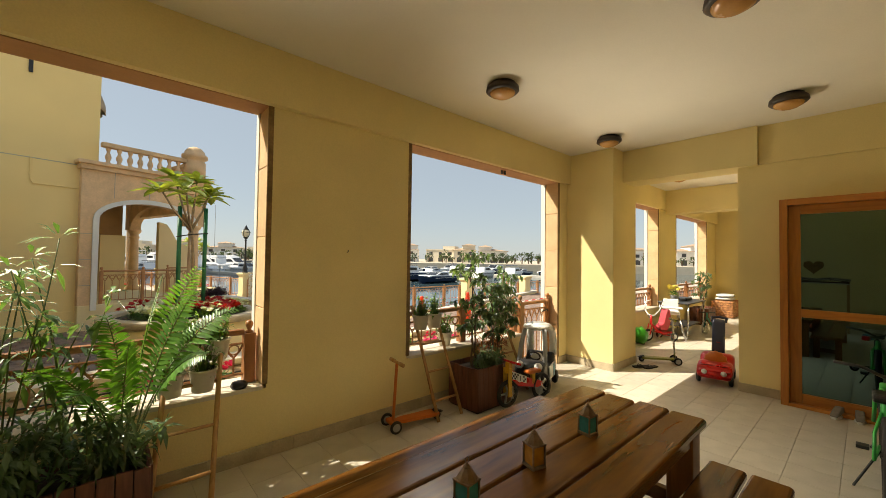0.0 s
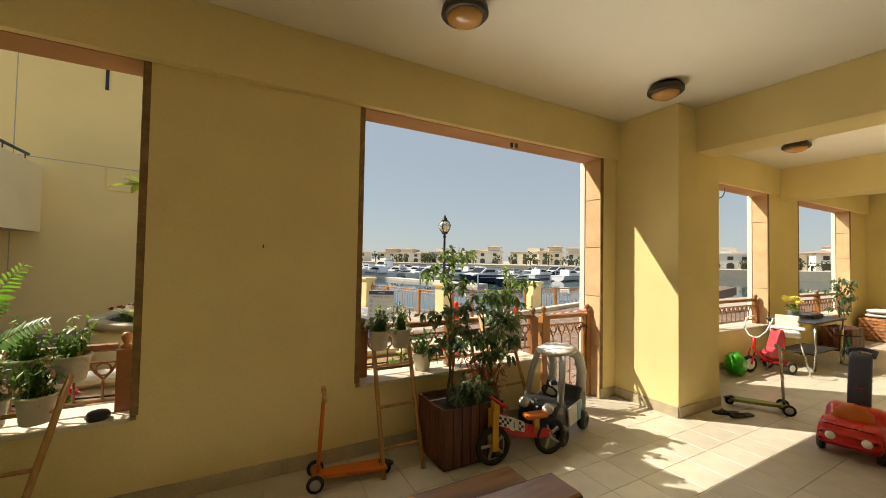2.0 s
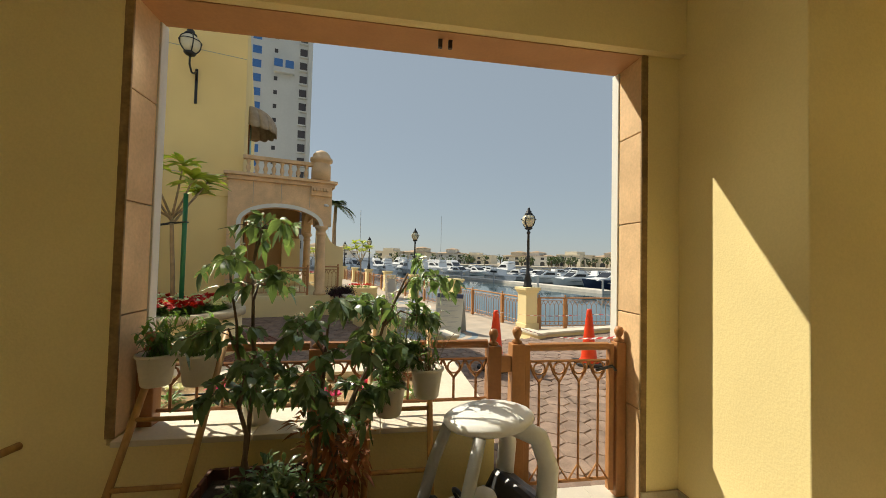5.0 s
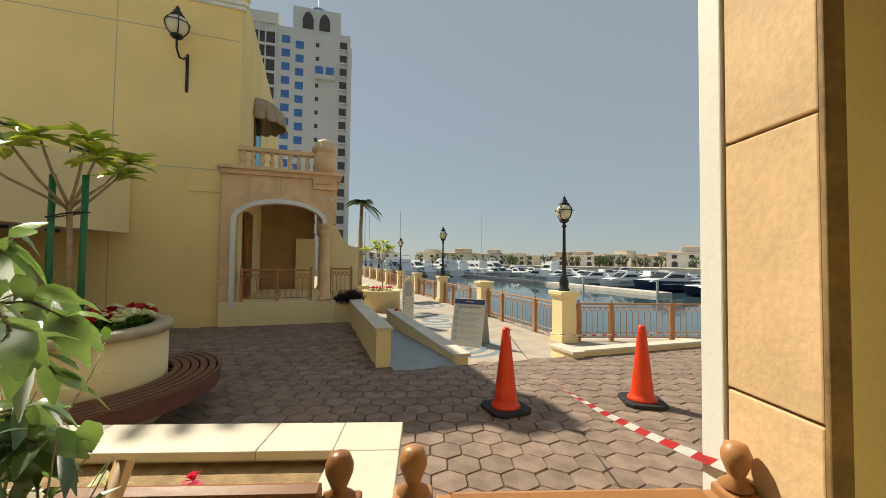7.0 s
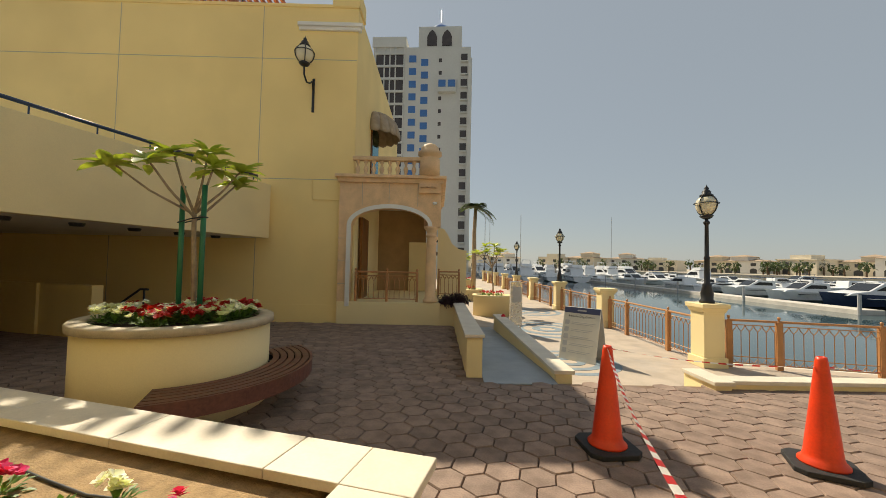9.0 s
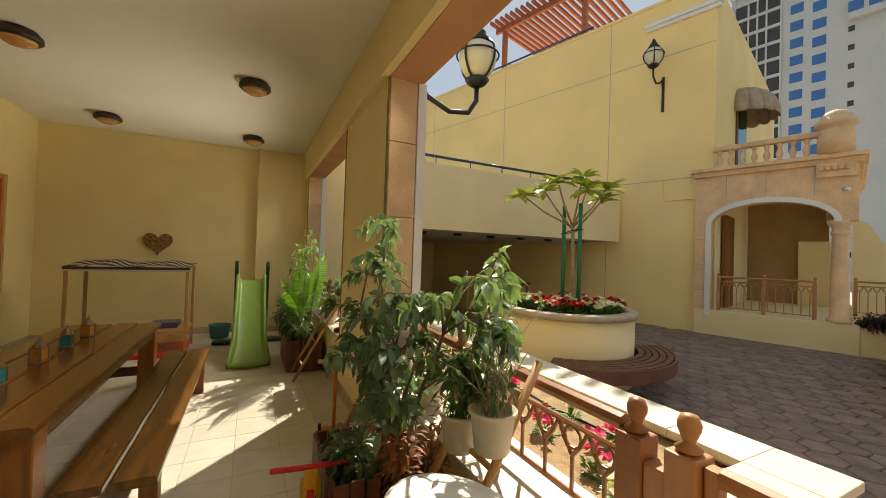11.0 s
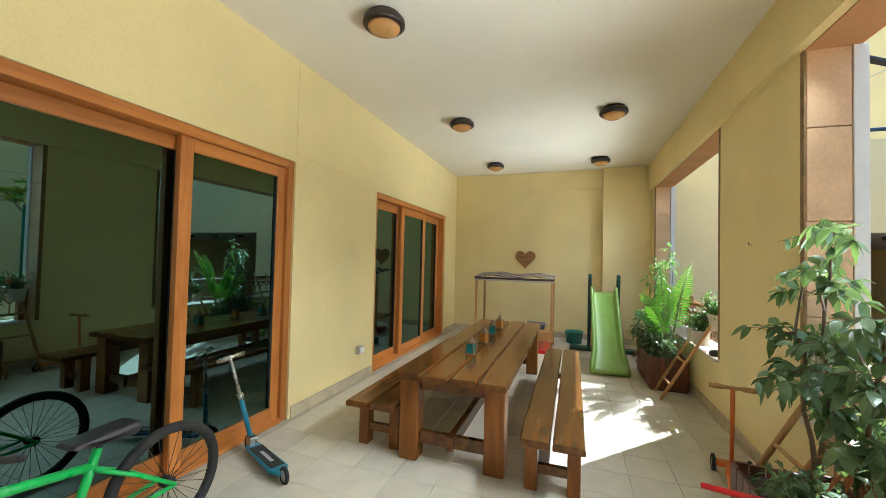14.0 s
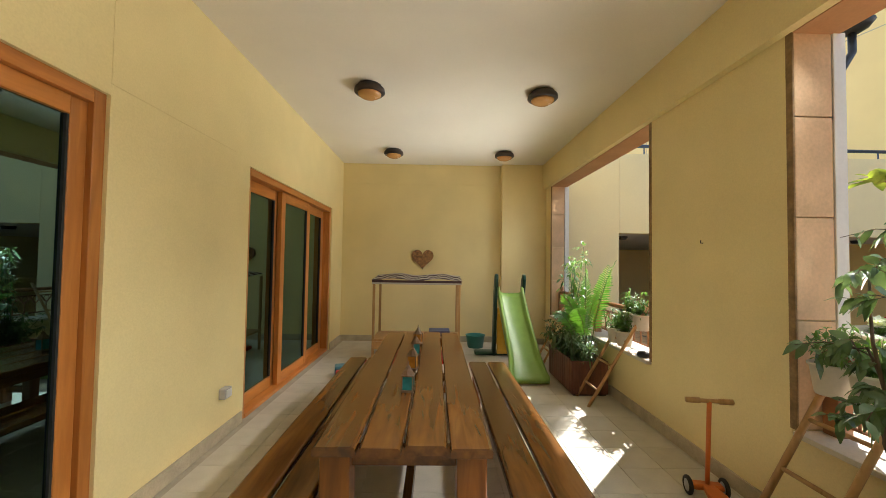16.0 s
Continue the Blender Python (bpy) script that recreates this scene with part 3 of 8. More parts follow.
structure("pavement_promenade_side", box(6.2, 60, 9.3, 12.55, -0.9, PROM - 0.003), M_PROM, "worn stone tiled waterside promenade", "pavement")
structure("pavement_quay", yard_box(-60, 2.98, 0.3, 90, -0.9, PROM - 0.002), M_PROM, "stone tiled quay beside the buildings", "pavement", m=YARD)
structure("wall_quay", box(8.1, 60, 12.551, 12.7, -2.2, PROM - 0.02), M_COPING, "pale stone quay wall", "wall")
structure("wall_quay_long", yard_box(8.301, 8.45, -0.5, 90, -2.2, PROM - 0.02), M_COPING, "pale stone quay wall", "wall", m=YARD)
# inlaid round mosaics on the promenade
for k, (cx, cy, r) in enumerate(((5.2, -0.8, 1.0), (5.9, 3.2, 1.5), (6.4, 7.6, 1.3))):
    bm = bmesh.new()
    for q in range(3):
        lathe([(r * (1 - 0.34 * q), 0), (r * (1 - 0.34 * q), 0.004 + 0.002 * q), (r * (0.84 - 0.34 * q), 0.004 + 0.002 * q), (r * (0.84 - 0.34 * q), 0)], 40, bm)
    structure("pavement_mosaic", bm, M_PROMBLUE, "blue grey ring mosaic set in the paving", "mosaic", m=YARD @ pose(cx, cy, PROM - 0.001))

def water_material():
    m = bpy.data.materials.new("calm_marina_water")
    m.use_nodes = True
    t = m.node_tree
    p = t.nodes["Principled BSDF"]
    p.inputs["Base Color"].default_value = (0.05, 0.09, 0.10, 1)
    p.inputs["Roughness"].default_value = 0.05
    p.inputs["IOR"].default_value = 1.33
    co = t.nodes.new("ShaderNodeTexCoord")
    n = t.nodes.new("ShaderNodeTexNoise")
    n.inputs["Scale"].default_value, n.inputs["Detail"].default_value = 1.6, 3
    t.links.new(co.outputs["Object"], n.inputs[0])
    b = t.nodes.new("ShaderNodeBump")
    b.inputs["Strength"].default_value, b.inputs["Distance"].default_value = 0.12, 0.03
    t.links.new(n.outputs[0], b.inputs["Height"])
    t.links.new(b.outputs[0], p.inputs["Normal"])
    return m
M_WATER = water_material()
bm = bmesh.new()
bmesh.ops.create_grid(bm, x_segments=1, y_segments=1, size=2400)
structure("water", bm, M_WATER, "calm grey blue marina water", "water", m=pose(0, 0, -1.3))

# hexagonal pavers: the nearest are pieces, the rest one sheet
HEX = 0.155
def hex_prism(bm, cx, cy, ang, z=0.0, r=HEX):
    top = [Vector((cx + (r - 0.012) * math.cos(ang + math.pi / 3 * k), cy + (r - 0.012) * math.sin(ang + math.pi / 3 * k), z)) for k in range(6)]
    low = [Vector((cx + (r - 0.004) * math.cos(ang + math.pi / 3 * k), cy + (r - 0.004) * math.sin(ang + math.pi / 3 * k), z - 0.012)) for k in range(6)]
    vt, vl = [bm.verts.new(v) for v in top], [bm.verts.new(v) for v in low]
    vb = [bm.verts.new((v.x, v.y, z - 0.04)) for v in low]
    bm.faces.new(vt)
    for k in range(6):
        j = (k + 1) % 6
        bm.faces.new((vl[k], vl[j], vt[j], vt[k]))
        bm.faces.new((vb[k], vb[j], vl[j], vl[k]))
one = bmesh.new()
hex_prism(one, 0, 0, math.pi / 6)
paver = mesh_of(one, M_PAVER)
far = bmesh.new()
inv = YB.inverted()
spots = []
prng = random.Random(3)
row = 0
y = OUTF + 0.12
dx, dy = HEX * math.sqrt(3), HEX * 1.5
while y < 14:
    x = -8.0 + (dx / 2 if row % 2 else 0)
    while x < 16:
        q = inv @ Vector((x, y, 0))
        ok = q.y < -4.15 or (q.x < 2.70 and q.y < 0.33)
        if x < 4.40 and y < 5.06:
            ok = False
        if math.hypot(x - 0.80, y - 6.52) < 0.86 or (x < -2.2 and y < 4.4):
            ok = False
        if ok:
            spots.append((x, y))
        x += dx
    y += dy
    row += 1
spots.sort(key=lambda s: math.hypot(s[0] - 5.6, s[1] - 5.2))
for i, (x, y) in enumerate(spots):
    z = YG + prng.uniform(-0.003, 0.003)
    if i < 300:
        share("paver", paver, ground, pose(x, y, z, prng.uniform(-0.6, 0.6), prng.uniform(-0.6, 0.6), 60 * prng.randrange(6)))
    else:
        hex_prism(far, x, y, math.pi / 6, z)
pv = part("pavers", far, M_PAVER_FAR, ground)
pv["kind"] = "stuff"
# flower bed
bed = thing("flower_bed", 0, 0, 0, 0, "raised bed with cream stone coping and sandy soil", "flower bed")
part("bed_wall", box(-2.2, 4.24, 4.66, 4.86, YG - 0.03, 0.425), M_COPING, bed)
part("bed_wall", box(4.02, 4.24, OUTF + 0.04, 4.66, YG - 0.03, 0.425), M_COPING, bed)
part("soil", box(-2.2, 4.03, OUTF + 0.01, 4.67, YG - 0.03, 0.39), M_SOIL, bed, "dry sandy soil")
xs = [-2.2 + 0.96 * i for i in range(7)] + [3.95]
for a, c in zip(xs, xs[1:]):
    part("coping_slab", box(a + 0.002, c - 0.002, 4.60, 4.94, 0.425, 0.475, b=0.006), M_COPING, bed)
part("coping_slab", box(3.95, 4.29, 4.60, 4.94, 0.425, 0.475, b=0.006), M_COPING, bed)
part("coping_slab", box(3.95, 4.29, OUTF + 0.04, 4.596, 0.425, 0.475, b=0.006), M_COPING, bed)
part("drip_hose", pipe([(-1.3 + 0.3 * i, 4.35 + 0.03 * math.sin(i * 1.7), 0.397) for i in range(18)], 0.008, 6), M_BLACKPL, bed, "thin black irrigation hose", True)


# ---- neighbouring building ----
bld = thing("neighbour_building", 0, 0, 0, 0, "ochre rendered building with porch, balcony and wall lamp", "building")
bld.matrix_world = BF
ROOFZ = 7.85
part("wall", box(-14, 0.30, 0, 9, -0.5, ROOFZ), M_EXT, bld)
part("parapet", box(-14, 0.32, -0.03, 0.2, ROOFZ, ROOFZ + 0.08, b=0.01), M_EXT, bld)
part("parapet_block", box(-0.35, 0.34, -0.04, 0.7, ROOFZ + 0.02, ROOFZ + 0.45, b=0.01), M_EXT, bld)
part("cornice", merge(box(-1.2, 0.42, -0.10, 0.05, 7.34, 7.44, b=0.02), box(-1.17, 0.38, -0.06, 0.05, 7.25, 7.34, b=0.01)), M_WHITE, bld, "white moulded cornice")
for xj in (-5.62, -2.07, -9.2):
    part("render_joint", box(xj - 0.008, xj + 0.008, -0.003, 0.02, 0, ROOFZ), M_GROUT, bld)
for zj in (3.5, 6.52):
    part("render_joint", box(-14, 0.28, -0.003, 0.02, zj - 0.008, zj + 0.008), M_GROUT, bld)
part("plinth", box(-14, 0.0, -0.025, 0.05, -0.03, 0.42), M_EXT, bld)
part("conduit", pipe([(-0.72, -0.02, 3.5), (-0.72, -0.02, 3.08), (-0.68, -0.02, 3.0), (0, -0.02, 3.0)], 0.012, 6), M_EXT, bld, "painted cable conduit")
# porch
M_PORCH = material("brown_porch_panel", (0.40, 0.25, 0.12), 0.7, var=0.1, scale=3, fine=60, bump=0.1)
P0, P1, PD = 0.0, 2.47, 4.1
porch = part("porch", box(P0, P1 + 0.03, -0.16, PD, -0.03, 0.53, b=0.01), M_EXT_PALE, bld, "low porch base of pale render")
def arch_panel(x0, x1, a0, a1, spring, rise, z0, z1, y0, y1, n=18):
    """A wall panel with a flat arched opening."""
    bm = bmesh.new()
    mid = (a0 + a1) / 2
    pts = []
    for i in range(n + 1):
        s = math.pi * (1 - i / n)
        pts.append((mid + (a1 - a0) / 2 * math.cos(s), spring + rise * math.sin(s)))
    for (xa, za), (xb, zb) in zip(pts, pts[1:]):
        prism([(xa, za), (xb, zb), (xb, z1), (xa, z1)], y0, y1, "xz", bm)
    if a0 > x0:
        prism([(x0, z0), (a0, z0), (a0, z1), (x0, z1)], y0, y1, "xz", bm)
    if x1 > a1:
        prism([(a1, spring), (x1, spring), (x1, z1), (a1, z1)], y0, y1, "xz", bm)
    bmesh.ops.remove_doubles(bm, verts=bm.verts, dist=1e-4)
    return bm
def arch_band(a0, a1, spring, rise, w, y0, y1, n=18, leg=None):
    bm = bmesh.new()
    mid = (a0 + a1) / 2
    def at(i, d):
        s = math.pi * (1 - i / n)
        return (mid + ((a1 - a0) / 2 + d) * math.cos(s), spring + (rise + d) * math.sin(s))
    for i in range(n):
        prism([at(i, 0), at(i + 1, 0), at(i + 1, w), at(i, w)], y0, y1, "xz", bm)
    if leg is not None:
        prism([(a0 - w, leg), (a0, leg), (a0, spring), (a0 - w, spring)], y0, y1, "xz", bm)
    return bm
part("arch_front", arch_panel(P0, P1, 0.30, 2.17, 2.38, 0.42, 0.53, 3.45, -0.15, 0.10), M_STONE, bld, "peach stone arch front")
part("arch_moulding", arch_band(0.30, 2.17, 2.38, 0.42, 0.10, -0.19, -0.148, leg=0.42), M_WHITE, bld, "cream arch moulding")
for i, (xa, xb) in enumerate(((0.02, 0.55), (0.55, 1.2), (1.2, 1.9))):
    part("stone_joint", box(xb - 0.006, xb + 0.006, -0.153, -0.14, 2.86, 3.45), M_GROUT, bld)
for zj in (0.95, 1.5, 2.05):
    part("stone_joint", box(0.0, 0.22, -0.153, -0.14, zj, zj + 0.01), M_GROUT, bld)
part("porch_side_beam", box(P1 - 0.28, P1, 0.1, PD, 2.75, 3.45), M_STONE, bld)
part("porch_ceiling", box(P0 + 0.02, P1 - 0.02, 0.09, PD, 3.3, 3.44), M_CEIL, bld)
part("porch_lining", box(0.295, 0.33, 0.10, 3.80, 0.53, 3.3), M_EXT_PALE, bld, "cream rendered side of the porch")
part("porch_back", box(0.33, 1.98, 3.86, 3.95, 0.53, 3.3), M_PORCH, bld, "brown panelled back of the porch")
part("porch_door", box(0.36, 0.44, 0.55, 1.4, 0.53, 2.65), M_TABLE_LEG, bld, "dark brown door in the porch side")
part("low_screen_wall", box(1.42, 2.02, 3.70, 3.85, 0.53, 2.20), M_EXT_PALE, bld)
part("curved_wing_wall", prism([(2.4, 0), (3.3, 0), (3.3, 1.9), (3.05, 1.95), (2.85, 2.1), (2.7, 2.4), (2.6, 2.55), (2.4, 2.6)], 2.4, 2.58, "xz"), M_EXT_PALE, bld, "pale wing wall with a swept top")
column = [(0.17, 0.53), (0.17, 0.58), (0.15, 0.62), (0.125, 0.66), (0.12, 1.4), (0.108, 2.1), (0.115, 2.13), (0.13, 2.14), (0.13, 2.18), (0.11, 2.2), (0.11, 2.26), (0.16, 2.32), (0.17, 2.34), (0.17, 2.40)]
part("column", lathe(column, 24, m=pose(2.24, -0.02, 0)), M_STONE, bld, "turned peach stone column", True)
part("column", lathe(column, 24, m=pose(2.24, 3.70, 0)), M_STONE, bld, "turned peach stone column", True)
part("arch_side", box(2.05, 2.35, 0.1, 0.3, 2.38, 3.45), M_STONE, bld)
part("arch_side", box(2.05, 2.35, 3.55, 3.85, 2.38, 3.45), M_STONE, bld)
bm = arch_panel(0.10, 3.9, 0.30, 3.55, 2.38, 0.62, 2.38, 3.42, -0.13, 0.13)
bmesh.ops.transform(bm, matrix=pose(2.20, 0, 0, 0, 0, 90), verts=bm.verts)
part("side_arch", bm, M_STONE, bld, "flat side arch between the columns")
part("cornice_band", merge(box(P0 - 0.10, P1 + 0.12, -0.30, PD + 0.1, 3.52, 3.60, b=0.015), box(P0 - 0.04, P1 + 0.06, -0.22, PD + 0.05, 3.42, 3.53, b=0.01)), M_STONE, bld, "moulded stone cornice")
bm = bmesh.new()
for i in range(5):
    box(1.97 + i * 0.085, 2.02 + i * 0.085, -0.32, -0.18, 3.30, 3.38, bm)
part("dentils", bm, M_STONE, bld)
part("bracket_block", box(1.92, 2.44, -0.24, 0.2, 3.18, 3.42, b=0.01), M_STONE, bld)
bal_prof = [(0.055, 0), (0.055, 0.03), (0.03, 0.05), (0.055, 0.12), (0.06, 0.16), (0.03, 0.24), (0.028, 0.27), (0.045, 0.31), (0.05, 0.33), (0.05, 0.36)]
bal = mesh_of(lathe(bal_prof, 10), M_STONE, True)
for i in range(8):
    share("baluster", bal, bld, pose(0.42 + 0.195 * i, -0.14, 3.60))
for i in range(18):
    share("baluster", bal, bld, pose(2.22, 0.2 + 0.21 * i, 3.60))
part("handrail", box(0.3, 1.98, -0.22, -0.06, 3.955, 4.06, b=0.02), M_STONE, bld, "moulded stone balustrade rail")
part("handrail", box(2.14, 2.30, 0.05, PD, 3.955, 4.06, b=0.02), M_STONE, bld)
part("corner_pier", lathe([(0.25, 3.6), (0.25, 4.02), (0.22, 4.04), (0.22, 4.08), (0.29, 4.12), (0.29, 4.2), (0.24, 4.22), (0.22, 4.3), (0.15, 4.38), (0.06, 4.42), (0, 4.43)], 24, m=pose(2.17, -0.12, 0)), M_STONE, bld, "round stone pier with domed cap", True)
# porch railing
def vee_rail(parent, p0, p1, z0, z1, mat, top=0.03, n=None, posts=True, circles=True, feet=False):
    """A railing panel from p0 to p1 (x, y) with thin bars that fork into vees under the top rail."""
    p0, p1 = Vector((*p0, 0)), Vector((*p1, 0))
    L = (p1 - p0).length
    d = (p1 - p0) / L
    n = n or max(2, round(L / 0.14))
    def at(s, z):
        return p0 + d * s + Vector((0, 0, z))
    part("top_rail", pipe([at(0, z1), at(L, z1)], top, 8), mat, parent)
    part("cross_bar", pipe([at(0, z1 - 0.09), at(L, z1 - 0.09)], 0.009, 6), mat, parent)
    part("cross_bar", pipe([at(0, z0 + 0.05), at(L, z0 + 0.05)], 0.011, 6), mat, parent)
    bar = bmesh.new()
    w = L / n / 2
    h = (z1 - 0.09) - (z0 + 0.05)
    k = z1 - 0.09 - min(0.13, h * 0.45)
    def local(q, z):
        return d * q + Vector((0, 0, z))
    pipe([local(0, z0 + 0.05), local(0, k)], 0.008, 5, bar)
    for sg in (-1, 1):
        pipe([local(0, k), local(sg * w * 0.6, k + (z1 - 0.09 - k) * 0.45), local(sg * w, z1 - 0.09)], 0.008, 5, bar)
    if feet:
        pipe([local(-w, z0 + 0.05), local(0, z0 + 0.15), local(w, z0 + 0.05)], 0.007, 5, bar)
    if circles:
        pipe([local(0.038 * math.cos(a * math.pi / 5), z1 - 0.135 + 0.038 * math.sin(a * math.pi / 5)) for a in range(10)], 0.006, 5, bar, True)
    bar = mesh_of(bar, mat)
    for i in range(n):
        share("bar", bar, parent, Matrix.Translation(at(L * (i + 0.5) / n, 0)))
def rail_post(parent, x, y, z0, z1, mat, w=0.045, ball=True):
    bm = box(x - w, x + w, y - w, y + w, z0, z1 - 0.07, b=0.006)
    part("post", bm, mat, parent)
    if ball:
        part("finial", lathe([(0.026, z1 - 0.07), (0.034, z1 - 0.06), (0.014, z1 - 0.045), (0.020, z1 - 0.03), (0.028, z1 - 0.01), (0.029, z1 + 0.005), (0.021, z1 + 0.025), (0, z1 + 0.032)], 14, m=pose(x, y, 0)), mat, parent, "", True)
prail = thing("porch_railing", 0, 0, 0, 0, "brown painted railing across the porch arch", "railing")
prail.matrix_world = BF @ pose(0, 0, 0.53)
for x in (0.42, 1.18, 1.92):
    rail_post(prail, x, 0.0, 0, 0.78, M_RAIL_LIGHT, 0.03)
vee_rail(prail, (0.42, 0), (1.18, 0), 0.02, 0.72, M_RAIL_LIGHT, 0.022, 6)
vee_rail(prail, (1.18, 0), (1.92, 0), 0.02, 0.72, M_RAIL_LIGHT, 0.022, 6)
prail2 = thing("porch_railing", 0, 0, 0, 0, "brown painted railing beside the porch", "railing")
prail2.matrix_world = BF @ pose(0, 0, 0.53)
for x in (2.45, 3.05):
    rail_post(prail2, x, 1.9, -0.1, 0.78, M_RAIL_LIGHT, 0.03)
vee_rail(prail2, (2.45, 1.9), (3.05, 1.9), 0.02, 0.72, M_RAIL_LIGHT, 0.022, 5)
# low wall, planter with dark shrub, ramp
lw = thing("ramp_wall", 0, 0, 0, 0, "low ochre wall with pale stone coping beside the ramp", "low wall")
lw.matrix_world = YB
part("wall", box(2.40, 2.76, 0.26, 0.5, -0.03, 0.50), M_EXT_PALE, lw)
part("wall", box(2.76, 2.97, -3.83, 0.72, -0.42, 0.50), M_EXT_PALE, lw)
for i in range(5):
    part("coping_slab", box(2.73, 3.00, -3.86 + 0.92 * i + 0.002, -3.86 + 0.92 * (i + 1) - 0.002, 0.50, 0.545, b=0.006), M_COPING, lw)
lw2 = thing("ramp_wall", 0, 0, 0, 0, "knee-high ochre wall with pale coping between ramp and steps", "low wall")
lw2.matrix_world = YB
part("wall", box(3.92, 4.14, -3.95, 1.6, -0.60, 0.07), M_EXT_PALE, lw2)
for i in range(6):
    part("coping_slab", box(3.89, 4.17, -3.98 + 0.93 * i + 0.002, -3.98 + 0.93 * (i + 1) - 0.002, 0.07, 0.12, b=0.006), M_COPING, lw2)
structure("ramp", prism([(-4.1, -0.02), (-3.7, -0.012), (2.2, -0.335), (2.2, -0.6), (-4.1, -0.5)], 2.975, 3.915, "yz"), M_RAMP, "grey blue painted ramp down to the promenade", "ramp", m=YB)
structure("ground_step", box(4.14, 5.75, -4.15, -3.75, -0.6, -0.16, b=0.01), M_COPING, "pale stone step down to the promenade", "step", m=YB)
kerb = thing("low_kerb_wall", 0, 0, 0, 0, "low ochre kerb wall with pale coping", "kerb")
kerb.matrix_world = YB
part("wall", box(5.78, 5.98, -4.30, -3.7, -0.45, 0.06), M_EXT_PALE, kerb)
part("wall", box(5.98, 16, -4.24, -4.06, -0.45, 0.06), M_EXT_PALE, kerb)
part("coping_slab", box(5.75, 6.01, -4.33, -3.7, 0.06, 0.11, b=0.006), M_COPING, kerb)
for i in range(10):
    part("coping_slab", box(6.012 + i, 7.008 + i, -4.27, -4.03, 0.06, 0.11, b=0.006), M_COPING, kerb)

# the covered way with its parapet, west of the yard
CX = -2.25
cw = thing("covered_way", 0, 0, 0, 0, "pale rendered parapet over a dark covered way", "covered way")
part("parapet", box(CX - 0.22, CX, 4.46, 11.5, 2.0, 3.41, b=0.008), M_EXT_PALE, cw)
part("end_wall", box(CX - 0.22, CX, OUTF + 0.002, 4.46, YG - 0.03, 3.41, b=0.008), M_EXT_PALE, cw)
part("soffit", box(-10, CX - 0.22, OUTF + 0.01, 11.4, 2.0, 2.25), M_CEIL, cw, "grey shaded soffit")
part("back_wall", box(-10.2, -10, OUTF + 0.01, 13, -0.4, 3.0), M_EXT, cw)
part("side_wall", box(-10, CX - 0.23, OUTF + 0.012, OUTF + 0.2, -0.4, 2.0), M_EXT, cw)
part("inner_wall", box(-5.3, -3.8, 8.5, 8.7, -0.25, 0.85), M_EXT, cw)
part("inner_wall", box(-7.0, -5.3, 8.45, 8.65, -0.25, 0.85), M_EXT, cw)
structure("ground_covered", box(-10, CX + 0.05, OUTF + 0.02, 11.9, -0.5, YG - 0.012), M_ASPH, "dark worn floor under the covered way", "floor")
for i in range(7):
    part("soffit_light", lathe([(0.0, 0), (0.09, 0), (0.11, 0.04), (0.11, 0.06), (0, 0.06)], 12, m=pose(CX - 0.8, 4.9 + 0.95 * i, 1.94)), M_BLACKPL, cw, "small dark soffit light")
hr = thing("parapet_handrail", 0, 0, 0, 0, "dark blue painted tube handrail on the parapet", "handrail")
M_BLUERAIL = material("dark_blue_rail", (0.02, 0.045, 0.10), 0.4, var=0.1, scale=8, bump=0.05)
part("tube", pipe([(CX - 0.1, OUTF + 0.3, 3.58), (CX - 0.1, 11.1, 3.57)], 0.03, 10), M_BLUERAIL, hr, "", True)
for i in range(9):
    part("bracket", pipe([(CX - 0.1, 4.1 + 0.86 * i, 3.40), (CX - 0.1, 4.1 + 0.86 * i, 3.57)], 0.012, 6), M_BLUERAIL, hr)
hr2 = thing("stair_handrail", 0, 0, 0, 0, "dark tube handrail inside the covered way", "handrail")
part("tube", pipe([(-3.7, 8.6, 0.2), (-3.2, 8.75, 0.62), (-2.95, 8.8, 0.8), (-2.75, 8.8, 0.8)], 0.022, 8), M_BLACK, hr2, "", True)
part("leg", pipe([(-2.85, 8.8, YG - 0.03), (-2.85, 8.8, 0.8)], 0.018, 8), M_BLACK, hr2)

# round planter with slatted bench
PX, PY, PR = 0.80, 6.52, 0.95
PT = 0.775
rp = thing("round_planter", PX, PY, YG, 0, "round ochre planter with a grey stone rim", "planter")
H_ = PT - YG
part("drum", lathe([(PR - 0.03, -0.03), (PR - 0.03, H_ - 0.08), (0, H_ - 0.08)], 48), M_EXT_PALE, rp, "", True)
part("rim", lathe([(PR + 0.01, H_ - 0.08), (PR + 0.012, H_ - 0.015), (PR, H_), (PR - 0.15, H_), (PR - 0.16, H_ - 0.015), (PR - 0.16, H_ - 0.079)], 48), M_SKIRT, rp, "stone rim", True)
part("soil", lathe([(PR - 0.16, H_ - 0.078), (PR - 0.16, H_ - 0.05), (0, H_ - 0.02)], 32), M_DARKSOIL, rp)
M_BENCH = wood_material("maroon_bench_slat", (0.20, 0.075, 0.05), (0.10, 0.036, 0.026), 0.45, "x", 8, 0.1)
cb = thing("curved_bench", PX, PY, YG - 0.02, 0, "curved maroon slatted bench round the planter", "bench")
A0, A1 = radians(-52), radians(64)
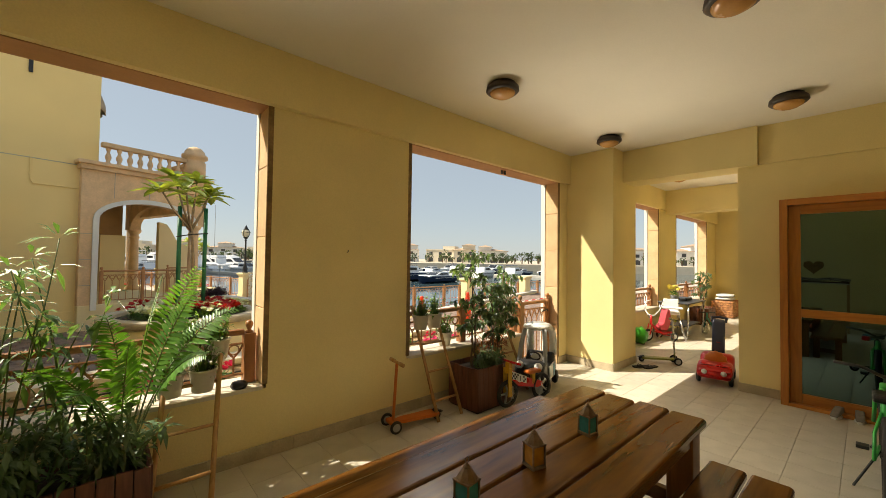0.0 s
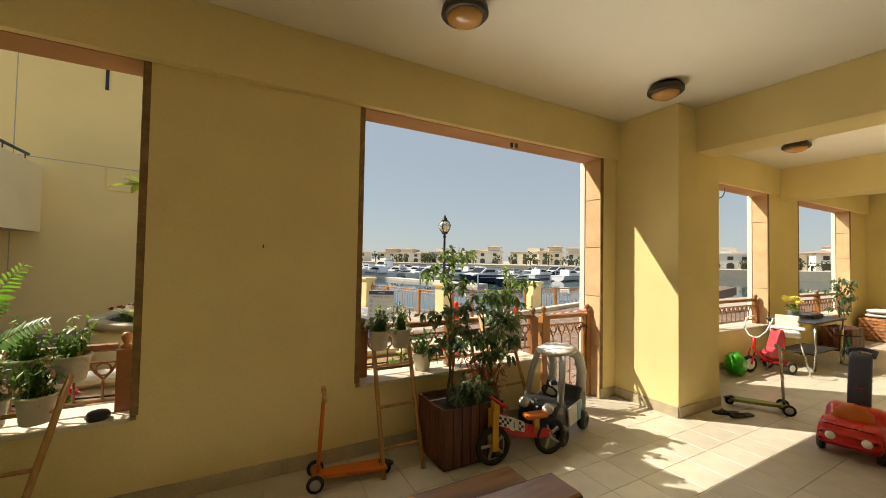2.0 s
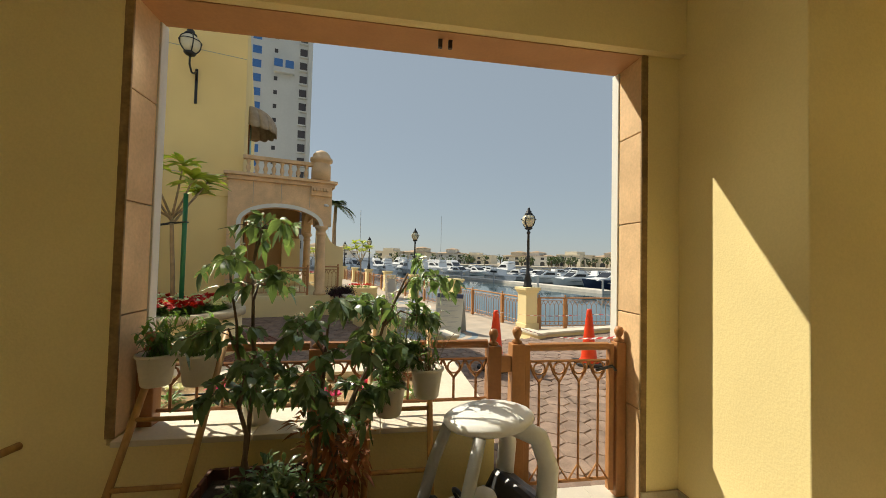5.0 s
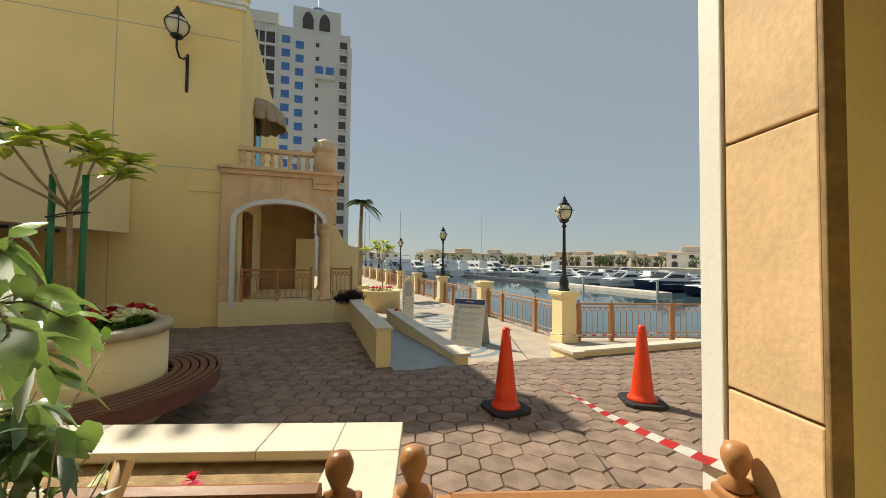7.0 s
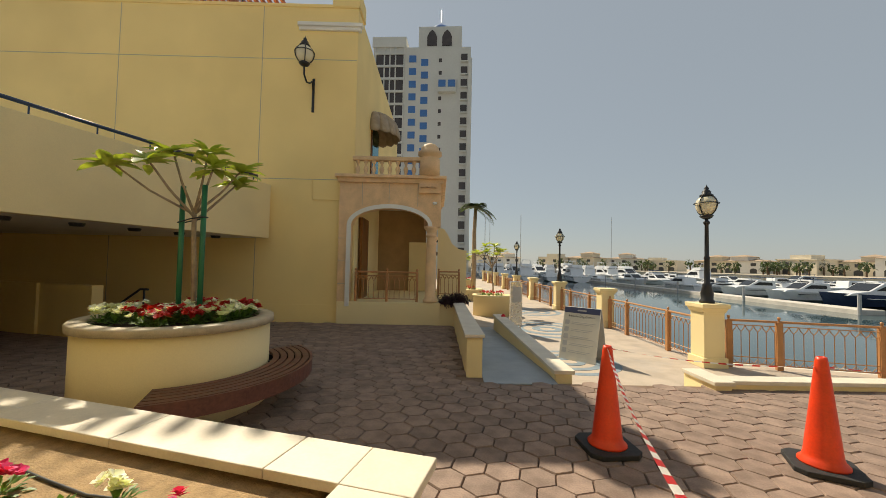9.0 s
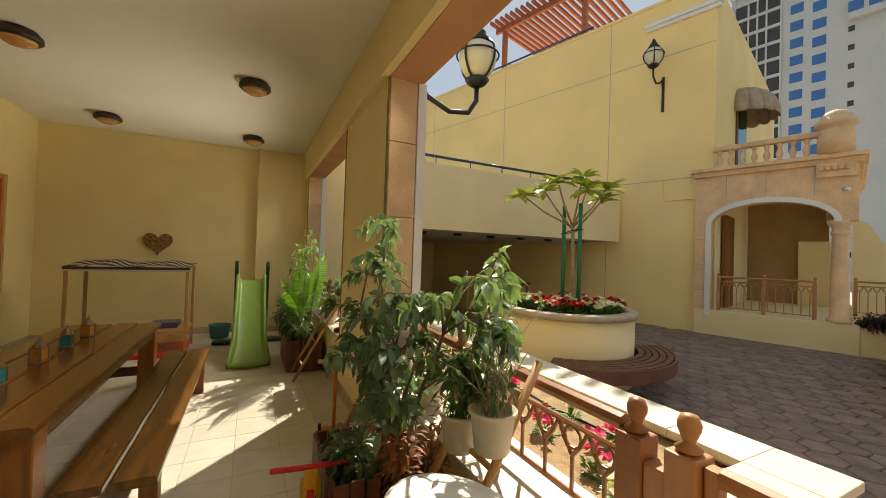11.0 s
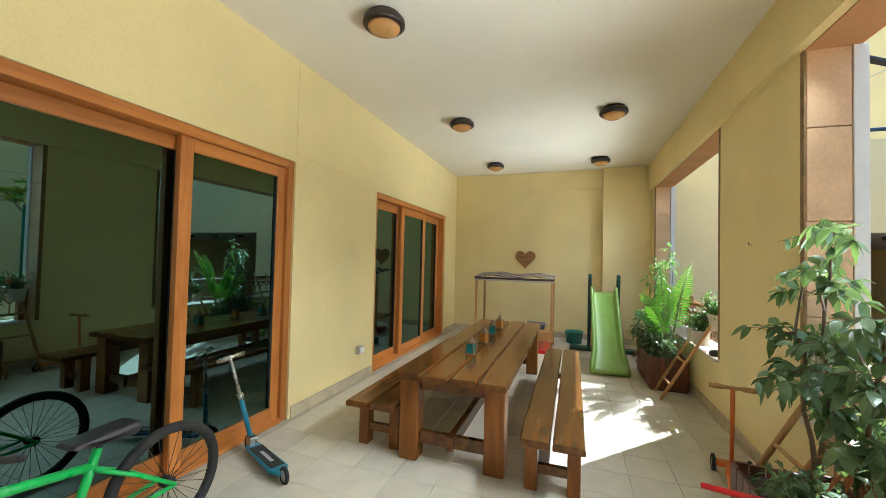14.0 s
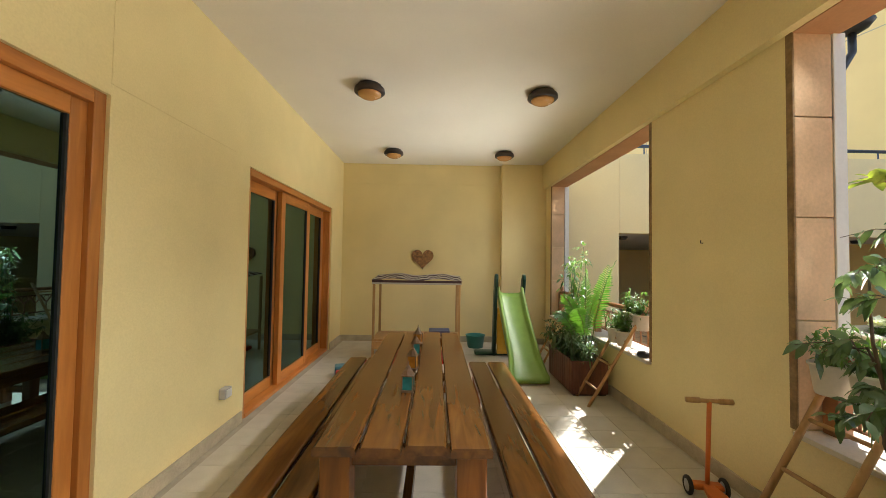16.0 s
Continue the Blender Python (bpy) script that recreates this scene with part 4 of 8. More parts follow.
def arc_slat(r0, r1, z0, z1, n=28):
    bm = bmesh.new()
    prev = None
    for i in range(n + 1):
        a = A0 + (A1 - A0) * i / n
        cur = [bm.verts.new((r * math.cos(a), r * math.sin(a), z)) for r, z in ((r0, z0), (r1, z0), (r1, z1), (r0, z1))]
        if prev:
            for k in range(4):
                bm.faces.new((prev[k], prev[(k + 1) % 4], cur[(k + 1) % 4], cur[k]))
        else:
            bm.faces.new(cur)
        prev = cur
    bm.faces.new(prev[::-1])
    return bm
for i in range(5):
    r = PR + 0.02 + i * 0.085
    part("slat", arc_slat(r, r + 0.068, 0.42, 0.455), M_BENCH, cb)
part("edge_board", arc_slat(PR + 0.445, PR + 0.475, 0.30, 0.455), M_BENCH, cb, "curved front board")
brk = mesh_of(box(PR - 0.04, PR + 0.44, -0.025, 0.025, 0.32, 0.419), M_BLACK)
for i in range(6):
    share("bracket", brk, cb, pose(0, 0, 0, 0, 0, math.degrees(A0 + (A1 - A0) * (i + 0.5) / 6)))

# ---- doors ----
def glazed_door(name, m, width, height, panels, label, depth=0.05, mid=None):
    """A framed glass door in its opening; local x along the wall, z up. panels: (x0, x1, y, stile)."""
    d = thing(name, 0, 0, 0, 0, label, "glass door", "", "structure")
    d.matrix_world = m
    part("frame_jamb", box(0, 0.07, -0.19, -0.02, 0, height, b=0.004), M_DOORWOOD, d)
    part("frame_jamb", box(width - 0.07, width, -0.19, -0.02, 0, height, b=0.004), M_DOORWOOD, d)
    part("frame_head", box(0.07, width - 0.07, -0.19, -0.02, height - 0.07, height, b=0.004), M_DOORWOOD_H, d)
    part("frame_sill", box(0.07, width - 0.07, -0.19, -0.01, 0, 0.035, b=0.004), M_DOORWOOD_H, d)
    for x0, x1, y, st in panels:
        leaf = part("sash", box(x0, x0 + st, y, y + depth, 0.036, height - 0.072, b=0.004), M_DOORWOOD, d, "varnished teak sash")
        part("stile", box(x1 - st, x1, y, y + depth, 0.036, height - 0.072, b=0.004), M_DOORWOOD, leaf)
        part("rail", box(x0 + st, x1 - st, y, y + depth, 0.036, 0.036 + 0.11, b=0.004), M_DOORWOOD_H, leaf)
        part("rail", box(x0 + st, x1 - st, y, y + depth, height - 0.072 - st, height - 0.072, b=0.004), M_DOORWOOD_H, leaf)
        if mid:
            part("rail", box(x0 + st, x1 - st, y, y + depth, mid - 0.045, mid + 0.045, b=0.004), M_DOORWOOD_H, leaf)
        g = part("pane", box(x0 + st - 0.005, x1 - st + 0.005, y + depth * 0.4, y + depth * 0.6, 0.14, height - 0.07 - st), M_GLASS, leaf, "dark tinted glass pane")
        part("glazing_gasket", box(x0 + st, x0 + st + 0.012, y + depth * 0.6, y + depth * 0.9, 0.15, height - 0.075 - st), M_RUBBER, leaf)
    return d
w1 = D1[1] - D1[0]
glazed_door("door_sliding_wide", pose(D1[0], HOUSE, 0), w1, DOORTOP, [(0.07, 1.02, -0.10, 0.09), (0.90, w1 - 0.07, -0.17, 0.09)], "wide sliding glass door in orange brown teak")
w2 = D2[1] - D2[0]
glazed_door("door_sliding_triple", pose(D2[0], HOUSE, 0), w2, DOORTOP, [(0.07, 0.97, -0.17, 0.11), (0.90, 1.87, -0.11, 0.11), (1.80, w2 - 0.07, -0.17, 0.11)], "three leaf sliding glass door in orange brown teak")
d3 = glazed_door("door_passage_end", pose(EAST, E3[1], 0, 0, 0, -90), E3[1] - E3[0], DOORTOP, [(0.07, E3[1] - E3[0] - 0.07, -0.12, 0.10)], "single teak door with two glass panes", mid=1.03)
part("door_handle", merge(box(0.10, 0.13, -0.072, -0.05, 0.93, 1.13, b=0.004), pipe([(0.115, -0.06, 1.05), (0.115, -0.02, 1.05), (0.24, -0.02, 1.05)], 0.01, 8)), M_BROWNIRON, d3, "dark lever handle")

# ---- ceiling lamps ----
lampm = thing("ceiling_lamp", 0.475, 2.33, CEIL, 0, "round dark bronze ceiling lamp with amber glass", "ceiling lamp", "ceiling lamps")
part("collar", lathe([(0.0, -0.0005), (0.12, -0.0005), (0.125, -0.015), (0.15, -0.035), (0.155, -0.07), (0.14, -0.085), (0.115, -0.085)], 28), M_BROWNIRON, lampm, "", True)
part("glass_bowl", lathe([(0.122, -0.075), (0.11, -0.105), (0.075, -0.125), (0.03, -0.135), (0, -0.137)], 28), M_LAMPGLASS, lampm, "amber glass bowl", True)
for x, y in ((0.53, 0.55), (2.66, 2.33), (2.70, 0.58), (4.87, 2.33), (4.87, 0.555), (-1.72, 2.33), (-1.70, 0.55), (8.0, 2.42), (11.9, 2.42)):
    copy_thing(lampm, pose(x, y, CEIL))

# ---- table and benches ----
def plank(x0, x1, y0, y1, z0, z1, seed, n=10):
    """A thick board with a rounded, slightly wandering edge."""
    r = random.Random(seed)
    bm = bmesh.new()
    rings = []
    for i in range(n + 1):
        x = x0 + (x1 - x0) * i / n
        a, c = y0 + r.uniform(0, 0.005), y1 - r.uniform(0, 0.005)
        b = 0.012 if 0 < i < n else 0.018
        xx = x if 0 < i < n else x + (0.002 if i == 0 else -0.002)
        rings.append([bm.verts.new((xx, y, z)) for y, z in ((a, z0 + 0.006), (a, z1 - b), (a + b * 0.35, z1 - b * 0.3), (a + b, z1), (c - b, z1), (c - b * 0.35, z1 - b * 0.3), (c, z1 - b), (c, z0 + 0.006), (c - 0.006, z0), (a + 0.006, z0))])
    for p, q in zip(rings, rings[1:]):
        for k in range(10):
            bm.faces.new((p[k], p[(k + 1) % 10], q[(k + 1) % 10], q[k]))
    bm.faces.new(rings[0][::-1])
    bm.faces.new(rings[-1])
    return bm


TZ = 0.632
table = thing("picnic_table", 1.265, 1.115, 0, 0, "long dark-stained pine table with thick planks", "table")
for i in range(4):
    y0 = -0.41 + 0.205 * i
    e = 0.014 * math.sin(i * 2.3)
    part("plank", plank(-1.365 + e, 1.365 + e, y0 + 0.003, y0 + 0.202, TZ - 0.045, TZ, 60 + i), M_TABLE, table)
for x in (-1.24, 1.24):
    for y in (-0.315, 0.315):
        part("leg", box(x - 0.07, x + 0.07, y - 0.07, y + 0.07, 0, TZ - 0.046, b=0.008), M_TABLE_LEG, table)
    part("end_stretcher", box(x - 0.022, x + 0.022, -0.2449, 0.2449, 0.11, 0.20, b=0.005), M_TABLE, table)
    part("apron", box(x - 0.02, x + 0.02, -0.2449, 0.2449, TZ - 0.135, TZ - 0.046, b=0.004), M_TABLE, table)
part("long_stretcher", box(-1.30, 1.30, -0.025, 0.025, 0.105, 0.205, b=0.006), M_TABLE, table)
for y in (-0.36, 0.36):
    part("apron", box(-1.169, 1.169, y - 0.015, y + 0.015, TZ - 0.12, TZ - 0.046, b=0.004), M_TABLE, table)
BZ = 0.39
bench = thing("bench", 1.52, 1.812, 0, 0, "dark-stained pine bench partly in sun", "bench", "benches beside the table")
for i in range(2):
    y0 = -0.195 + 0.201 * i
    part("plank", plank(-1.275, 1.275, y0, y0 + 0.188, BZ - 0.045, BZ, 70 + i), M_TABLE, bench)
for x in (-1.06, 1.06):
    for y in (-0.13, 0.13):
        part("leg", box(x - 0.045, x + 0.045, y - 0.04, y + 0.04, 0, BZ - 0.046, b=0.005), M_TABLE_LEG, bench)
    part("stretcher", box(x - 0.02, x + 0.02, -0.09, 0.09, 0.10, 0.16, b=0.004), M_TABLE, bench)
b2 = copy_thing(bench, pose(1.38, 0.515, 0, 0, 0, 180))
tagged(b2, "dark-stained pine bench on the house side of the table")

# ---- lanterns ----
M_LANTERN = material("worn_tan_lantern_wood", (0.17, 0.105, 0.055), 0.6, var=0.25, scale=25, bump=0.2)
def lantern(x, y, z, mat_glass, label):
    l = thing("lantern", x, y, z, rng.uniform(-20, 20), label, "lantern", "lanterns on the table")
    part("base", box(-0.048, 0.048, -0.048, 0.048, 0, 0.018, b=0.004), M_LANTERN, l)
    for sx in (-1, 1):
        for sy in (-1, 1):
            part("corner_bar", box(sx * 0.042 - 0.004, sx * 0.042 + 0.004, sy * 0.042 - 0.004, sy * 0.042 + 0.004, 0.018, 0.125), M_LANTERN, l)
    part("glass_body", box(-0.039, 0.039, -0.039, 0.039, 0.019, 0.123, b=0.003), mat_glass, l, "coloured glass body")
    part("roof", merge(box(-0.05, 0.05, -0.05, 0.05, 0.125, 0.135, b=0.003), lathe([(0.052, 0.135), (0.035, 0.165), (0.018, 0.185), (0.02, 0.19), (0.008, 0.205), (0, 0.212)], 8)), M_LANTERN, l)
    l.matrix_world = l.matrix_world @ Matrix.Scale(0.80, 4)
    part("ring", pipe([(0.014 * math.cos(a * math.pi / 5), 0, 0.222 + 0.014 * math.sin(a * math.pi / 5)) for a in range(10)], 0.0025, 5, None, True), M_LANTERN, l)
M_TEALGLASS = material("teal_lantern_glass", (0.03, 0.23, 0.25), 0.15, var=0.2, scale=30, bump=0.05)
M_AMBERGLASS = material("amber_lantern_glass", (0.42, 0.19, 0.03), 0.15, var=0.2, scale=30, bump=0.05)
for x, g in ((1.90, M_TEALGLASS), (1.40, M_AMBERGLASS), (0.96, M_TEALGLASS), (0.52, M_AMBERGLASS)):
    lantern(x, 1.085, TZ, g, "small worn wooden lantern with " + ("teal" if g is M_TEALGLASS else "amber") + " glass on the table")

# ---- west end: stall, slide, heart ----
st = thing("play_stall", -1.53, 0.98, 0, 0, "wooden play stall with a striped cloth canopy", "play stall")
for x in (-0.32, 0.32):
    for y in (-0.62, 0.62):
        part("post", box(x - 0.018, x + 0.018, y - 0.018, y + 0.018, 0.0, 1.17, b=0.003), M_BAMBOO, st)
cv = bmesh.new()
nx, ny = 8, 28
grid = [[cv.verts.new((-0.36 + 0.72 * i / nx, -0.66 + 1.32 * j / ny, 1.185 + 0.03 * math.sin(j * 0.9) * math.sin(math.pi * i / nx) - 0.015 * math.cos(j * 0.45) + 0.055 * (1 - i / nx))) for j in range(ny + 1)] for i in range(nx + 1)]
for i in range(nx):
    for j in range(ny):
        f = cv.faces.new((grid[i][j], grid[i + 1][j], grid[i + 1][j + 1], grid[i][j + 1]))
        f.material_index = i % 2
bmesh.ops.solidify(cv, geom=list(cv.faces), thickness=0.004)
part("canopy", cv, [M_FABRIC, M_FABRIC_DK], st, "dark and cream striped canvas", True)
part("valance", box(0.345, 0.352, -0.65, 0.65, 1.115, 1.14, b=0.002), M_FABRIC, st, "cream canvas edge")
part("valance_stripe", box(0.344, 0.353, -0.65, 0.65, 1.14, 1.175, b=0.002), M_FABRIC_DK, st, "dark canvas stripe")
part("shelf", box(-0.34, 0.34, -0.64, 0.64, 0.29, 0.32, b=0.004), M_BAMBOO, st)
part("side_board", box(0.33, 0.35, -0.62, 0.62, 0.18, 0.289, b=0.003), M_BAMBOO, st)
part("floor_mat", box(-0.34, 0.46, -0.5, 0.62, 0.0, 0.06, b=0.015), M_RED, st, "red padded mat")
tagged(part("crate", box(-0.2, 0.1, 0.18, 0.5, 0.321, 0.40, b=0.01), M_NAVY), "small dark toy crate on the stall shelf", "toy crate")
bpy.data.objects["crate"].matrix_world = pose(-1.53, 0.98, 0)
sl = thing("slide", -0.75, 2.38, 0, 0, "lime green plastic slide with dark green handrails", "slide")
bm = bmesh.new()
n = 22
rows = []
for i in range(n + 1):
    s = i / n
    x = -0.62 + 1.20 * s
    z = 1.0 - 1.0 * (s ** 0.88) + 0.055 * (1 - math.cos(s * math.pi)) * 0.5
    if s > 0.86:
        z = max(z, 0.075) + 0.01 * (s - 0.86)
    z = max(z, 0.075)
    w = 0.17 + 0.045 * max(0, (s - 0.75) / 0.25)
    wall = 0.09 * (1 - 0.45 * max(0, (s - 0.7) / 0.3))
    prof = [(-w - 0.03, z + wall - 0.02), (-w - 0.015, z + wall), (-w + 0.01, z + wall), (-w + 0.02, z + 0.02), (-w + 0.05, z), (0, z - 0.004), (w - 0.05, z), (w - 0.02, z + 0.02), (w - 0.01, z + wall), (w + 0.015, z + wall), (w + 0.03, z + wall - 0.02),
            (w + 0.025, z - 0.045), (0, z - 0.05), (-w - 0.025, z - 0.045)]
    rows.append([bm.verts.new((x, y, zz)) for y, zz in prof])
for a, c in zip(rows, rows[1:]):
    for k in range(len(a)):
        bm.faces.new((a[k], a[(k + 1) % len(a)], c[(k + 1) % len(a)], c[k]))
bm.faces.new(rows[0][::-1])
bm.faces.new(rows[-1])
part("chute", bm, M_GREENPL, sl, "lime green chute", True)
for y in (-0.20, 0.22):
    part("handrail", prism([(-0.98, 0), (-0.86, 0), (-0.70, 1.0), (-0.64, 1.20), (-0.66, 1.27), (-0.72, 1.28), (-0.79, 1.18), (-0.86, 0.9)], y - 0.025, y + 0.025, "xz", b=0.012), M_DKGREEN, sl, "dark green side with handrail")
for i in range(3):
    part("step", box(-0.97 + 0.06 * i, -0.83 + 0.06 * i, -0.17, 0.19, 0.18 + 0.22 * i, 0.24 + 0.22 * i, b=0.01), M_YELLOWPL, sl, "yellow step")
part("ladder_back", box(-0.80, -0.76, -0.17, 0.19, 0.05, 0.75, b=0.01), M_YELLOWPL, sl, "yellow panel")
part("foot_bar", box(-1.05, -0.86, -0.50, 0.55, 0, 0.06, b=0.025), M_DKGREEN, sl, "dark green foot bar")
pts = []
for i in range(40):
    a = 2 * math.pi * i / 40
    pts.append((0.0125 * 16 * math.sin(a) ** 3, 0.0125 * (13 * math.cos(a) - 5 * math.cos(2 * a) - 2 * math.cos(3 * a) - math.cos(4 * a))))
heart = tagged(part("heart_decoration", prism(pts, 0.0, 0.035, "yz", b=0.004), material("woven_rattan", (0.33, 0.17, 0.055), 0.7, var=0.5, scale=26, fine=120, bump=0.9, tint=(0.12, 0.055, 0.018))), "brown woven heart hanging on the end wall", "wall decoration")
heart.matrix_world = pose(WEST + 0.012, 1.01, 1.51)
tb = thing("toy_bin", -2.2, 1.95, 0, 0, "low teal plastic toy bin on the floor", "toy bin")
part("bin", lathe([(0.13, 0), (0.16, 0.2), (0.17, 0.21), (0.15, 0.21), (0.12, 0.02), (0, 0.02)], 20), M_TEAL, tb, "", True)
toy = thing("toy_pile", -0.55, 0.05, 0, 15, "small blue and red toys on the floor", "toys")
part("blue_block", box(-0.1, 0.08, -0.06, 0.08, 0, 0.12, b=0.02), M_BLUEPL, toy)
part("red_block", box(0.085, 0.2, -0.05, 0.06, 0, 0.09, b=0.02), M_RED, toy)

# ---- wall fittings ----
so = thing("wall_socket", 1.21, HOUSE, 0.37, 0, "grey weatherproof socket box on the house wall", "socket")
part("box", box(-0.05, 0.05, 0.0, 0.055, -0.04, 0.045, b=0.008), M_GREYPL, so)
part("cover", box(-0.038, 0.038, 0.055, 0.062, -0.03, 0.032, b=0.003), M_WHITEPL, so, "pale hinged cover")
for x, z in ((1.565, 1.625),):
    nl = tagged(part("nail_hook", pipe([(x, OUT, z), (x, OUT - 0.018, z), (x, OUT - 0.018, z + 0.02)], 0.004, 6), M_BROWNIRON), "small dark nail stuck in the plaster wall", "nail")
hk = thing("head_clip", 3.88, OUT + 0.08, HEAD - 0.006, 0, "pair of dark metal clips under the bay head", "clip")
for x in (-0.03, 0.03):
    part("clip", box(x - 0.012, x + 0.012, -0.01, 0.01, -0.05, 0, b=0.002), M_BROWNIRON, hk)
cab = tagged(part("cable_loop", pipe([(8.0 + 0.16 * math.cos(a), OUT + 0.12, HEAD - 0.006 + 0.17 * min(0, math.sin(a))) for a in [math.pi + math.pi * i / 10 for i in range(11)]], 0.009, 6), M_BLACK, None, "", True), "black cable hanging in a loop from the bay head", "cable")
cam_blob = thing("sunglasses_case", 0.70, OUT + 0.03, SILL, 20, "small black pouch lying on the sill", "pouch")
part("pouch", lathe([(0.0, 0), (0.05, 0.0), (0.062, 0.02), (0.05, 0.045), (0.02, 0.055), (0, 0.056)], 12), M_BLACKPL, cam_blob, "", True)

# ---- bay railings and gate ----
def bay_rail(name, x0, x1, z0, y, posts, label):
    r = thing(name, 0, y, z0, 0, label, "railing")
    for x in posts:
        rail_post(r, x, 0, 0, 1.03 - z0, M_RAIL, 0.042)
    xs = sorted(posts)
    for a, c in zip(xs, xs[1:]):
        vee_rail(r, (a + 0.04, 0), (c - 0.04, 0), 0.02, 0.97 - z0, M_RAIL, 0.026, max(3, round((c - a) / 0.15)))
    return r
RY = OUT + 0.16
bay_rail("bay_railing", O1[0], O1[1], SILL, RY, (O1[0] + 0.06, -0.65, O1[1] - 0.06), "rust brown railing with scrolled bars on the sill")
bay_rail("bay_railing", O2[0], GATE, SILL, RY, (O2[0] + 0.06, 3.2, 4.235), "rust brown railing with scrolled bars on the sill")
bay_rail("bay_railing", O3[0], O3[1], SILL, RY, (O3[0] + 0.06, 7.9, O3[1] - 0.06), "rust brown railing with scrolled bars on the sill")
bay_rail("bay_railing", O4[0], O4[1], SILL, RY, (O4[0] + 0.06, 11.9, O4[1] - 0.06), "rust brown railing with scrolled bars on the sill")
gp = thing("gate_post", 0, RY, 0, 0, "rust brown gate post with a ball finial", "gate post")
rail_post(gp, 4.385, 0, 0, 1.04, M_RAIL_LIGHT, 0.042)
part("spacer", box(4.278, 4.342, -0.03, 0.03, 0.80, 0.90, b=0.005), M_RAIL_LIGHT, gp)
gp2 = thing("gate_post", 0, RY, 0, 0, "rust brown gate post against the stone reveal", "gate post")
rail_post(gp2, 5.078, 0, 0, 1.04, M_RAIL_LIGHT, 0.034)
gate = thing("metal_gate", 0, RY, 0, 0, "closed rust brown gate with scrolled bars", "gate")
part("gate_stile", box(4.432, 4.467, -0.02, 0.02, 0.04, 0.96, b=0.004), M_RAIL_LIGHT, gate)
part("gate_stile", box(5.0, 5.035, -0.02, 0.02, 0.04, 0.96, b=0.004), M_RAIL_LIGHT, gate)
vee_rail(gate, (4.467, 0), (5.0, 0), 0.06, 0.945, M_RAIL_LIGHT, 0.026, 4, feet=True)
part("latch", pipe([(4.9, -0.03, 0.80), (5.0, -0.05, 0.83), (5.03, -0.04, 0.80)], 0.01, 6), M_BLACK, gate, "black latch")

# ---- plants ----
def leaf(bm, base, d, length, width, up=None, fold=0.25, mat=0, seg=3, droop=0.3):
    """One folded, pointed leaf from base along d."""
    d = Vector(d).normalized()
    side = d.cross(Vector((0, 0, 1)) if up is None else Vector(up))
    side = side.normalized() if side.length > 1e-3 else Vector((1, 0, 0))
    nrm = side.cross(d)
    prev = None
    for i in range(seg + 1):
        s = i / seg
        w = width * 0.5 * (math.sin(math.pi * min(s * 0.92 + 0.06, 1)) ** 0.8)
        c = Vector(base) + d * length * s - Vector((0, 0, 1)) * droop * length * s * s
        cur = (bm.verts.new(c + side * w + nrm * w * fold), bm.verts.new(c), bm.verts.new(c - side * w + nrm * w * fold))
        if prev:
            for k in range(2):
                f = bm.faces.new((prev[k], prev[k + 1], cur[k + 1], cur[k]))
                f.material_index = mat
                f.smooth = True
        prev = cur


def rand_dir(r, up=0.0):
    v = Vector((r.gauss(0, 1), r.gauss(0, 1), r.gauss(0, 1) + up))
    return v.normalized()


def branchy(r, start, d, length, rad, bm, tips, depth, bend=0.35, kids=3):
    p = Vector(start)
    d = Vector(d).normalized()
    pts = [p.copy()]
    for i in range(5):
        d = (d + rand_dir(r, 0.25) * bend * 0.35).normalized()
        p = p + d * length / 5
        pts.append(p.copy())
    pipe(pts, rad, 6, bm, False, rad * 0.55)
    if depth == 0:
        tips.append((pts, d))
        return
    for k in range(kids):
        s = 0.35 + 0.65 * (k + r.random() * 0.6) / kids
        q = pts[min(5, int(s * 5))]
        nd = (d * 0.5 + rand_dir(r, 0.2) * 0.8).normalized()
        branchy(r, q, nd, length * r.uniform(0.45, 0.7), rad * 0.5, bm, tips, depth - 1, bend, kids)
    tips.append((pts[3:], d))


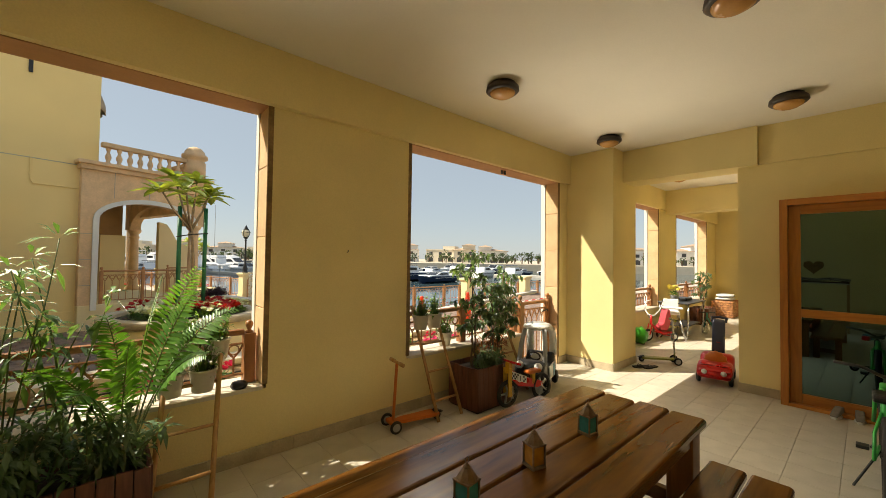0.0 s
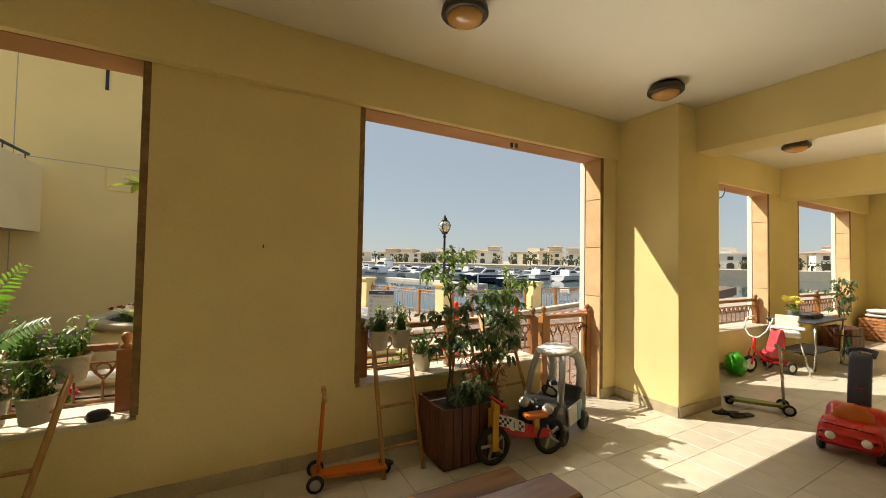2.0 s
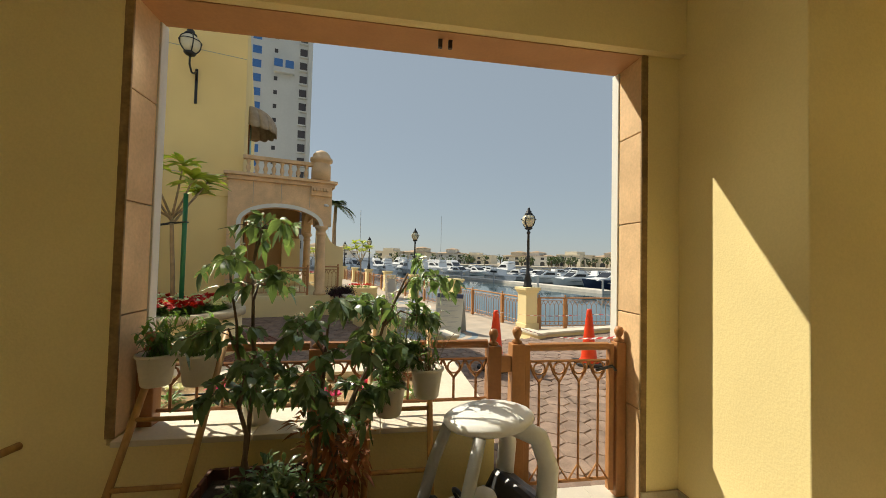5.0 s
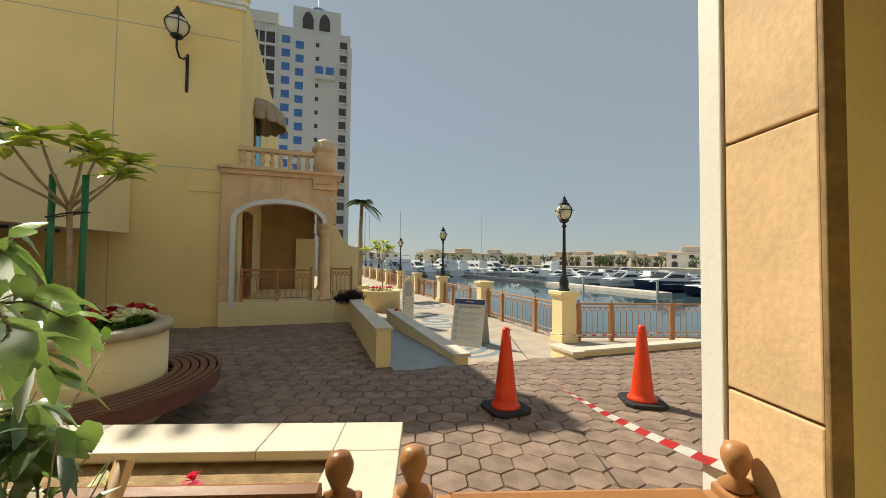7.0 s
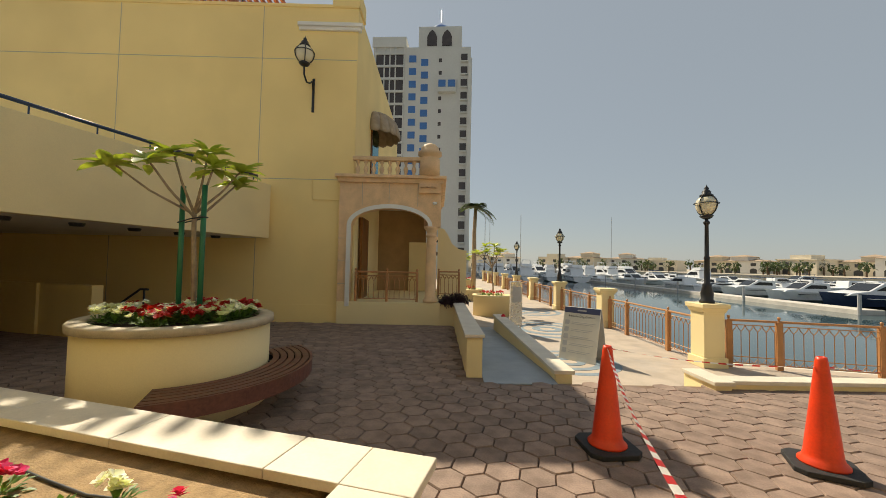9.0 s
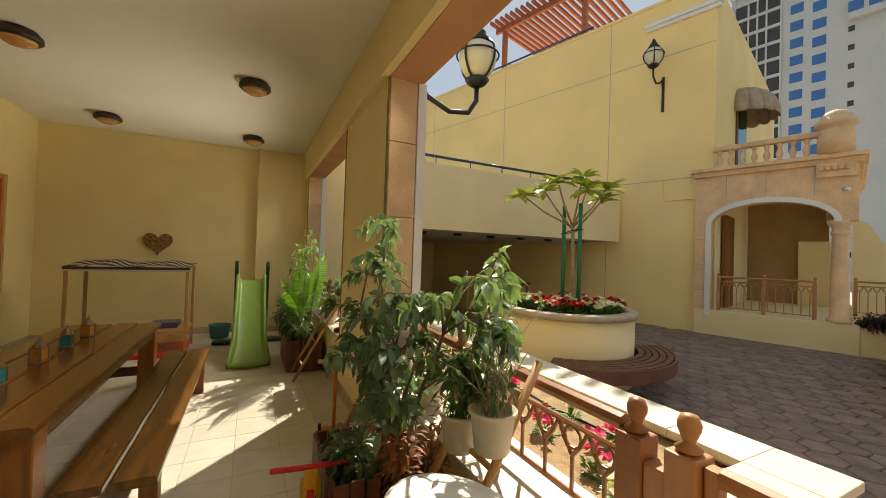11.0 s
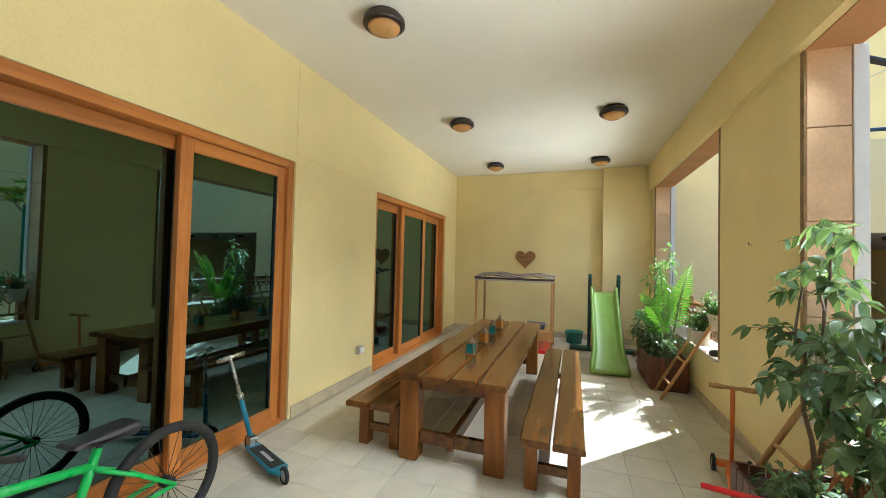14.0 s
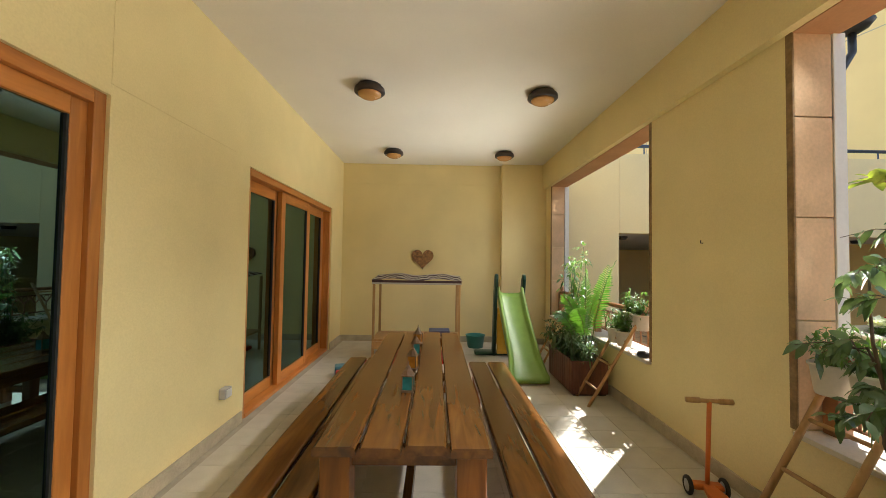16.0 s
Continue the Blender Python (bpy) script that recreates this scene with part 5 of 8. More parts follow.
def fig_tree(x, y, z, seed, stems, tufts, label, leaf_len=0.064, count=70):
    """An indoor fig: bare leaning stems, thin twigs and separate layered tufts of broad leaves."""
    r = random.Random(seed)
    t = thing("fig_tree", x, y, z, 0, label, "tree")
    base = Vector((x, y, z))
    wood, leaves = bmesh.new(), bmesh.new()
    rods = []
    for sx, sy, tx, ty, tz in stems:
        a, c = Vector((sx, sy, z - 0.05)) - base, Vector((tx, ty, tz)) - base
        pts = [a.lerp(c, k / 8) + Vector((r.gauss(0, 0.012), r.gauss(0, 0.012), 0)) * (0 < k < 8) for k in range(9)]
        pipe(pts, 0.013, 7, wood, False, 0.005)
        rods.append(pts)
    for cx, cy, cz, rad in tufts:
        c = Vector((cx, cy, cz)) - base
        near = min((p for q in rods for p in q if p.z < c.z - 0.02), key=lambda p: (p - c).length)
        mid = near.lerp(c, 0.55) + Vector((0, 0, 0.05))
        pipe([near, mid, c], 0.006, 6, wood, False, 0.003)
        for k in range(7):
            d = rand_dir(r, 0.15)
            d.z *= 0.55
            end = c + d * rad * r.uniform(0.8, 1.6)
            bend = c.lerp(end, 0.5) + Vector((0, 0, 0.02))
            pipe([c, bend, end], 0.0028, 4, wood, False, 0.0014)
            for q in range(count // 7):
                s = r.uniform(0.25, 1.0)
                p = c.lerp(bend, s * 2) if s < 0.5 else bend.lerp(end, s * 2 - 1)
                dd = (d * 0.5 + rand_dir(r, -0.5) * 0.9).normalized()
                ll = leaf_len * r.uniform(0.7, 1.2)
                leaf(leaves, p, dd, ll, ll * r.uniform(0.48, 0.60), fold=0.2, droop=r.uniform(0.2, 0.6), up=(r.gauss(0, 0.6), r.gauss(0, 0.6), 1))
    part("trunk", wood, M_BARK, t, "thin grey brown stems", True)
    part("crown", leaves, M_LEAF, t, "layered tufts of green leaves")
    return t


def frond(bm, stem, base, d, length, r, leaf_len, n=16, droop=0.5, first=3, ratio=0.27):
    d = Vector(d).normalized()
    pts = []
    for i in range(n + 1):
        s = i / n
        pts.append(Vector(base) + d * length * s - Vector((0, 0, 1)) * droop * length * s * s * 0.8)
    pipe(pts, 0.005, 5, stem, False, 0.0018)
    for i in range(first, n + 1):
        s = i / n
        t = (pts[i] - pts[i - 1]).normalized()
        side = t.cross(Vector((0, 0, 1)))
        side = side.normalized() if side.length > 1e-3 else Vector((1, 0, 0))
        ll = leaf_len * (math.sin(math.pi * (0.15 + 0.8 * s)) ** 0.7)
        for sg in (-1, 1):
            for h in (0, 0.5):
                p = pts[i - 1] + (pts[i] - pts[i - 1]) * h
                leaf(bm, p, side * sg + t * 0.35 + Vector((0, 0, 0.15)), ll, ll * ratio, seg=2, droop=0.25, fold=0.1)


def fern_palm(name, x, y, z, seed, tips, label):
    """Long feathered fronds that rise from one root and arch over to their tips (world points)."""
    r = random.Random(seed)
    t = thing(name, x, y, z, 0, label, "plant")
    base = Vector((x, y, z))
    st = bmesh.new()
    for tip in tips:
        lv = bmesh.new()
        b0 = Vector((r.uniform(-0.05, 0.05), r.uniform(-0.05, 0.05), -0.04))
        p2 = Vector(tip) - base
        p1 = b0.lerp(p2, 0.40) + Vector((0, 0, 0.16 + 0.55 * p2.xy.length))
        n = 40
        lean = r.choice((-1, 1)) * r.uniform(0.5, 0.95)
        pts = [b0 * (1 - q) ** 2 + p1 * 2 * q * (1 - q) + p2 * q * q for q in [i / n for i in range(n + 1)]]
        pipe(pts, 0.006, 5, st, False, 0.0018)
        for i in range(13, n + 1):
            q = (i - 13) / (n - 13)
            d = (pts[i] - pts[i - 1]).normalized()
            flat = d.cross(Vector((0, 0, 1))).normalized()
            side = flat * math.cos(lean) + flat.cross(d) * math.sin(lean)
            face = side.cross(d)
            ll = 0.125 * (0.25 + 0.75 * math.sin(math.pi * min(0.22 + 0.78 * q, 0.97)))
            for sg in (-1, 1):
                p = pts[i - 1].lerp(pts[i], 0.5 * (sg > 0))
                leaf(lv, p, side * sg + d * 0.5 + Vector((0, 0, r.uniform(-0.1, 0.15))), ll * r.uniform(0.85, 1.1), ll * 0.19, up=face, seg=3, droop=0.18, fold=0.15)
        part("frond", lv, M_LEAF2, t, "bright green feathered frond")
    part("stem", st, M_STEM, t, "", True)
    return t


def bamboo(name, x, y, z, seed, stems, height, label, mat=None, ll=0.13, spread=0.12, ratio=0.3):
    r = random.Random(seed)
    t = thing(name, x, y, z, 0, label, "plant")
    lv, st = bmesh.new(), bmesh.new()
    for k in range(stems):
        p = Vector((r.uniform(-0.08, 0.08), r.uniform(-0.06, 0.06), -0.04))
        d = Vector((r.gauss(0, spread), r.gauss(0, spread), 1)).normalized()
        hgt = height * r.uniform(0.6, 1)
        pts = [p]
        for i in range(9):
            d = (d + rand_dir(r) * 0.05).normalized()
            pts.append(pts[-1] + d * hgt / 9)
        pipe(pts, 0.006, 5, st, False, 0.003)
        for i in range(2, 10):
            if hgt > 0.8 and i % 2 and i < 9:
                continue
            for q in range(5 if i < 9 else 7):
                dd = (rand_dir(r, 0.1) + Vector((0, 0, 0.1))).normalized()
                leaf(lv, pts[i] + dd * 0.03, dd, ll * r.uniform(0.6, 1.1), ll * ratio, seg=2, droop=0.4)
    part("stem", st, M_STEM, t, "", True)
    part("leaves", lv, mat or M_LEAF3, t)
    return t


def pot_plant(x, y, z, seed, label, kind=0):
    r = random.Random(seed)
    p = thing("plant_pot", x, y, z, 0, "cream plastic hanging pot on the ladder", "pot", "ladder pots")
    part("body", lathe([(0.0, 0), (0.062, 0), (0.066, 0.006), (0.084, 0.14), (0.092, 0.142), (0.093, 0.155), (0.084, 0.157), (0.078, 0.13), (0, 0.13)], 24), M_POT, p, "", True)
    t = thing("pot_plant", x, y, z + 0.13, 0, label, "plant")
    lv, st = bmesh.new(), bmesh.new()
    n = 26 if kind == 0 else 20
    for k in range(n):
        d = Vector((r.gauss(0, 0.30), r.gauss(0, 0.30), 1)).normalized()
        hgt = r.uniform(0.10, 0.26) if kind == 0 else r.uniform(0.16, 0.36)
        pts = [Vector((r.uniform(-0.04, 0.04), r.uniform(-0.04, 0.04), -0.01))]
        for i in range(4):
            d = (d + rand_dir(r) * (0.16 if kind == 0 else 0.22)).normalized()
            pts.append(pts[-1] + d * hgt / 4)
        pipe(pts, 0.0022, 4, st, False, 0.0012)
        for q in pts[1:]:
            for w in range(3 if kind == 0 else 1):
                leaf(lv, q, rand_dir(r, 0.2), r.uniform(0.03, 0.065), r.uniform(0.012, 0.022), seg=2)
    part("stem", st, M_STEM if kind == 0 else M_PALEBARK, t, "" if kind == 0 else "dry thin stems", True)
    part("leaves", lv, M_LEAF5 if kind == 0 else M_LEAF3, t)


def slat_planter(x0, x1, y0, y1, hgt, label):
    p = thing("planter_box", (x0 + x1) / 2, (y0 + y1) / 2, 0, 0, label, "planter")
    w, d = (x1 - x0) / 2, (y1 - y0) / 2
    nx, nd = round(2 * w / 0.075), round(2 * d / 0.075)
    sx, sd = 2 * w / nx, 2 * d / nd
    mx = mesh_of(box(-sx / 2 + 0.003, sx / 2 - 0.003, -0.009, 0.009, 0.02, hgt, b=0.003), M_PLANTERWOOD)
    md = mesh_of(box(-0.009, 0.009, -sd / 2 + 0.003, sd / 2 - 0.003, 0.02, hgt, b=0.003), M_PLANTERWOOD)
    for i in range(nx):
        for sg in (-1, 1):
            share("slat", mx, p, pose(-w + sx * (i + 0.5), sg * d, rng.uniform(-0.004, 0.004)))
    for i in range(nd):
        for sg in (-1, 1):
            share("slat", md, p, pose(sg * w, -d + sd * (i + 0.5), rng.uniform(-0.004, 0.004)))
    part("liner", box(-w + 0.012, w - 0.012, -d + 0.012, d - 0.012, 0.0, hgt - 0.05), M_DARKSOIL, p, "dark potting soil")
    for sg in (-1, 1):
        part("foot", box(sg * (w - 0.06) - 0.03, sg * (w - 0.06) + 0.03, -d + 0.02, d - 0.02, 0, 0.02), M_PLANTERWOOD, p)


def ladder(x0, x1, top_dx, label, y0=2.83, y1=3.37, z1=1.06):
    l = thing("ladder_shelf", 0, 0, 0, 0, label, "ladder", "ladder shelves")
    for x in (x0, x1):
        part("side_rail", pipe([(x, y0, 0.0), (x + top_dx, y1, z1)], 0.017, 10), M_BAMBOO, l, "", True)
    for k in range(4):
        s = 0.16 + 0.24 * k
        part("rung", pipe([(x0 + top_dx * s, y0 + (y1 - y0) * s, z1 * s), (x1 + top_dx * s, y0 + (y1 - y0) * s, z1 * s)], 0.012, 8), M_BAMBOO, l, "", True)


# bay one
slat_planter(-0.72, 0.14, 2.78, 3.17, 0.38, "red brown slatted wooden planter full of foliage")
bamboo("bamboo_plant", -0.52, 3.0, 0.34, 11, 6, 1.50, "tall sparse bamboo plant in the planter", ll=0.13, spread=0.10, ratio=0.24)
bamboo("bamboo_plant", -0.26, 3.0, 0.34, 12, 5, 1.42, "tall sparse bamboo plant in the planter", ll=0.12, spread=0.10, ratio=0.24)
fern_palm("fern_palm", 0.04, 2.98, 0.36, 13, ((0.40, 3.14, 1.50), (0.58, 2.90, 1.22), (-0.08, 2.84, 1.24), (-0.38, 2.82, 0.98), (0.38, 2.70, 0.98), (0.20, 3.16, 1.44), (-0.20, 2.66, 0.86), (0.34, 2.84, 1.36), (0.02, 2.70, 1.10)), "bright green fern palm with arching fronds")
bamboo("leafy_shrub", -0.45, 2.9, 0.34, 14, 18, 0.50, "low dark leafy shrub in the planter", M_LEAF, 0.09, 0.4)
bamboo("leafy_shrub", -0.05, 2.92, 0.34, 15, 16, 0.42, "low dark leafy shrub in the planter", M_LEAF, 0.09, 0.4)
ladder(0.13, 0.45, 0.15, "pale wooden ladder leaning on the railing with pots")
pot_plant(0.26, 3.20, 0.62, 21, "bushy green pot plant on the ladder")
pot_plant(0.45, 3.20, 0.62, 22, "thin stemmed green pot plant on the ladder")
pot_plant(0.36, 3.32, 0.80, 23, "fine leaved green pot plant on the ladder")
pot_plant(0.56, 3.32, 0.80, 24, "fine leaved green pot plant on the ladder")
ladder(-1.50, -1.18, 0.05, "pale wooden ladder leaning on the railing")
# bay two
slat_planter(2.77, 3.31, 2.71, 3.13, 0.45, "red brown slatted wooden planter with fig stems")
fig_tree(2.98, 2.95, 0.37, 31, ((2.96, 2.96, 2.99, 3.0, 1.58), (3.02, 2.93, 2.90, 2.93, 1.30)),
         ((2.99, 3.0, 1.60, 0.13), (2.84, 3.0, 1.44, 0.12), (3.03, 2.93, 1.34, 0.12), (2.86, 2.92, 1.14, 0.14), (3.0, 2.86, 0.98, 0.12), (2.88, 2.98, 0.86, 0.12)),
         "slender indoor fig with layered dark leaves")
fig_tree(3.22, 2.94, 0.37, 32, ((3.20, 2.98, 3.68, 3.12, 1.40), (3.24, 2.92, 3.32, 2.98, 1.25), (3.27, 2.90, 3.52, 2.98, 1.0)),
         ((3.77, 3.17, 1.38, 0.14), (3.72, 3.18, 1.17, 0.13), (3.66, 3.14, 0.95, 0.13), (3.54, 3.08, 1.24, 0.15), (3.33, 3.02, 1.26, 0.14), (3.16, 2.96, 1.14, 0.13), (3.44, 2.95, 1.05, 0.15), (3.62, 3.08, 1.02, 0.14),
          (3.25, 2.86, 0.93, 0.14), (3.52, 2.92, 0.84, 0.14), (3.36, 2.94, 0.76, 0.13), (3.14, 3.04, 0.84, 0.12)),
         "bushy indoor fig leaning out over the railing", 0.064, 91)
bamboo("leafy_shrub", 3.1, 2.85, 0.37, 33, 26, 0.26, "low dark leafy shrub in the planter", M_LEAF, 0.07, 0.5)
bamboo("red_shrub", 3.36, 3.05, 0.38, 34, 9, 0.42, "shrub with reddish dry leaves", leaf_material("dry_red_leaf", (0.33, 0.13, 0.06), (0.2, 0.07, 0.03), 0.6), 0.08, 0.25)
ladder(2.36, 2.67, 0.06, "pale wooden ladder leaning on the railing with pots")
pot_plant(2.45, 3.25, 0.82, 41, "bushy green pot plant on the ladder")
pot_plant(2.64, 3.25, 0.82, 42, "bushy green pot plant on the ladder")
pot_plant(2.9, 3.36, 0.57, 45, "bushy green pot plant on the sill")
ladder(3.48, 3.80, 0.03, "pale wooden ladder leaning on the railing with pots")
pot_plant(3.60, 3.16, 0.66, 43, "bushy fig-like pot plant on the ladder")
pot_plant(3.80, 3.18, 0.74, 44, "thin dry stemmed pot plant on the ladder", 1)
pot_plant(3.66, 3.27, 0.86, 46, "dry stemmed pot plant on the ladder", 1)

# flower bed and planter flowers
def flower_clump(x, y, z, seed, petal, label, size=0.09, blooms=6):
    r = random.Random(seed)
    t = thing("flower_clump", x, y, z, 0, label, "flowers")
    lv = bmesh.new()
    for k in range(46):
        d = rand_dir(r, 0.6)
        d.z = abs(d.z) * 0.8 + 0.1
        leaf(lv, d * size * r.uniform(0.1, 0.7), d, size * r.uniform(0.4, 0.7), size * 0.25, seg=2)
    part("leaves", lv, M_LEAF5, t)
    if petal:
        if (petal.name, size) not in BLOOMS:
            fl = bmesh.new()
            for q in range(8):
                a = q * 2.4
                leaf(fl, (0, 0, 0.002 * q), (math.cos(a), math.sin(a), 0.25 + 0.09 * q), size * 0.42, size * 0.38, seg=2, droop=0.15)
            BLOOMS[petal.name, size] = mesh_of(fl, petal)
        for k in range(blooms):
            share("bloom", BLOOMS[petal.name, size], t, pose(r.gauss(0, size * 0.5), r.gauss(0, size * 0.5), size * r.uniform(0.75, 1.3), r.uniform(-25, 25), r.uniform(-25, 25), r.uniform(0, 360)))
BLOOMS = {}
r = random.Random(5)
for i, (x, y) in enumerate(((1.3, 4.28), (1.62, 4.18), (2.05, 4.22), (2.4, 4.15), (2.55, 4.22), (2.95, 4.2), (3.2, 3.98), (3.45, 4.2), (3.62, 3.92), (3.8, 4.2), (3.1, 4.3), (2.7, 3.9), (3.85, 3.85), (0.8, 4.25), (0.3, 4.2), (-0.3, 4.22))):
    pt = (M_FL_WHITE, None, M_FL_WHITE, M_FL_PINK, M_FL_PINK, None, M_FL_PINK, M_FL_PINK, M_FL_PINK, None)[i % 10]
    nm = {None: "low green bedding plant in sandy soil"}.get(pt, "low bedding plant with " + ("white" if pt is M_FL_WHITE else "magenta") + " blooms")
    flower_clump(x, y, 0.388, 100 + i, pt, nm, 0.10)
for i in range(56):
    a, q = r.uniform(0, 6.28), 0.74 * math.sqrt(r.random())
    pt = r.choice((M_FL_WHITE, M_FL_RED, M_FL_WHITE, M_FL_RED))
    flower_clump(PX + q * math.cos(a), PY + q * math.sin(a), PT - 0.03, 200 + i, pt, "bedding plant with " + ("white" if pt is M_FL_WHITE else "red") + " blooms", 0.12, 7)

# young frangipani with green stakes
def frangipani(name, x, y, z, seed, hgt, scale, label):
    r = random.Random(seed)
    t = thing(name, x, y, z, 0, label, "tree")
    wood, lv = bmesh.new(), bmesh.new()
    fork = Vector((-0.02, 0.01, hgt * 0.56))
    pipe([(0.05, 0, -0.05), (0.03, 0, hgt * 0.2), (0.0, 0, hgt * 0.42), fork], 0.030, 8, wood, False, 0.024)
    for cx, cy, cz in ((-0.38, -0.55, 0.40), (-0.12, -0.40, 0.44), (-0.20, -0.10, 0.62), (0.06, 0.08, 0.64), (0.24, 0.34, 0.50), (0.08, 0.46, 0.38), (0.20, 0.02, 0.46)):
        tip = fork + Vector((cx, cy, cz)) * scale
        mid = fork.lerp(tip, 0.55) + Vector((0, 0, -0.05 * scale))
        part("branch", pipe([fork - Vector((0, 0, r.uniform(0.0, 0.12))), mid, tip], 0.016, 6, None, False, 0.010), M_PALEBARK, t, "", True)
        for q in range(16):
            b = 2 * math.pi * q / 16 * 2.6 + r.random() * 0.5
            el = r.uniform(-0.15, 0.9) + 0.3 * (q > 11)
            ll = 0.27 * scale * r.uniform(0.65, 1.1)
            leaf(lv, tip - Vector((0, 0, 0.07 * r.random())), (math.cos(b), math.sin(b), el), ll, ll * r.uniform(0.38, 0.46), seg=4, droop=0.2, fold=0.3)
    part("trunk", wood, M_PALEBARK, t, "", True)
    part("crown", lv, M_LEAF4, t, "pale green paddle leaves")
    return t
frangipani("frangipani", 0.86, PY + 0.05, PT - 0.04, 51, 2.2, 1.15, "young frangipani with pale leaves in the planter")
M_STAKE = material("green_painted_stake", (0.015, 0.16, 0.07), 0.5, var=0.15, scale=8, bump=0.1)
for dx in (-0.155, 0.155):
    tagged(part("tree_stake", pipe([(0.855 + dx, PY + 0.03, PT - 0.1), (0.855 + dx * 1.02, PY + 0.03, 2.27)], 0.028, 10), M_STAKE, None, "", True), "green painted stake beside the young tree", "stake", "tree stakes")
tie = tagged(part("tree_tie", pipe([(0.67, PY + 0.0, 1.84), (0.85, PY + 0.0, 1.88), (1.04, PY + 0.0, 1.90), (1.04, PY + 0.06, 1.90), (0.85, PY + 0.09, 1.88), (0.67, PY + 0.06, 1.84)], 0.008, 6, None, True), M_BLACK), "black tie between tree and stakes", "tree tie")
# dark shrub by the porch
sh = bamboo("dark_shrub", 0, 0, 0, 61, 46, 0.30, "dark purple low shrub on the wall end", M_LEAF_DK, 0.08, 0.9)
sh.matrix_world = YB @ pose(2.62, 0.38, 0.50)
sh2 = bamboo("dark_shrub", 0, 0, 0, 62, 46, 0.30, "dark purple low shrub on the wall end", M_LEAF_DK, 0.08, 0.9)
sh2.matrix_world = YB @ pose(2.88, 0.50, 0.54)

# ---- toys, bicycles, passage things ----
def wheel(parent, x, y, z, rad, wid, mats=(None, None), axis="y", name="wheel", spokes=0):
    """A tyre with its rim as a child; the axle along local y, or along x."""
    rot = pose(x, y, z, 90, 0, 0) if axis == "y" else pose(x, y, z, 0, 90, 0)
    prof = []
    for i in range(12):
        a = 2 * math.pi * i / 12
        prof.append((rad - wid * 0.5 + wid * 0.5 * math.cos(a), wid * 0.5 * math.sin(a)))
    bm = bmesh.new()
    rings = []
    seg = 28
    for k in range(seg):
        b = 2 * math.pi * k / seg
        rings.append([bm.verts.new((r_ * math.cos(b), r_ * math.sin(b), zz)) for r_, zz in prof])
    for k in range(seg):
        for i in range(12):
            bm.faces.new((rings[k][i], rings[(k + 1) % seg][i], rings[(k + 1) % seg][(i + 1) % 12], rings[k][(i + 1) % 12]))
    w = part(name, bm, mats[0] or M_RUBBER, parent, "", True)
    w.matrix_basis = rot
    ri = rad - wid * 0.85
    if spokes:
        bm = pipe([(ri * math.cos(2 * math.pi * i / 24), ri * math.sin(2 * math.pi * i / 24), 0) for i in range(24)], wid * 0.16, 6, None, True)
        for i in range(spokes):
            a = 2 * math.pi * i / spokes
            pipe([(0, 0, 0.012 * (-1) ** i), (ri * math.cos(a), ri * math.sin(a), 0)], 0.0016 if spokes > 8 else 0.012, 4, bm)
        lathe([(0.0, -wid * 0.5), (rad * 0.1, -wid * 0.5), (rad * 0.1, wid * 0.5), (0, wid * 0.5)], 12, bm)
    else:
        bm = lathe([(0, -wid * 0.42), (ri * 0.3, -wid * 0.44), (ri * 0.8, -wid * 0.3), (ri + 0.004, -wid * 0.36), (ri + 0.004, wid * 0.36), (ri * 0.8, wid * 0.3), (ri * 0.3, wid * 0.44), (0, wid * 0.42)], 20)
    part("rim", bm, mats[1] or M_GREYPL, w, "", not spokes)
    return w


# push-along coupe
cp = thing("toy_coupe", 4.02, 2.86, 0, 200, "black and white plastic ride-in toy coupe", "toy car")
body = [(-0.36, 0.16), (-0.37, 0.30), (-0.33, 0.40), (-0.22, 0.44), (-0.12, 0.30), (0.10, 0.28), (0.16, 0.40), (0.30, 0.40), (0.38, 0.34), (0.40, 0.22), (0.36, 0.13), (0.2, 0.11), (-0.2, 0.10)]
part("body", prism(body, -0.19, 0.19, "xz", b=0.03), M_BLACKPL, cp, "black tub body")
M_PALEBLUE = material("pale_blue_plastic", (0.10, 0.40, 0.55), 0.35, var=0.05, scale=6, bump=0.03)
for sy in (-1, 1):
    part("door", prism([(-0.14, 0.14), (0.12, 0.14), (0.15, 0.32), (-0.18, 0.33)], sy * 0.195, sy * 0.215, "xz", b=0.008), M_WHITEPL, cp, "white door panel")
    part("door_stripe", prism([(-0.13, 0.15), (-0.06, 0.15), (-0.05, 0.32), (-0.14, 0.32)], sy * 0.216, sy * 0.220, "xz"), M_PALEBLUE, cp, "pale blue stripe")
    part("front_pillar", pipe([(0.24, sy * 0.17, 0.36), (0.18, sy * 0.16, 0.58), (0.10, sy * 0.13, 0.80)], 0.030, 10), M_GREYPL, cp, "checkered grey windscreen pillar", True)
    part("rear_pillar", pipe([(-0.28, sy * 0.16, 0.38), (-0.30, sy * 0.16, 0.58), (-0.24, sy * 0.15, 0.74), (-0.10, sy * 0.12, 0.82)], 0.050, 12), M_WHITEPL, cp, "white roof pillar", True)
    part("headlight", lathe([(0, 0), (0.05, 0.0), (0.048, 0.03), (0.03, 0.045), (0, 0.05)], 16, m=pose(0.37, sy * 0.12, 0.36, 0, 60, 0)), M_WHITEPL, cp, "round white eye headlight", True)
rf = bmesh.new()
bmesh.ops.create_uvsphere(rf, u_segments=20, v_segments=10, radius=1)
for v in rf.verts:
    v.co = (v.co.x * 0.25 - 0.05, v.co.y * 0.19, 0.82 + v.co.z * 0.055)
part("roof", rf, M_WHITEPL, cp, "rounded white roof", True)
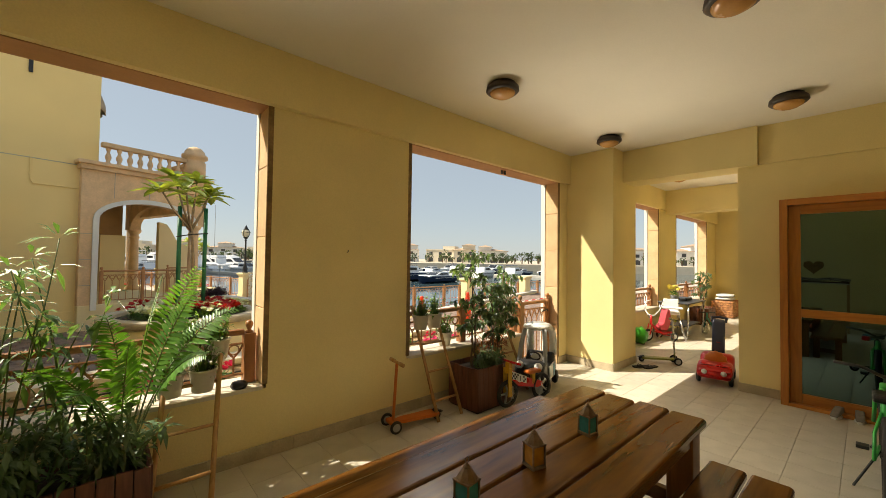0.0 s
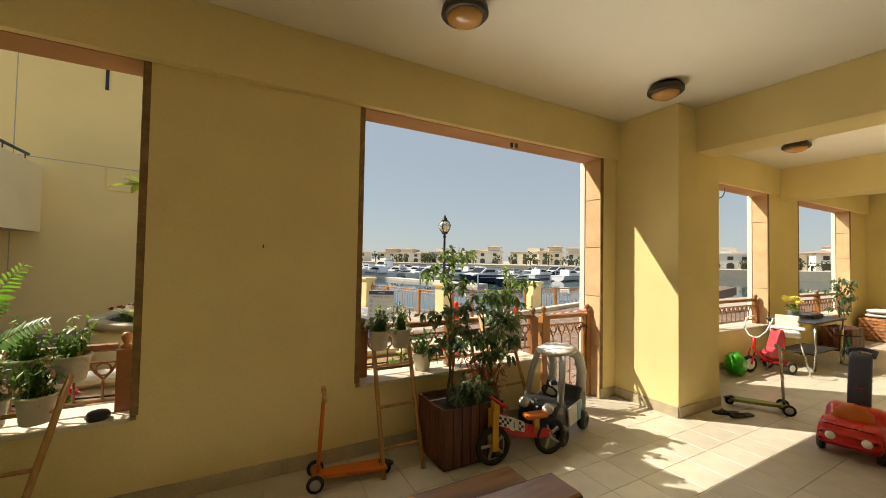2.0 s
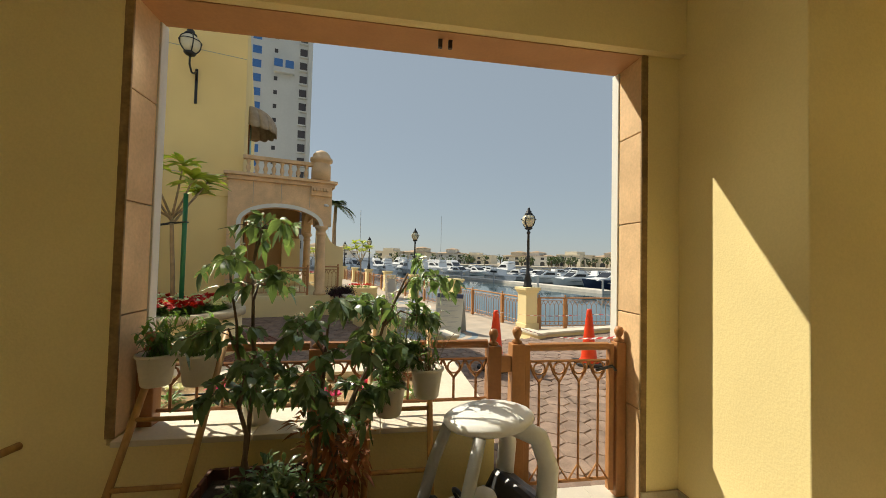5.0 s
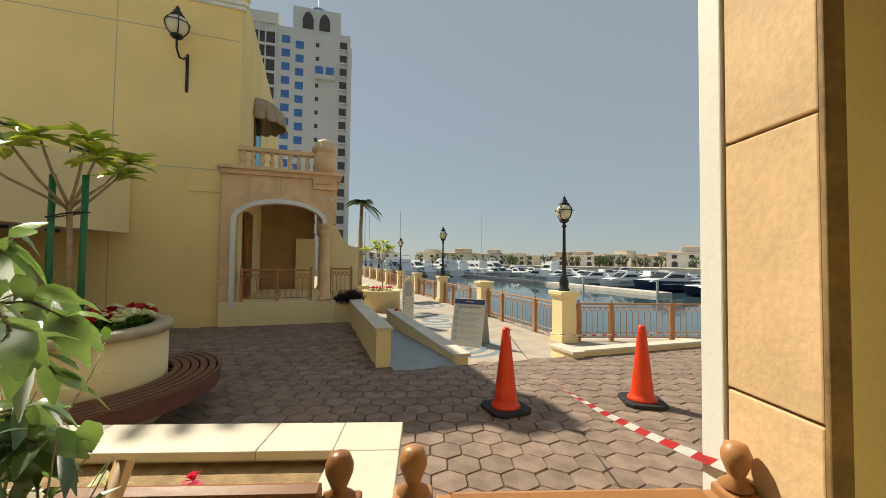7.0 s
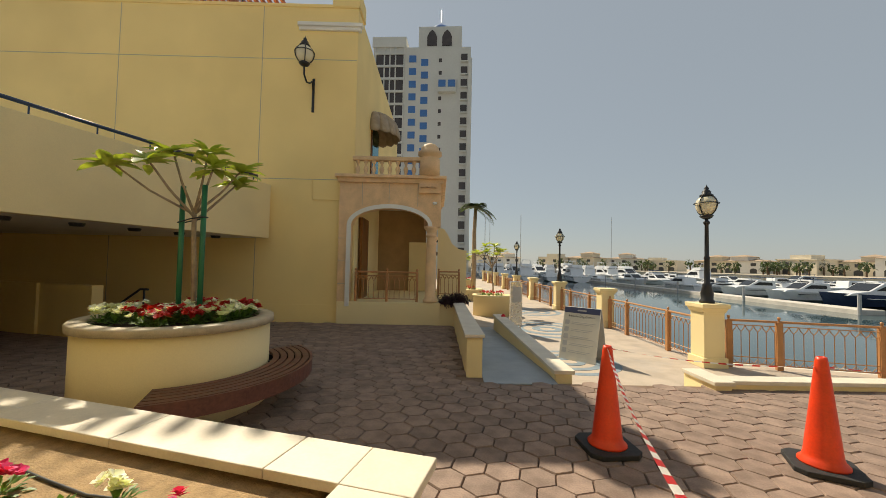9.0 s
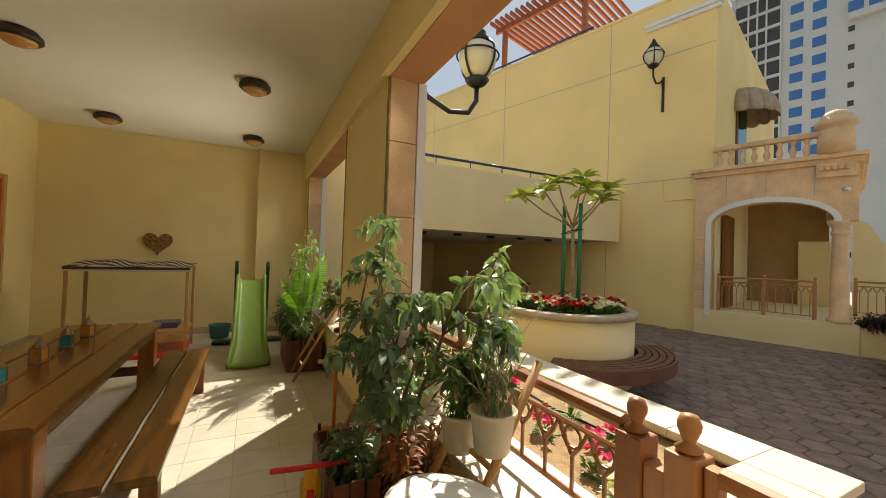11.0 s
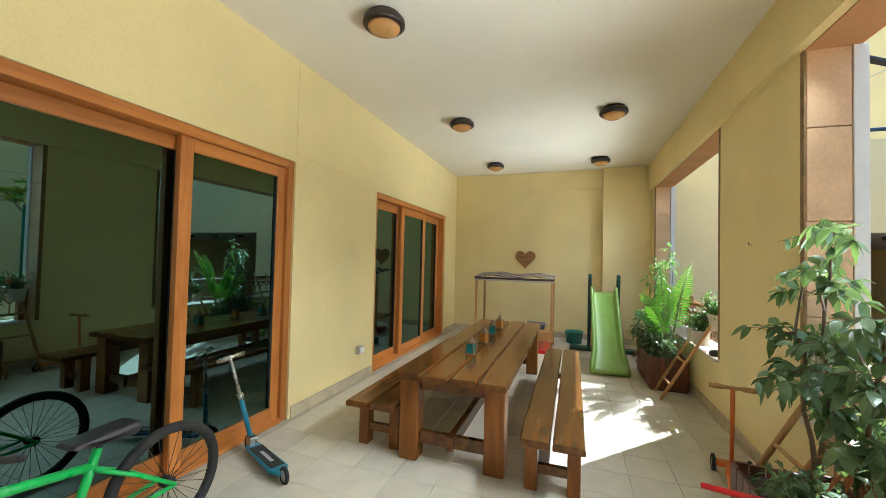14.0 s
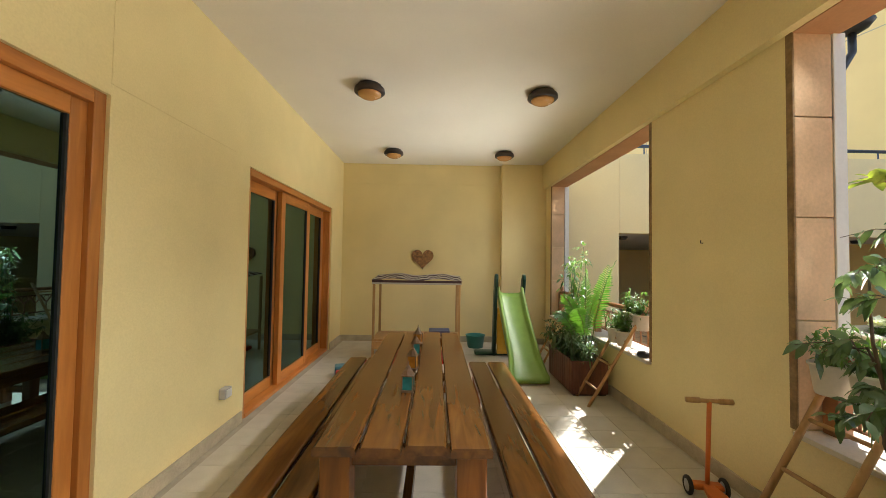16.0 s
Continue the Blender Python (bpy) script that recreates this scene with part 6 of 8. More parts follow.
part("steering_wheel", pipe([(0.1 + 0.03 * math.cos(a), 0.075 * math.sin(a), 0.43 + 0.06 * math.cos(a)) for a in [2 * math.pi * i / 14 for i in range(14)]], 0.011, 6, None, True), M_BLACKPL, cp, "", True)
part("seat", box(-0.24, -0.02, -0.14, 0.14, 0.26, 0.30, b=0.02), M_BLACKPL, cp)
part("ball", lathe([(0, 0.30), (0.06, 0.32), (0.085, 0.38), (0.06, 0.44), (0, 0.46)], 16, m=pose(-0.02, 0.0, 0)), M_WHITEPL, cp, "pale round cushion", True)
for x, rr in ((-0.24, 0.095), (0.25, 0.095)):
    for sy in (-1, 1):
        wheel(cp, x, sy * 0.20, rr, rr, 0.075, (M_BLACKPL, M_BLACKPL))
cp.scale = (0.93, 0.93, 0.90)

# balance bike with a start number
bb = thing("balance_bike", 3.42, 2.60, 0, 172, "red and orange wooden balance bike, number one", "balance bike")
wheel(bb, 0.26, 0, 0.145, 0.145, 0.042, (M_RUBBER, M_GREYPL), spokes=5)
wheel(bb, -0.26, 0, 0.145, 0.145, 0.042, (M_RUBBER, M_GREYPL), spokes=5)
part("fork", box(0.235, 0.285, -0.045, -0.028, 0.12, 0.42, b=0.004), M_YELLOWPL, bb, "orange wooden fork")
part("fork", box(0.235, 0.285, 0.028, 0.045, 0.12, 0.42, b=0.004), M_YELLOWPL, bb, "orange wooden fork")
part("head_block", box(0.22, 0.27, -0.03, 0.03, 0.36, 0.48, b=0.006), M_YELLOWPL, bb)
part("frame_board", prism([(-0.28, 0.16), (-0.20, 0.14), (0.10, 0.20), (0.22, 0.30), (0.22, 0.40), (0.05, 0.30), (-0.26, 0.20)], -0.016, 0.016, "xz", b=0.004), M_RED, bb, "red wooden frame board")
M_CHECK = material("checker_dark", (0.03, 0.03, 0.03), 0.5, var=0.1, scale=10, bump=0.02)
ck = bmesh.new()
for i in range(10):
    for j in range(3):
        if (i + j) % 2:
            u, v = 0.0 + 0.022 * i, 0.225 + 0.022 * j + 0.008 * i
            prism([(u, v), (u + 0.022, v + 0.008), (u + 0.022, v + 0.03), (u, v + 0.022)], -0.0185, 0.0185, "xz", ck)
bw = part("checker_panel", prism([(-0.01, 0.215), (0.22, 0.30), (0.22, 0.385), (-0.01, 0.29)], -0.0175, 0.0175, "xz"), M_WHITEPL, bb, "black and white checkered panel")
part("checks", ck, M_CHECK, bw)
part("number_disc", merge(lathe([(0, -0.021), (0.042, -0.021), (0.042, 0.021), (0, 0.021)], 24, m=pose(0.09, 0, 0.285, 90, 0, 0)), bmesh.new()), M_WHITEPL, bb, "white number disc")
def text_mesh(body_text, size, mat, name, parent, m, label="", extrude=0.001):
    cu = bpy.data.curves.new("text", "FONT")
    cu.body, cu.size, cu.extrude = body_text, size, extrude
    cu.align_x, cu.align_y = "CENTER", "CENTER"
    tmp = bpy.data.objects.new("text", cu)
    me = bpy.data.meshes.new_from_object(tmp)
    bpy.data.objects.remove(tmp)
    me.materials.clear()
    me.materials.append(mat)
    ob = new(name, me)
    ob.parent = parent
    ob.matrix_basis = m
    return tagged(ob, label)
text_mesh("1", 0.075, M_CHECK, "number", bb, pose(0.09, 0.023, 0.285, 90, 0, 180), "black number one")
text_mesh("1", 0.075, M_CHECK, "number", bb, pose(0.09, -0.023, 0.285, 90, 0, 0), "black number one")
part("saddle", box(-0.22, -0.02, -0.05, 0.05, 0.31, 0.35, b=0.018), M_ORANGE, bb, "orange saddle")
part("saddle_post", box(-0.15, -0.10, -0.016, 0.016, 0.19, 0.31), M_YELLOWPL, bb)
part("handlebar", pipe([(0.24, -0.17, 0.49), (0.245, 0, 0.485), (0.24, 0.17, 0.49)], 0.013, 8), M_RED, bb, "red handlebar", True)

# small scooters
def kick_scooter(name, x, y, rz, label, deck_mat, bar_mat, stem_mat, hgt=0.66, wide=0.055, grip=None):
    s = thing(name, x, y, 0, rz, label, "scooter")
    part("deck", prism([(-0.27, -wide), (-0.22, -wide - 0.012), (0.08, -wide), (0.20, -0.03), (0.20, 0.03), (0.08, wide), (-0.22, wide + 0.012), (-0.27, wide)], 0.055, 0.085, "xy", b=0.006), deck_mat, s)
    part("front_truck", box(0.17, 0.24, -0.09, 0.09, 0.05, 0.085, b=0.012), deck_mat, s)
    part("stem", pipe([(0.20, 0, 0.07), (0.17, 0, hgt)], 0.014, 10), stem_mat, s, "", True)
    part("handlebar", pipe([(0.17, -0.12, hgt), (0.17, 0.12, hgt)], 0.013, 8), bar_mat, s, "", True)
    for sg in (-1, 1):
        part("grip", pipe([(0.17, sg * 0.055, hgt), (0.17, sg * 0.135, hgt)], 0.018, 8), grip or M_BAMBOO, s, "", True)
        wheel(s, 0.215, sg * 0.105, 0.058, 0.058, 0.026, (M_RUBBER, M_GREYPL))
    wheel(s, -0.27, 0, 0.042, 0.042, 0.03, (M_RUBBER, M_GREYPL))
    part("brake", prism([(-0.33, 0.075), (-0.25, 0.105), (-0.22, 0.09), (-0.24, 0.086), (-0.31, 0.06)], -0.025, 0.025, "xz", b=0.004), M_BLACKPL, s)
kick_scooter("kick_scooter", 2.13, 2.95, 170, "orange red kick scooter leaning by the wall", M_ORANGE, M_BAMBOO, M_ORANGE, 0.61)
kick_scooter("kick_scooter", 6.44, 2.23, -56, "olive green kick scooter with steel stem", M_OLIVE, M_OLIVE, M_STEEL, 0.68, grip=M_OLIVE)

# blue folding scooter leaning at the sliding door
bs = thing("folding_scooter", 2.90, -0.33, 0, 66, "blue folding scooter with a chrome handle", "scooter")
part("deck", prism([(0.06, -0.05), (0.50, -0.062), (0.56, -0.03), (0.56, 0.03), (0.50, 0.062), (0.06, 0.05)], 0.05, 0.075, "xy", b=0.008), M_BLUEPL, bs)
part("grip_tape", box(0.12, 0.48, -0.045, 0.045, 0.0755, 0.078), M_RUBBER, bs, "dark grip tape")
part("stem_lower", pipe([(0.03, 0, 0.10), (0.0, -0.075, 0.42)], 0.017, 10), M_BLUEPL, bs, "blue lower stem", True)
part("stem_upper", pipe([(0.0, -0.075, 0.42), (-0.02, -0.145, 0.70)], 0.012, 10), M_STEEL, bs, "chrome upper stem", True)
part("clamp", pipe([(0.002, -0.070, 0.40), (-0.002, -0.080, 0.44)], 0.023, 10), M_STEEL, bs, "", True)
part("handle", pipe([(-0.02, -0.235, 0.69), (-0.02, -0.055, 0.73)], 0.017, 10), M_STEEL, bs, "chrome T handle", True)
part("hinge", box(0.0, 0.09, -0.03, 0.03, 0.06, 0.13, b=0.008), M_STEEL, bs)
wheel(bs, -0.01, 0, 0.06, 0.06, 0.026, (M_RUBBER, M_GREYPL))
wheel(bs, 0.58, 0, 0.055, 0.055, 0.026, (M_RUBBER, M_GREYPL))
part("deck_mark", box(0.22, 0.40, -0.012, 0.012, 0.0782, 0.0788), M_GREYPL, bs, "pale lettering bar")

# green bicycle by the sliding door
bk = thing("bicycle", 4.20, -0.02, 0, 0, "green childrens bicycle with black tyres and saddle", "bicycle")
M_BIKE = material("bright_green_bike_paint", (0.05, 0.50, 0.10), 0.3, var=0.06, scale=8, bump=0.02)
wheel(bk, -0.47, 0, 0.29, 0.29, 0.052, (M_RUBBER, M_BLACKPL), spokes=28)
wheel(bk, 0.47, 0, 0.29, 0.29, 0.052, (M_RUBBER, M_BLACKPL), spokes=28)
part("top_tube", pipe([(-0.14, 0, 0.53), (0.30, 0, 0.60)], 0.019, 10), M_BIKE, bk, "", True)
part("down_tube", pipe([(-0.06, 0, 0.26), (0.31, 0, 0.54)], 0.022, 10), M_BIKE, bk, "", True)
part("seat_tube", pipe([(-0.06, 0, 0.26), (-0.16, 0, 0.60)], 0.018, 10), M_BIKE, bk, "", True)
for sy in (-1, 1):
    part("seat_stay", pipe([(-0.14, sy * 0.02, 0.52), (-0.30, sy * 0.055, 0.42), (-0.47, sy * 0.06, 0.29)], 0.010, 8), M_BIKE, bk, "", True)
    part("chain_stay", pipe([(-0.06, sy * 0.03, 0.26), (-0.47, sy * 0.06, 0.29)], 0.010, 8), M_BIKE, bk, "", True)
    part("fork_blade", pipe([(0.33, sy * 0.045, 0.56), (0.40, sy * 0.05, 0.42), (0.47, sy * 0.055, 0.29)], 0.013, 8), M_BIKE, bk, "", True)
    part("crank", pipe([(-0.06, sy * 0.06, 0.26), (-0.06 + sy * 0.11, sy * 0.07, 0.20)], 0.010, 6), M_STEEL, bk)
    part("pedal", box(-0.10 + sy * 0.11, -0.02 + sy * 0.11, sy * 0.08, sy * 0.15, 0.185, 0.21, b=0.004), M_BLACKPL, bk)
part("head_tube", pipe([(0.29, 0, 0.64), (0.335, 0, 0.54)], 0.024, 10), M_BIKE, bk, "", True)
part("handlebar", pipe([(0.20, -0.27, 0.78), (0.25, -0.12, 0.76), (0.27, 0, 0.70), (0.25, 0.12, 0.76), (0.20, 0.27, 0.78)], 0.013, 8), M_BLACKPL, bk, "", True)
part("saddle", prism([(-0.31, 0.64), (-0.30, 0.68), (-0.2, 0.675), (-0.05, 0.665), (-0.03, 0.65), (-0.1, 0.63), (-0.28, 0.615)], -0.065, 0.065, "xz", b=0.022), M_BLACKPL, bk, "black padded saddle")
part("seat_post", pipe([(-0.15, 0, 0.57), (-0.175, 0, 0.63)], 0.013, 8), M_BLACKPL, bk)
part("chain_ring", lathe([(0, -0.004), (0.075, -0.004), (0.075, 0.004), (0, 0.004)], 24, m=pose(-0.06, -0.045, 0.26, 90, 0, 0)), M_BLACKPL, bk)
part("kickstand", pipe([(-0.2, 0.03, 0.27), (-0.26, 0.16, 0.0)], 0.008, 6), M_BLACKPL, bk)

# red push car by the passage corner
pc = thing("push_car", 6.10, 1.43, 0, 188, "red plastic push car with a navy handle", "toy car")
part("body", prism([(-0.27, 0.09), (-0.29, 0.22), (-0.26, 0.29), (-0.10, 0.30), (-0.02, 0.22), (0.10, 0.255), (0.20, 0.24), (0.27, 0.20), (0.305, 0.14), (0.30, 0.08), (0.2, 0.06), (-0.2, 0.06)], -0.165, 0.165, "xz", b=0.045), M_RED, pc, "", True)
dome = bmesh.new()
bmesh.ops.create_uvsphere(dome, u_segments=24, v_segments=12, radius=1)
for v in dome.verts:
    rib = 1 + 0.05 * math.cos(12 * math.atan2(v.co.z, v.co.y))
    v.co = (0.06 + v.co.x * 0.07, v.co.y * 0.115 * rib, 0.235 + max(v.co.z, -0.2) * 0.125 * rib)
part("cover", dome, M_ORANGE, pc, "orange ribbed dome cover", True)
part("push_handle", prism([(-0.28, 0.20), (-0.20, 0.22), (-0.27, 0.48), (-0.34, 0.66), (-0.40, 0.70), (-0.42, 0.64), (-0.36, 0.45)], -0.065, 0.065, "xz", b=0.02), M_NAVY, pc, "tall navy push handle", True)
part("grip", pipe([(-0.40, -0.065, 0.66), (-0.44, -0.08, 0.70), (-0.46, 0, 0.715), (-0.44, 0.08, 0.70), (-0.40, 0.065, 0.66)], 0.018, 8), M_NAVY, pc, "", True)
pc.scale = (1.15, 1.15, 1.1)
part("handle_mark", box(-0.262, -0.252, -0.022, 0.022, 0.40, 0.42), M_RED, pc, "small red mark")
for sy in (-1, 1):
    part("headlight", lathe([(0, 0), (0.03, 0), (0.028, 0.012), (0, 0.018)], 14, m=pose(0.285, sy * 0.09, 0.15, 0, 80, 0)), M_WHITEPL, pc, "white headlight", True)
    for x in (-0.18, 0.19):
        wheel(pc, x, sy * 0.15, 0.07, 0.07, 0.045, (M_BLACKPL, M_BLACKPL))

# red tricycle
tk = thing("tricycle", 8.30, 2.88, 0, 158, "red tricycle with a tall seat and push bar", "tricycle")
wheel(tk, 0.28, 0, 0.12, 0.12, 0.05, (M_RUBBER, M_WHITEPL))
for sy in (-1, 1):
    wheel(tk, -0.22, sy * 0.17, 0.09, 0.09, 0.05, (M_RUBBER, M_WHITEPL))
    part("fork", pipe([(0.28, sy * 0.04, 0.12), (0.22, sy * 0.04, 0.34)], 0.012, 6), M_RED, tk)
part("frame", pipe([(0.2, 0, 0.51), (0.2, 0, 0.34), (0.05, 0, 0.2), (-0.22, 0, 0.13)], 0.022, 8), M_RED, tk, "", True)
part("axle", pipe([(-0.22, -0.17, 0.09), (-0.22, 0.17, 0.09)], 0.012, 6), M_RED, tk)
part("deck", box(-0.3, 0.0, -0.11, 0.11, 0.14, 0.17, b=0.015), M_RED, tk)
part("seat_back", prism([(-0.16, 0.20), (0.02, 0.22), (0.05, 0.28), (-0.06, 0.34), (-0.12, 0.52), (-0.16, 0.62), (-0.22, 0.62), (-0.25, 0.50), (-0.24, 0.32)], -0.075, 0.075, "xz", b=0.02), material("red_seat_shell", (0.50, 0.05, 0.07), 0.4, var=0.1, scale=6, bump=0.03), tk, "dusty red seat shell")
part("handlebar", pipe([(0.04, -0.14, 0.80), (0.12, -0.20, 0.76), (0.18, -0.17, 0.62), (0.2, -0.08, 0.52), (0.2, 0, 0.50), (0.20, 0.08, 0.52), (0.18, 0.17, 0.62), (0.12, 0.20, 0.76), (0.04, 0.14, 0.80)], 0.011, 8), M_WHITEPL, tk, "white looped handlebar", True)
part("side_bar", pipe([(0.10, -0.10, 0.42), (-0.10, -0.36, 0.46)], 0.011, 8), M_STEEL, tk, "steel push bar", True)
# white high chair
hc = thing("high_chair", 8.72, 2.78, 0, 200, "white plastic high chair with steel legs", "high chair")
for sx in (-1, 1):
    for sy in (-1, 1):
        part("leg", pipe([(sx * 0.27, sy * 0.24, 0), (sx * 0.10, sy * 0.12, 0.52)], 0.012, 8), M_STEEL, hc, "", True)
part("seat", box(-0.15, 0.15, -0.15, 0.15, 0.50, 0.56, b=0.02), M_WHITEPL, hc)
part("backrest", prism([(-0.15, 0.55), (-0.10, 0.55), (-0.14, 0.80), (-0.20, 0.80)], -0.14, 0.14, "xz", b=0.015), M_WHITEPL, hc)
part("tray", box(0.05, 0.27, -0.19, 0.19, 0.63, 0.66, b=0.012), M_WHITEPL, hc)
# green bag
bg = thing("green_bag", 7.66, 3.0, 0, 30, "shiny green plastic bag slumped by the wall", "bag")
b_ = bmesh.new()
bmesh.ops.create_icosphere(b_, subdivisions=3, radius=1)
for v in b_.verts:
    n_ = noise.noise(v.co * 2.2) * 0.25
    v.co = Vector((v.co.x * 0.22 * (1 + n_), v.co.y * 0.13 * (1 + n_), max(0.0, 0.14 + v.co.z * 0.17 * (1 + n_) + 0.1 * max(0, -v.co.x))))
part("sack", b_, material("green_sack_plastic", (0.03, 0.36, 0.02), 0.35, var=0.2, scale=10, bump=0.15), bg, "", True)
part("print", box(-0.06, 0.08, -0.142, -0.138, 0.14, 0.17), M_WHITEPL, bg, "faded pale print")
# dark folding table with plant, balance bike
ft = thing("folding_table", 9.50, 2.80, 0, 0, "dark grey outdoor table with metal legs", "table")
part("tabletop", box(-0.62, 0.62, -0.30, 0.30, 0.70, 0.73, b=0.008), M_BLACKPL, ft)
for sx in (-1, 1):
    for sy in (-1, 1):
        part("leg", pipe([(sx * 0.52, sy * 0.25, 0), (sx * 0.56, sy * 0.27, 0.70)], 0.016, 8), M_STEEL, ft, "", True)
part("shelf", box(-0.5, 0.5, -0.22, 0.22, 0.22, 0.24, b=0.005), M_BLACKPL, ft)
tp = thing("table_pot", 9.15, 2.85, 0.73, 0, "grey pot with small yellow flowers on the table", "pot")
part("pot", lathe([(0, 0), (0.065, 0), (0.08, 0.12), (0.085, 0.13), (0.07, 0.13), (0, 0.11)], 20), M_GREYPL, tp, "", True)
flower_clump(9.15, 2.85, 0.85, 301, M_FL_YEL, "bushy plant with pale yellow blooms", 0.15, 12)
tray = tagged(part("black_tray", box(9.45, 9.85, 2.70, 2.98, 0.731, 0.79, b=0.01), M_BLACKPL), "black tray lying on the table", "tray")
t2 = thing("teal_bike", 9.75, 2.32, 0, 40, "teal childrens balance bike with white tyres", "balance bike")
wheel(t2, 0.24, 0, 0.14, 0.14, 0.036, (M_WHITEPL, M_WHITEPL), spokes=6)
wheel(t2, -0.24, 0, 0.14, 0.14, 0.036, (M_WHITEPL, M_WHITEPL), spokes=6)
part("frame", pipe([(-0.24, 0, 0.14), (-0.05, 0, 0.22), (0.17, 0, 0.36), (0.18, 0, 0.46)], 0.022, 8), M_TEAL, t2, "", True)
part("fork", pipe([(0.18, 0, 0.42), (0.24, 0.03, 0.14)], 0.014, 8), M_TEAL, t2)
part("saddle", box(-0.2, -0.03, -0.05, 0.05, 0.30, 0.34, b=0.015), M_ORANGE, t2)
part("seat_post", pipe([(-0.1, 0, 0.2), (-0.11, 0, 0.31)], 0.012, 6), M_TEAL, t2)
part("handlebar", pipe([(0.17, -0.16, 0.48), (0.18, 0, 0.47), (0.17, 0.16, 0.48)], 0.012, 8), M_BLACKPL, t2, "", True)
# planter and plant at the passage end, basket with pillows
slat_planter(11.2, 11.85, 2.72, 3.12, 0.42, "dark brown slatted planter in the passage")
fig_tree(11.5, 2.92, 0.37, 71, ((11.4, 2.92, 11.3, 2.9, 1.1), (11.55, 2.92, 11.62, 2.95, 1.2)),
         ((11.3, 2.9, 1.15, 0.16), (11.62, 2.95, 1.25, 0.16), (11.45, 2.85, 0.95, 0.18), (11.7, 2.9, 0.9, 0.16), (11.3, 2.95, 0.75, 0.15)),
         "bushy indoor fig in the passage planter", 0.075, 49)
bk2 = thing("wicker_basket", 13.6, 2.86, 0, 0, "brown woven wicker chest by the end wall", "basket")
M_WICKER = material("woven_wicker", (0.42, 0.19, 0.07), 0.7, var=0.4, scale=18, fine=60, bump=0.9, tint=(0.2, 0.08, 0.03))
part("chest", box(-0.40, 0.40, -0.26, 0.26, 0.0, 0.48, b=0.03), M_WICKER, bk2)
for i in range(7):
    part("weave_band", box(-0.408, 0.408, -0.268, 0.268, 0.04 + 0.065 * i, 0.065 + 0.065 * i, b=0.006), M_WICKER, bk2)
for i, z in enumerate((0.48, 0.57)):
    pl = thing("pillow", 13.6, 2.86, z, 5 * i, "pale blue grey pillow stacked on the chest", "pillow", "pillows on the chest")
    b_ = bmesh.new()
    bmesh.ops.create_uvsphere(b_, u_segments=20, v_segments=12, radius=1)
    for v in b_.verts:
        v.co = (math.copysign(abs(v.co.x) ** 0.6, v.co.x) * 0.34, math.copysign(abs(v.co.y) ** 0.6, v.co.y) * 0.22, 0.05 + v.co.z * 0.05)
    part("cushion", b_, material("pale_linen", (0.55, 0.58, 0.58), 0.9, var=0.1, scale=10, fine=150, bump=0.2), pl, "", True)
# footwear
def flip_flop(x, y, rz):
    f = thing("flip_flop", x, y, 0, rz, "dark rubber flip-flop lying on the tiles", "sandal", "pair of flip-flops")
    part("sole", prism([(-0.13, -0.032), (-0.10, -0.042), (0.05, -0.04), (0.12, -0.045), (0.14, -0.01), (0.13, 0.03), (0.05, 0.042), (-0.10, 0.038), (-0.13, 0.03)], 0.001, 0.02, "xy", b=0.005), M_RUBBER, f)
    part("strap", pipe([(-0.01, -0.04, 0.018), (0.03, -0.022, 0.045), (0.08, 0, 0.022), (0.03, 0.022, 0.045), (-0.01, 0.04, 0.018)], 0.006, 6), M_BLACKPL, f, "", True)
flip_flop(5.95, 2.33, 150)
flip_flop(6.02, 2.22, 165)
for k, (x, y) in enumerate(((5.60, 0.28), (5.62, 0.12))):
    sho = thing("shoe", x, y, 0, 170 + 12 * k, "grey cloth shoe lying on the tiles", "shoe", "pair of shoes")
    part("sole", prism([(-0.12, -0.035), (0.05, -0.042), (0.13, -0.02), (0.13, 0.02), (0.05, 0.042), (-0.12, 0.035)], 0.0, 0.022, "xy", b=0.006), M_WHITEPL, sho)
    part("upper", prism([(-0.12, 0.022), (0.13, 0.022), (0.12, 0.045), (0.04, 0.07), (-0.02, 0.09), (-0.11, 0.095)], -0.034, 0.034, "xz", b=0.014), material("grey_cloth", (0.22, 0.2, 0.18), 0.9, var=0.15, scale=20, bump=0.2), sho)

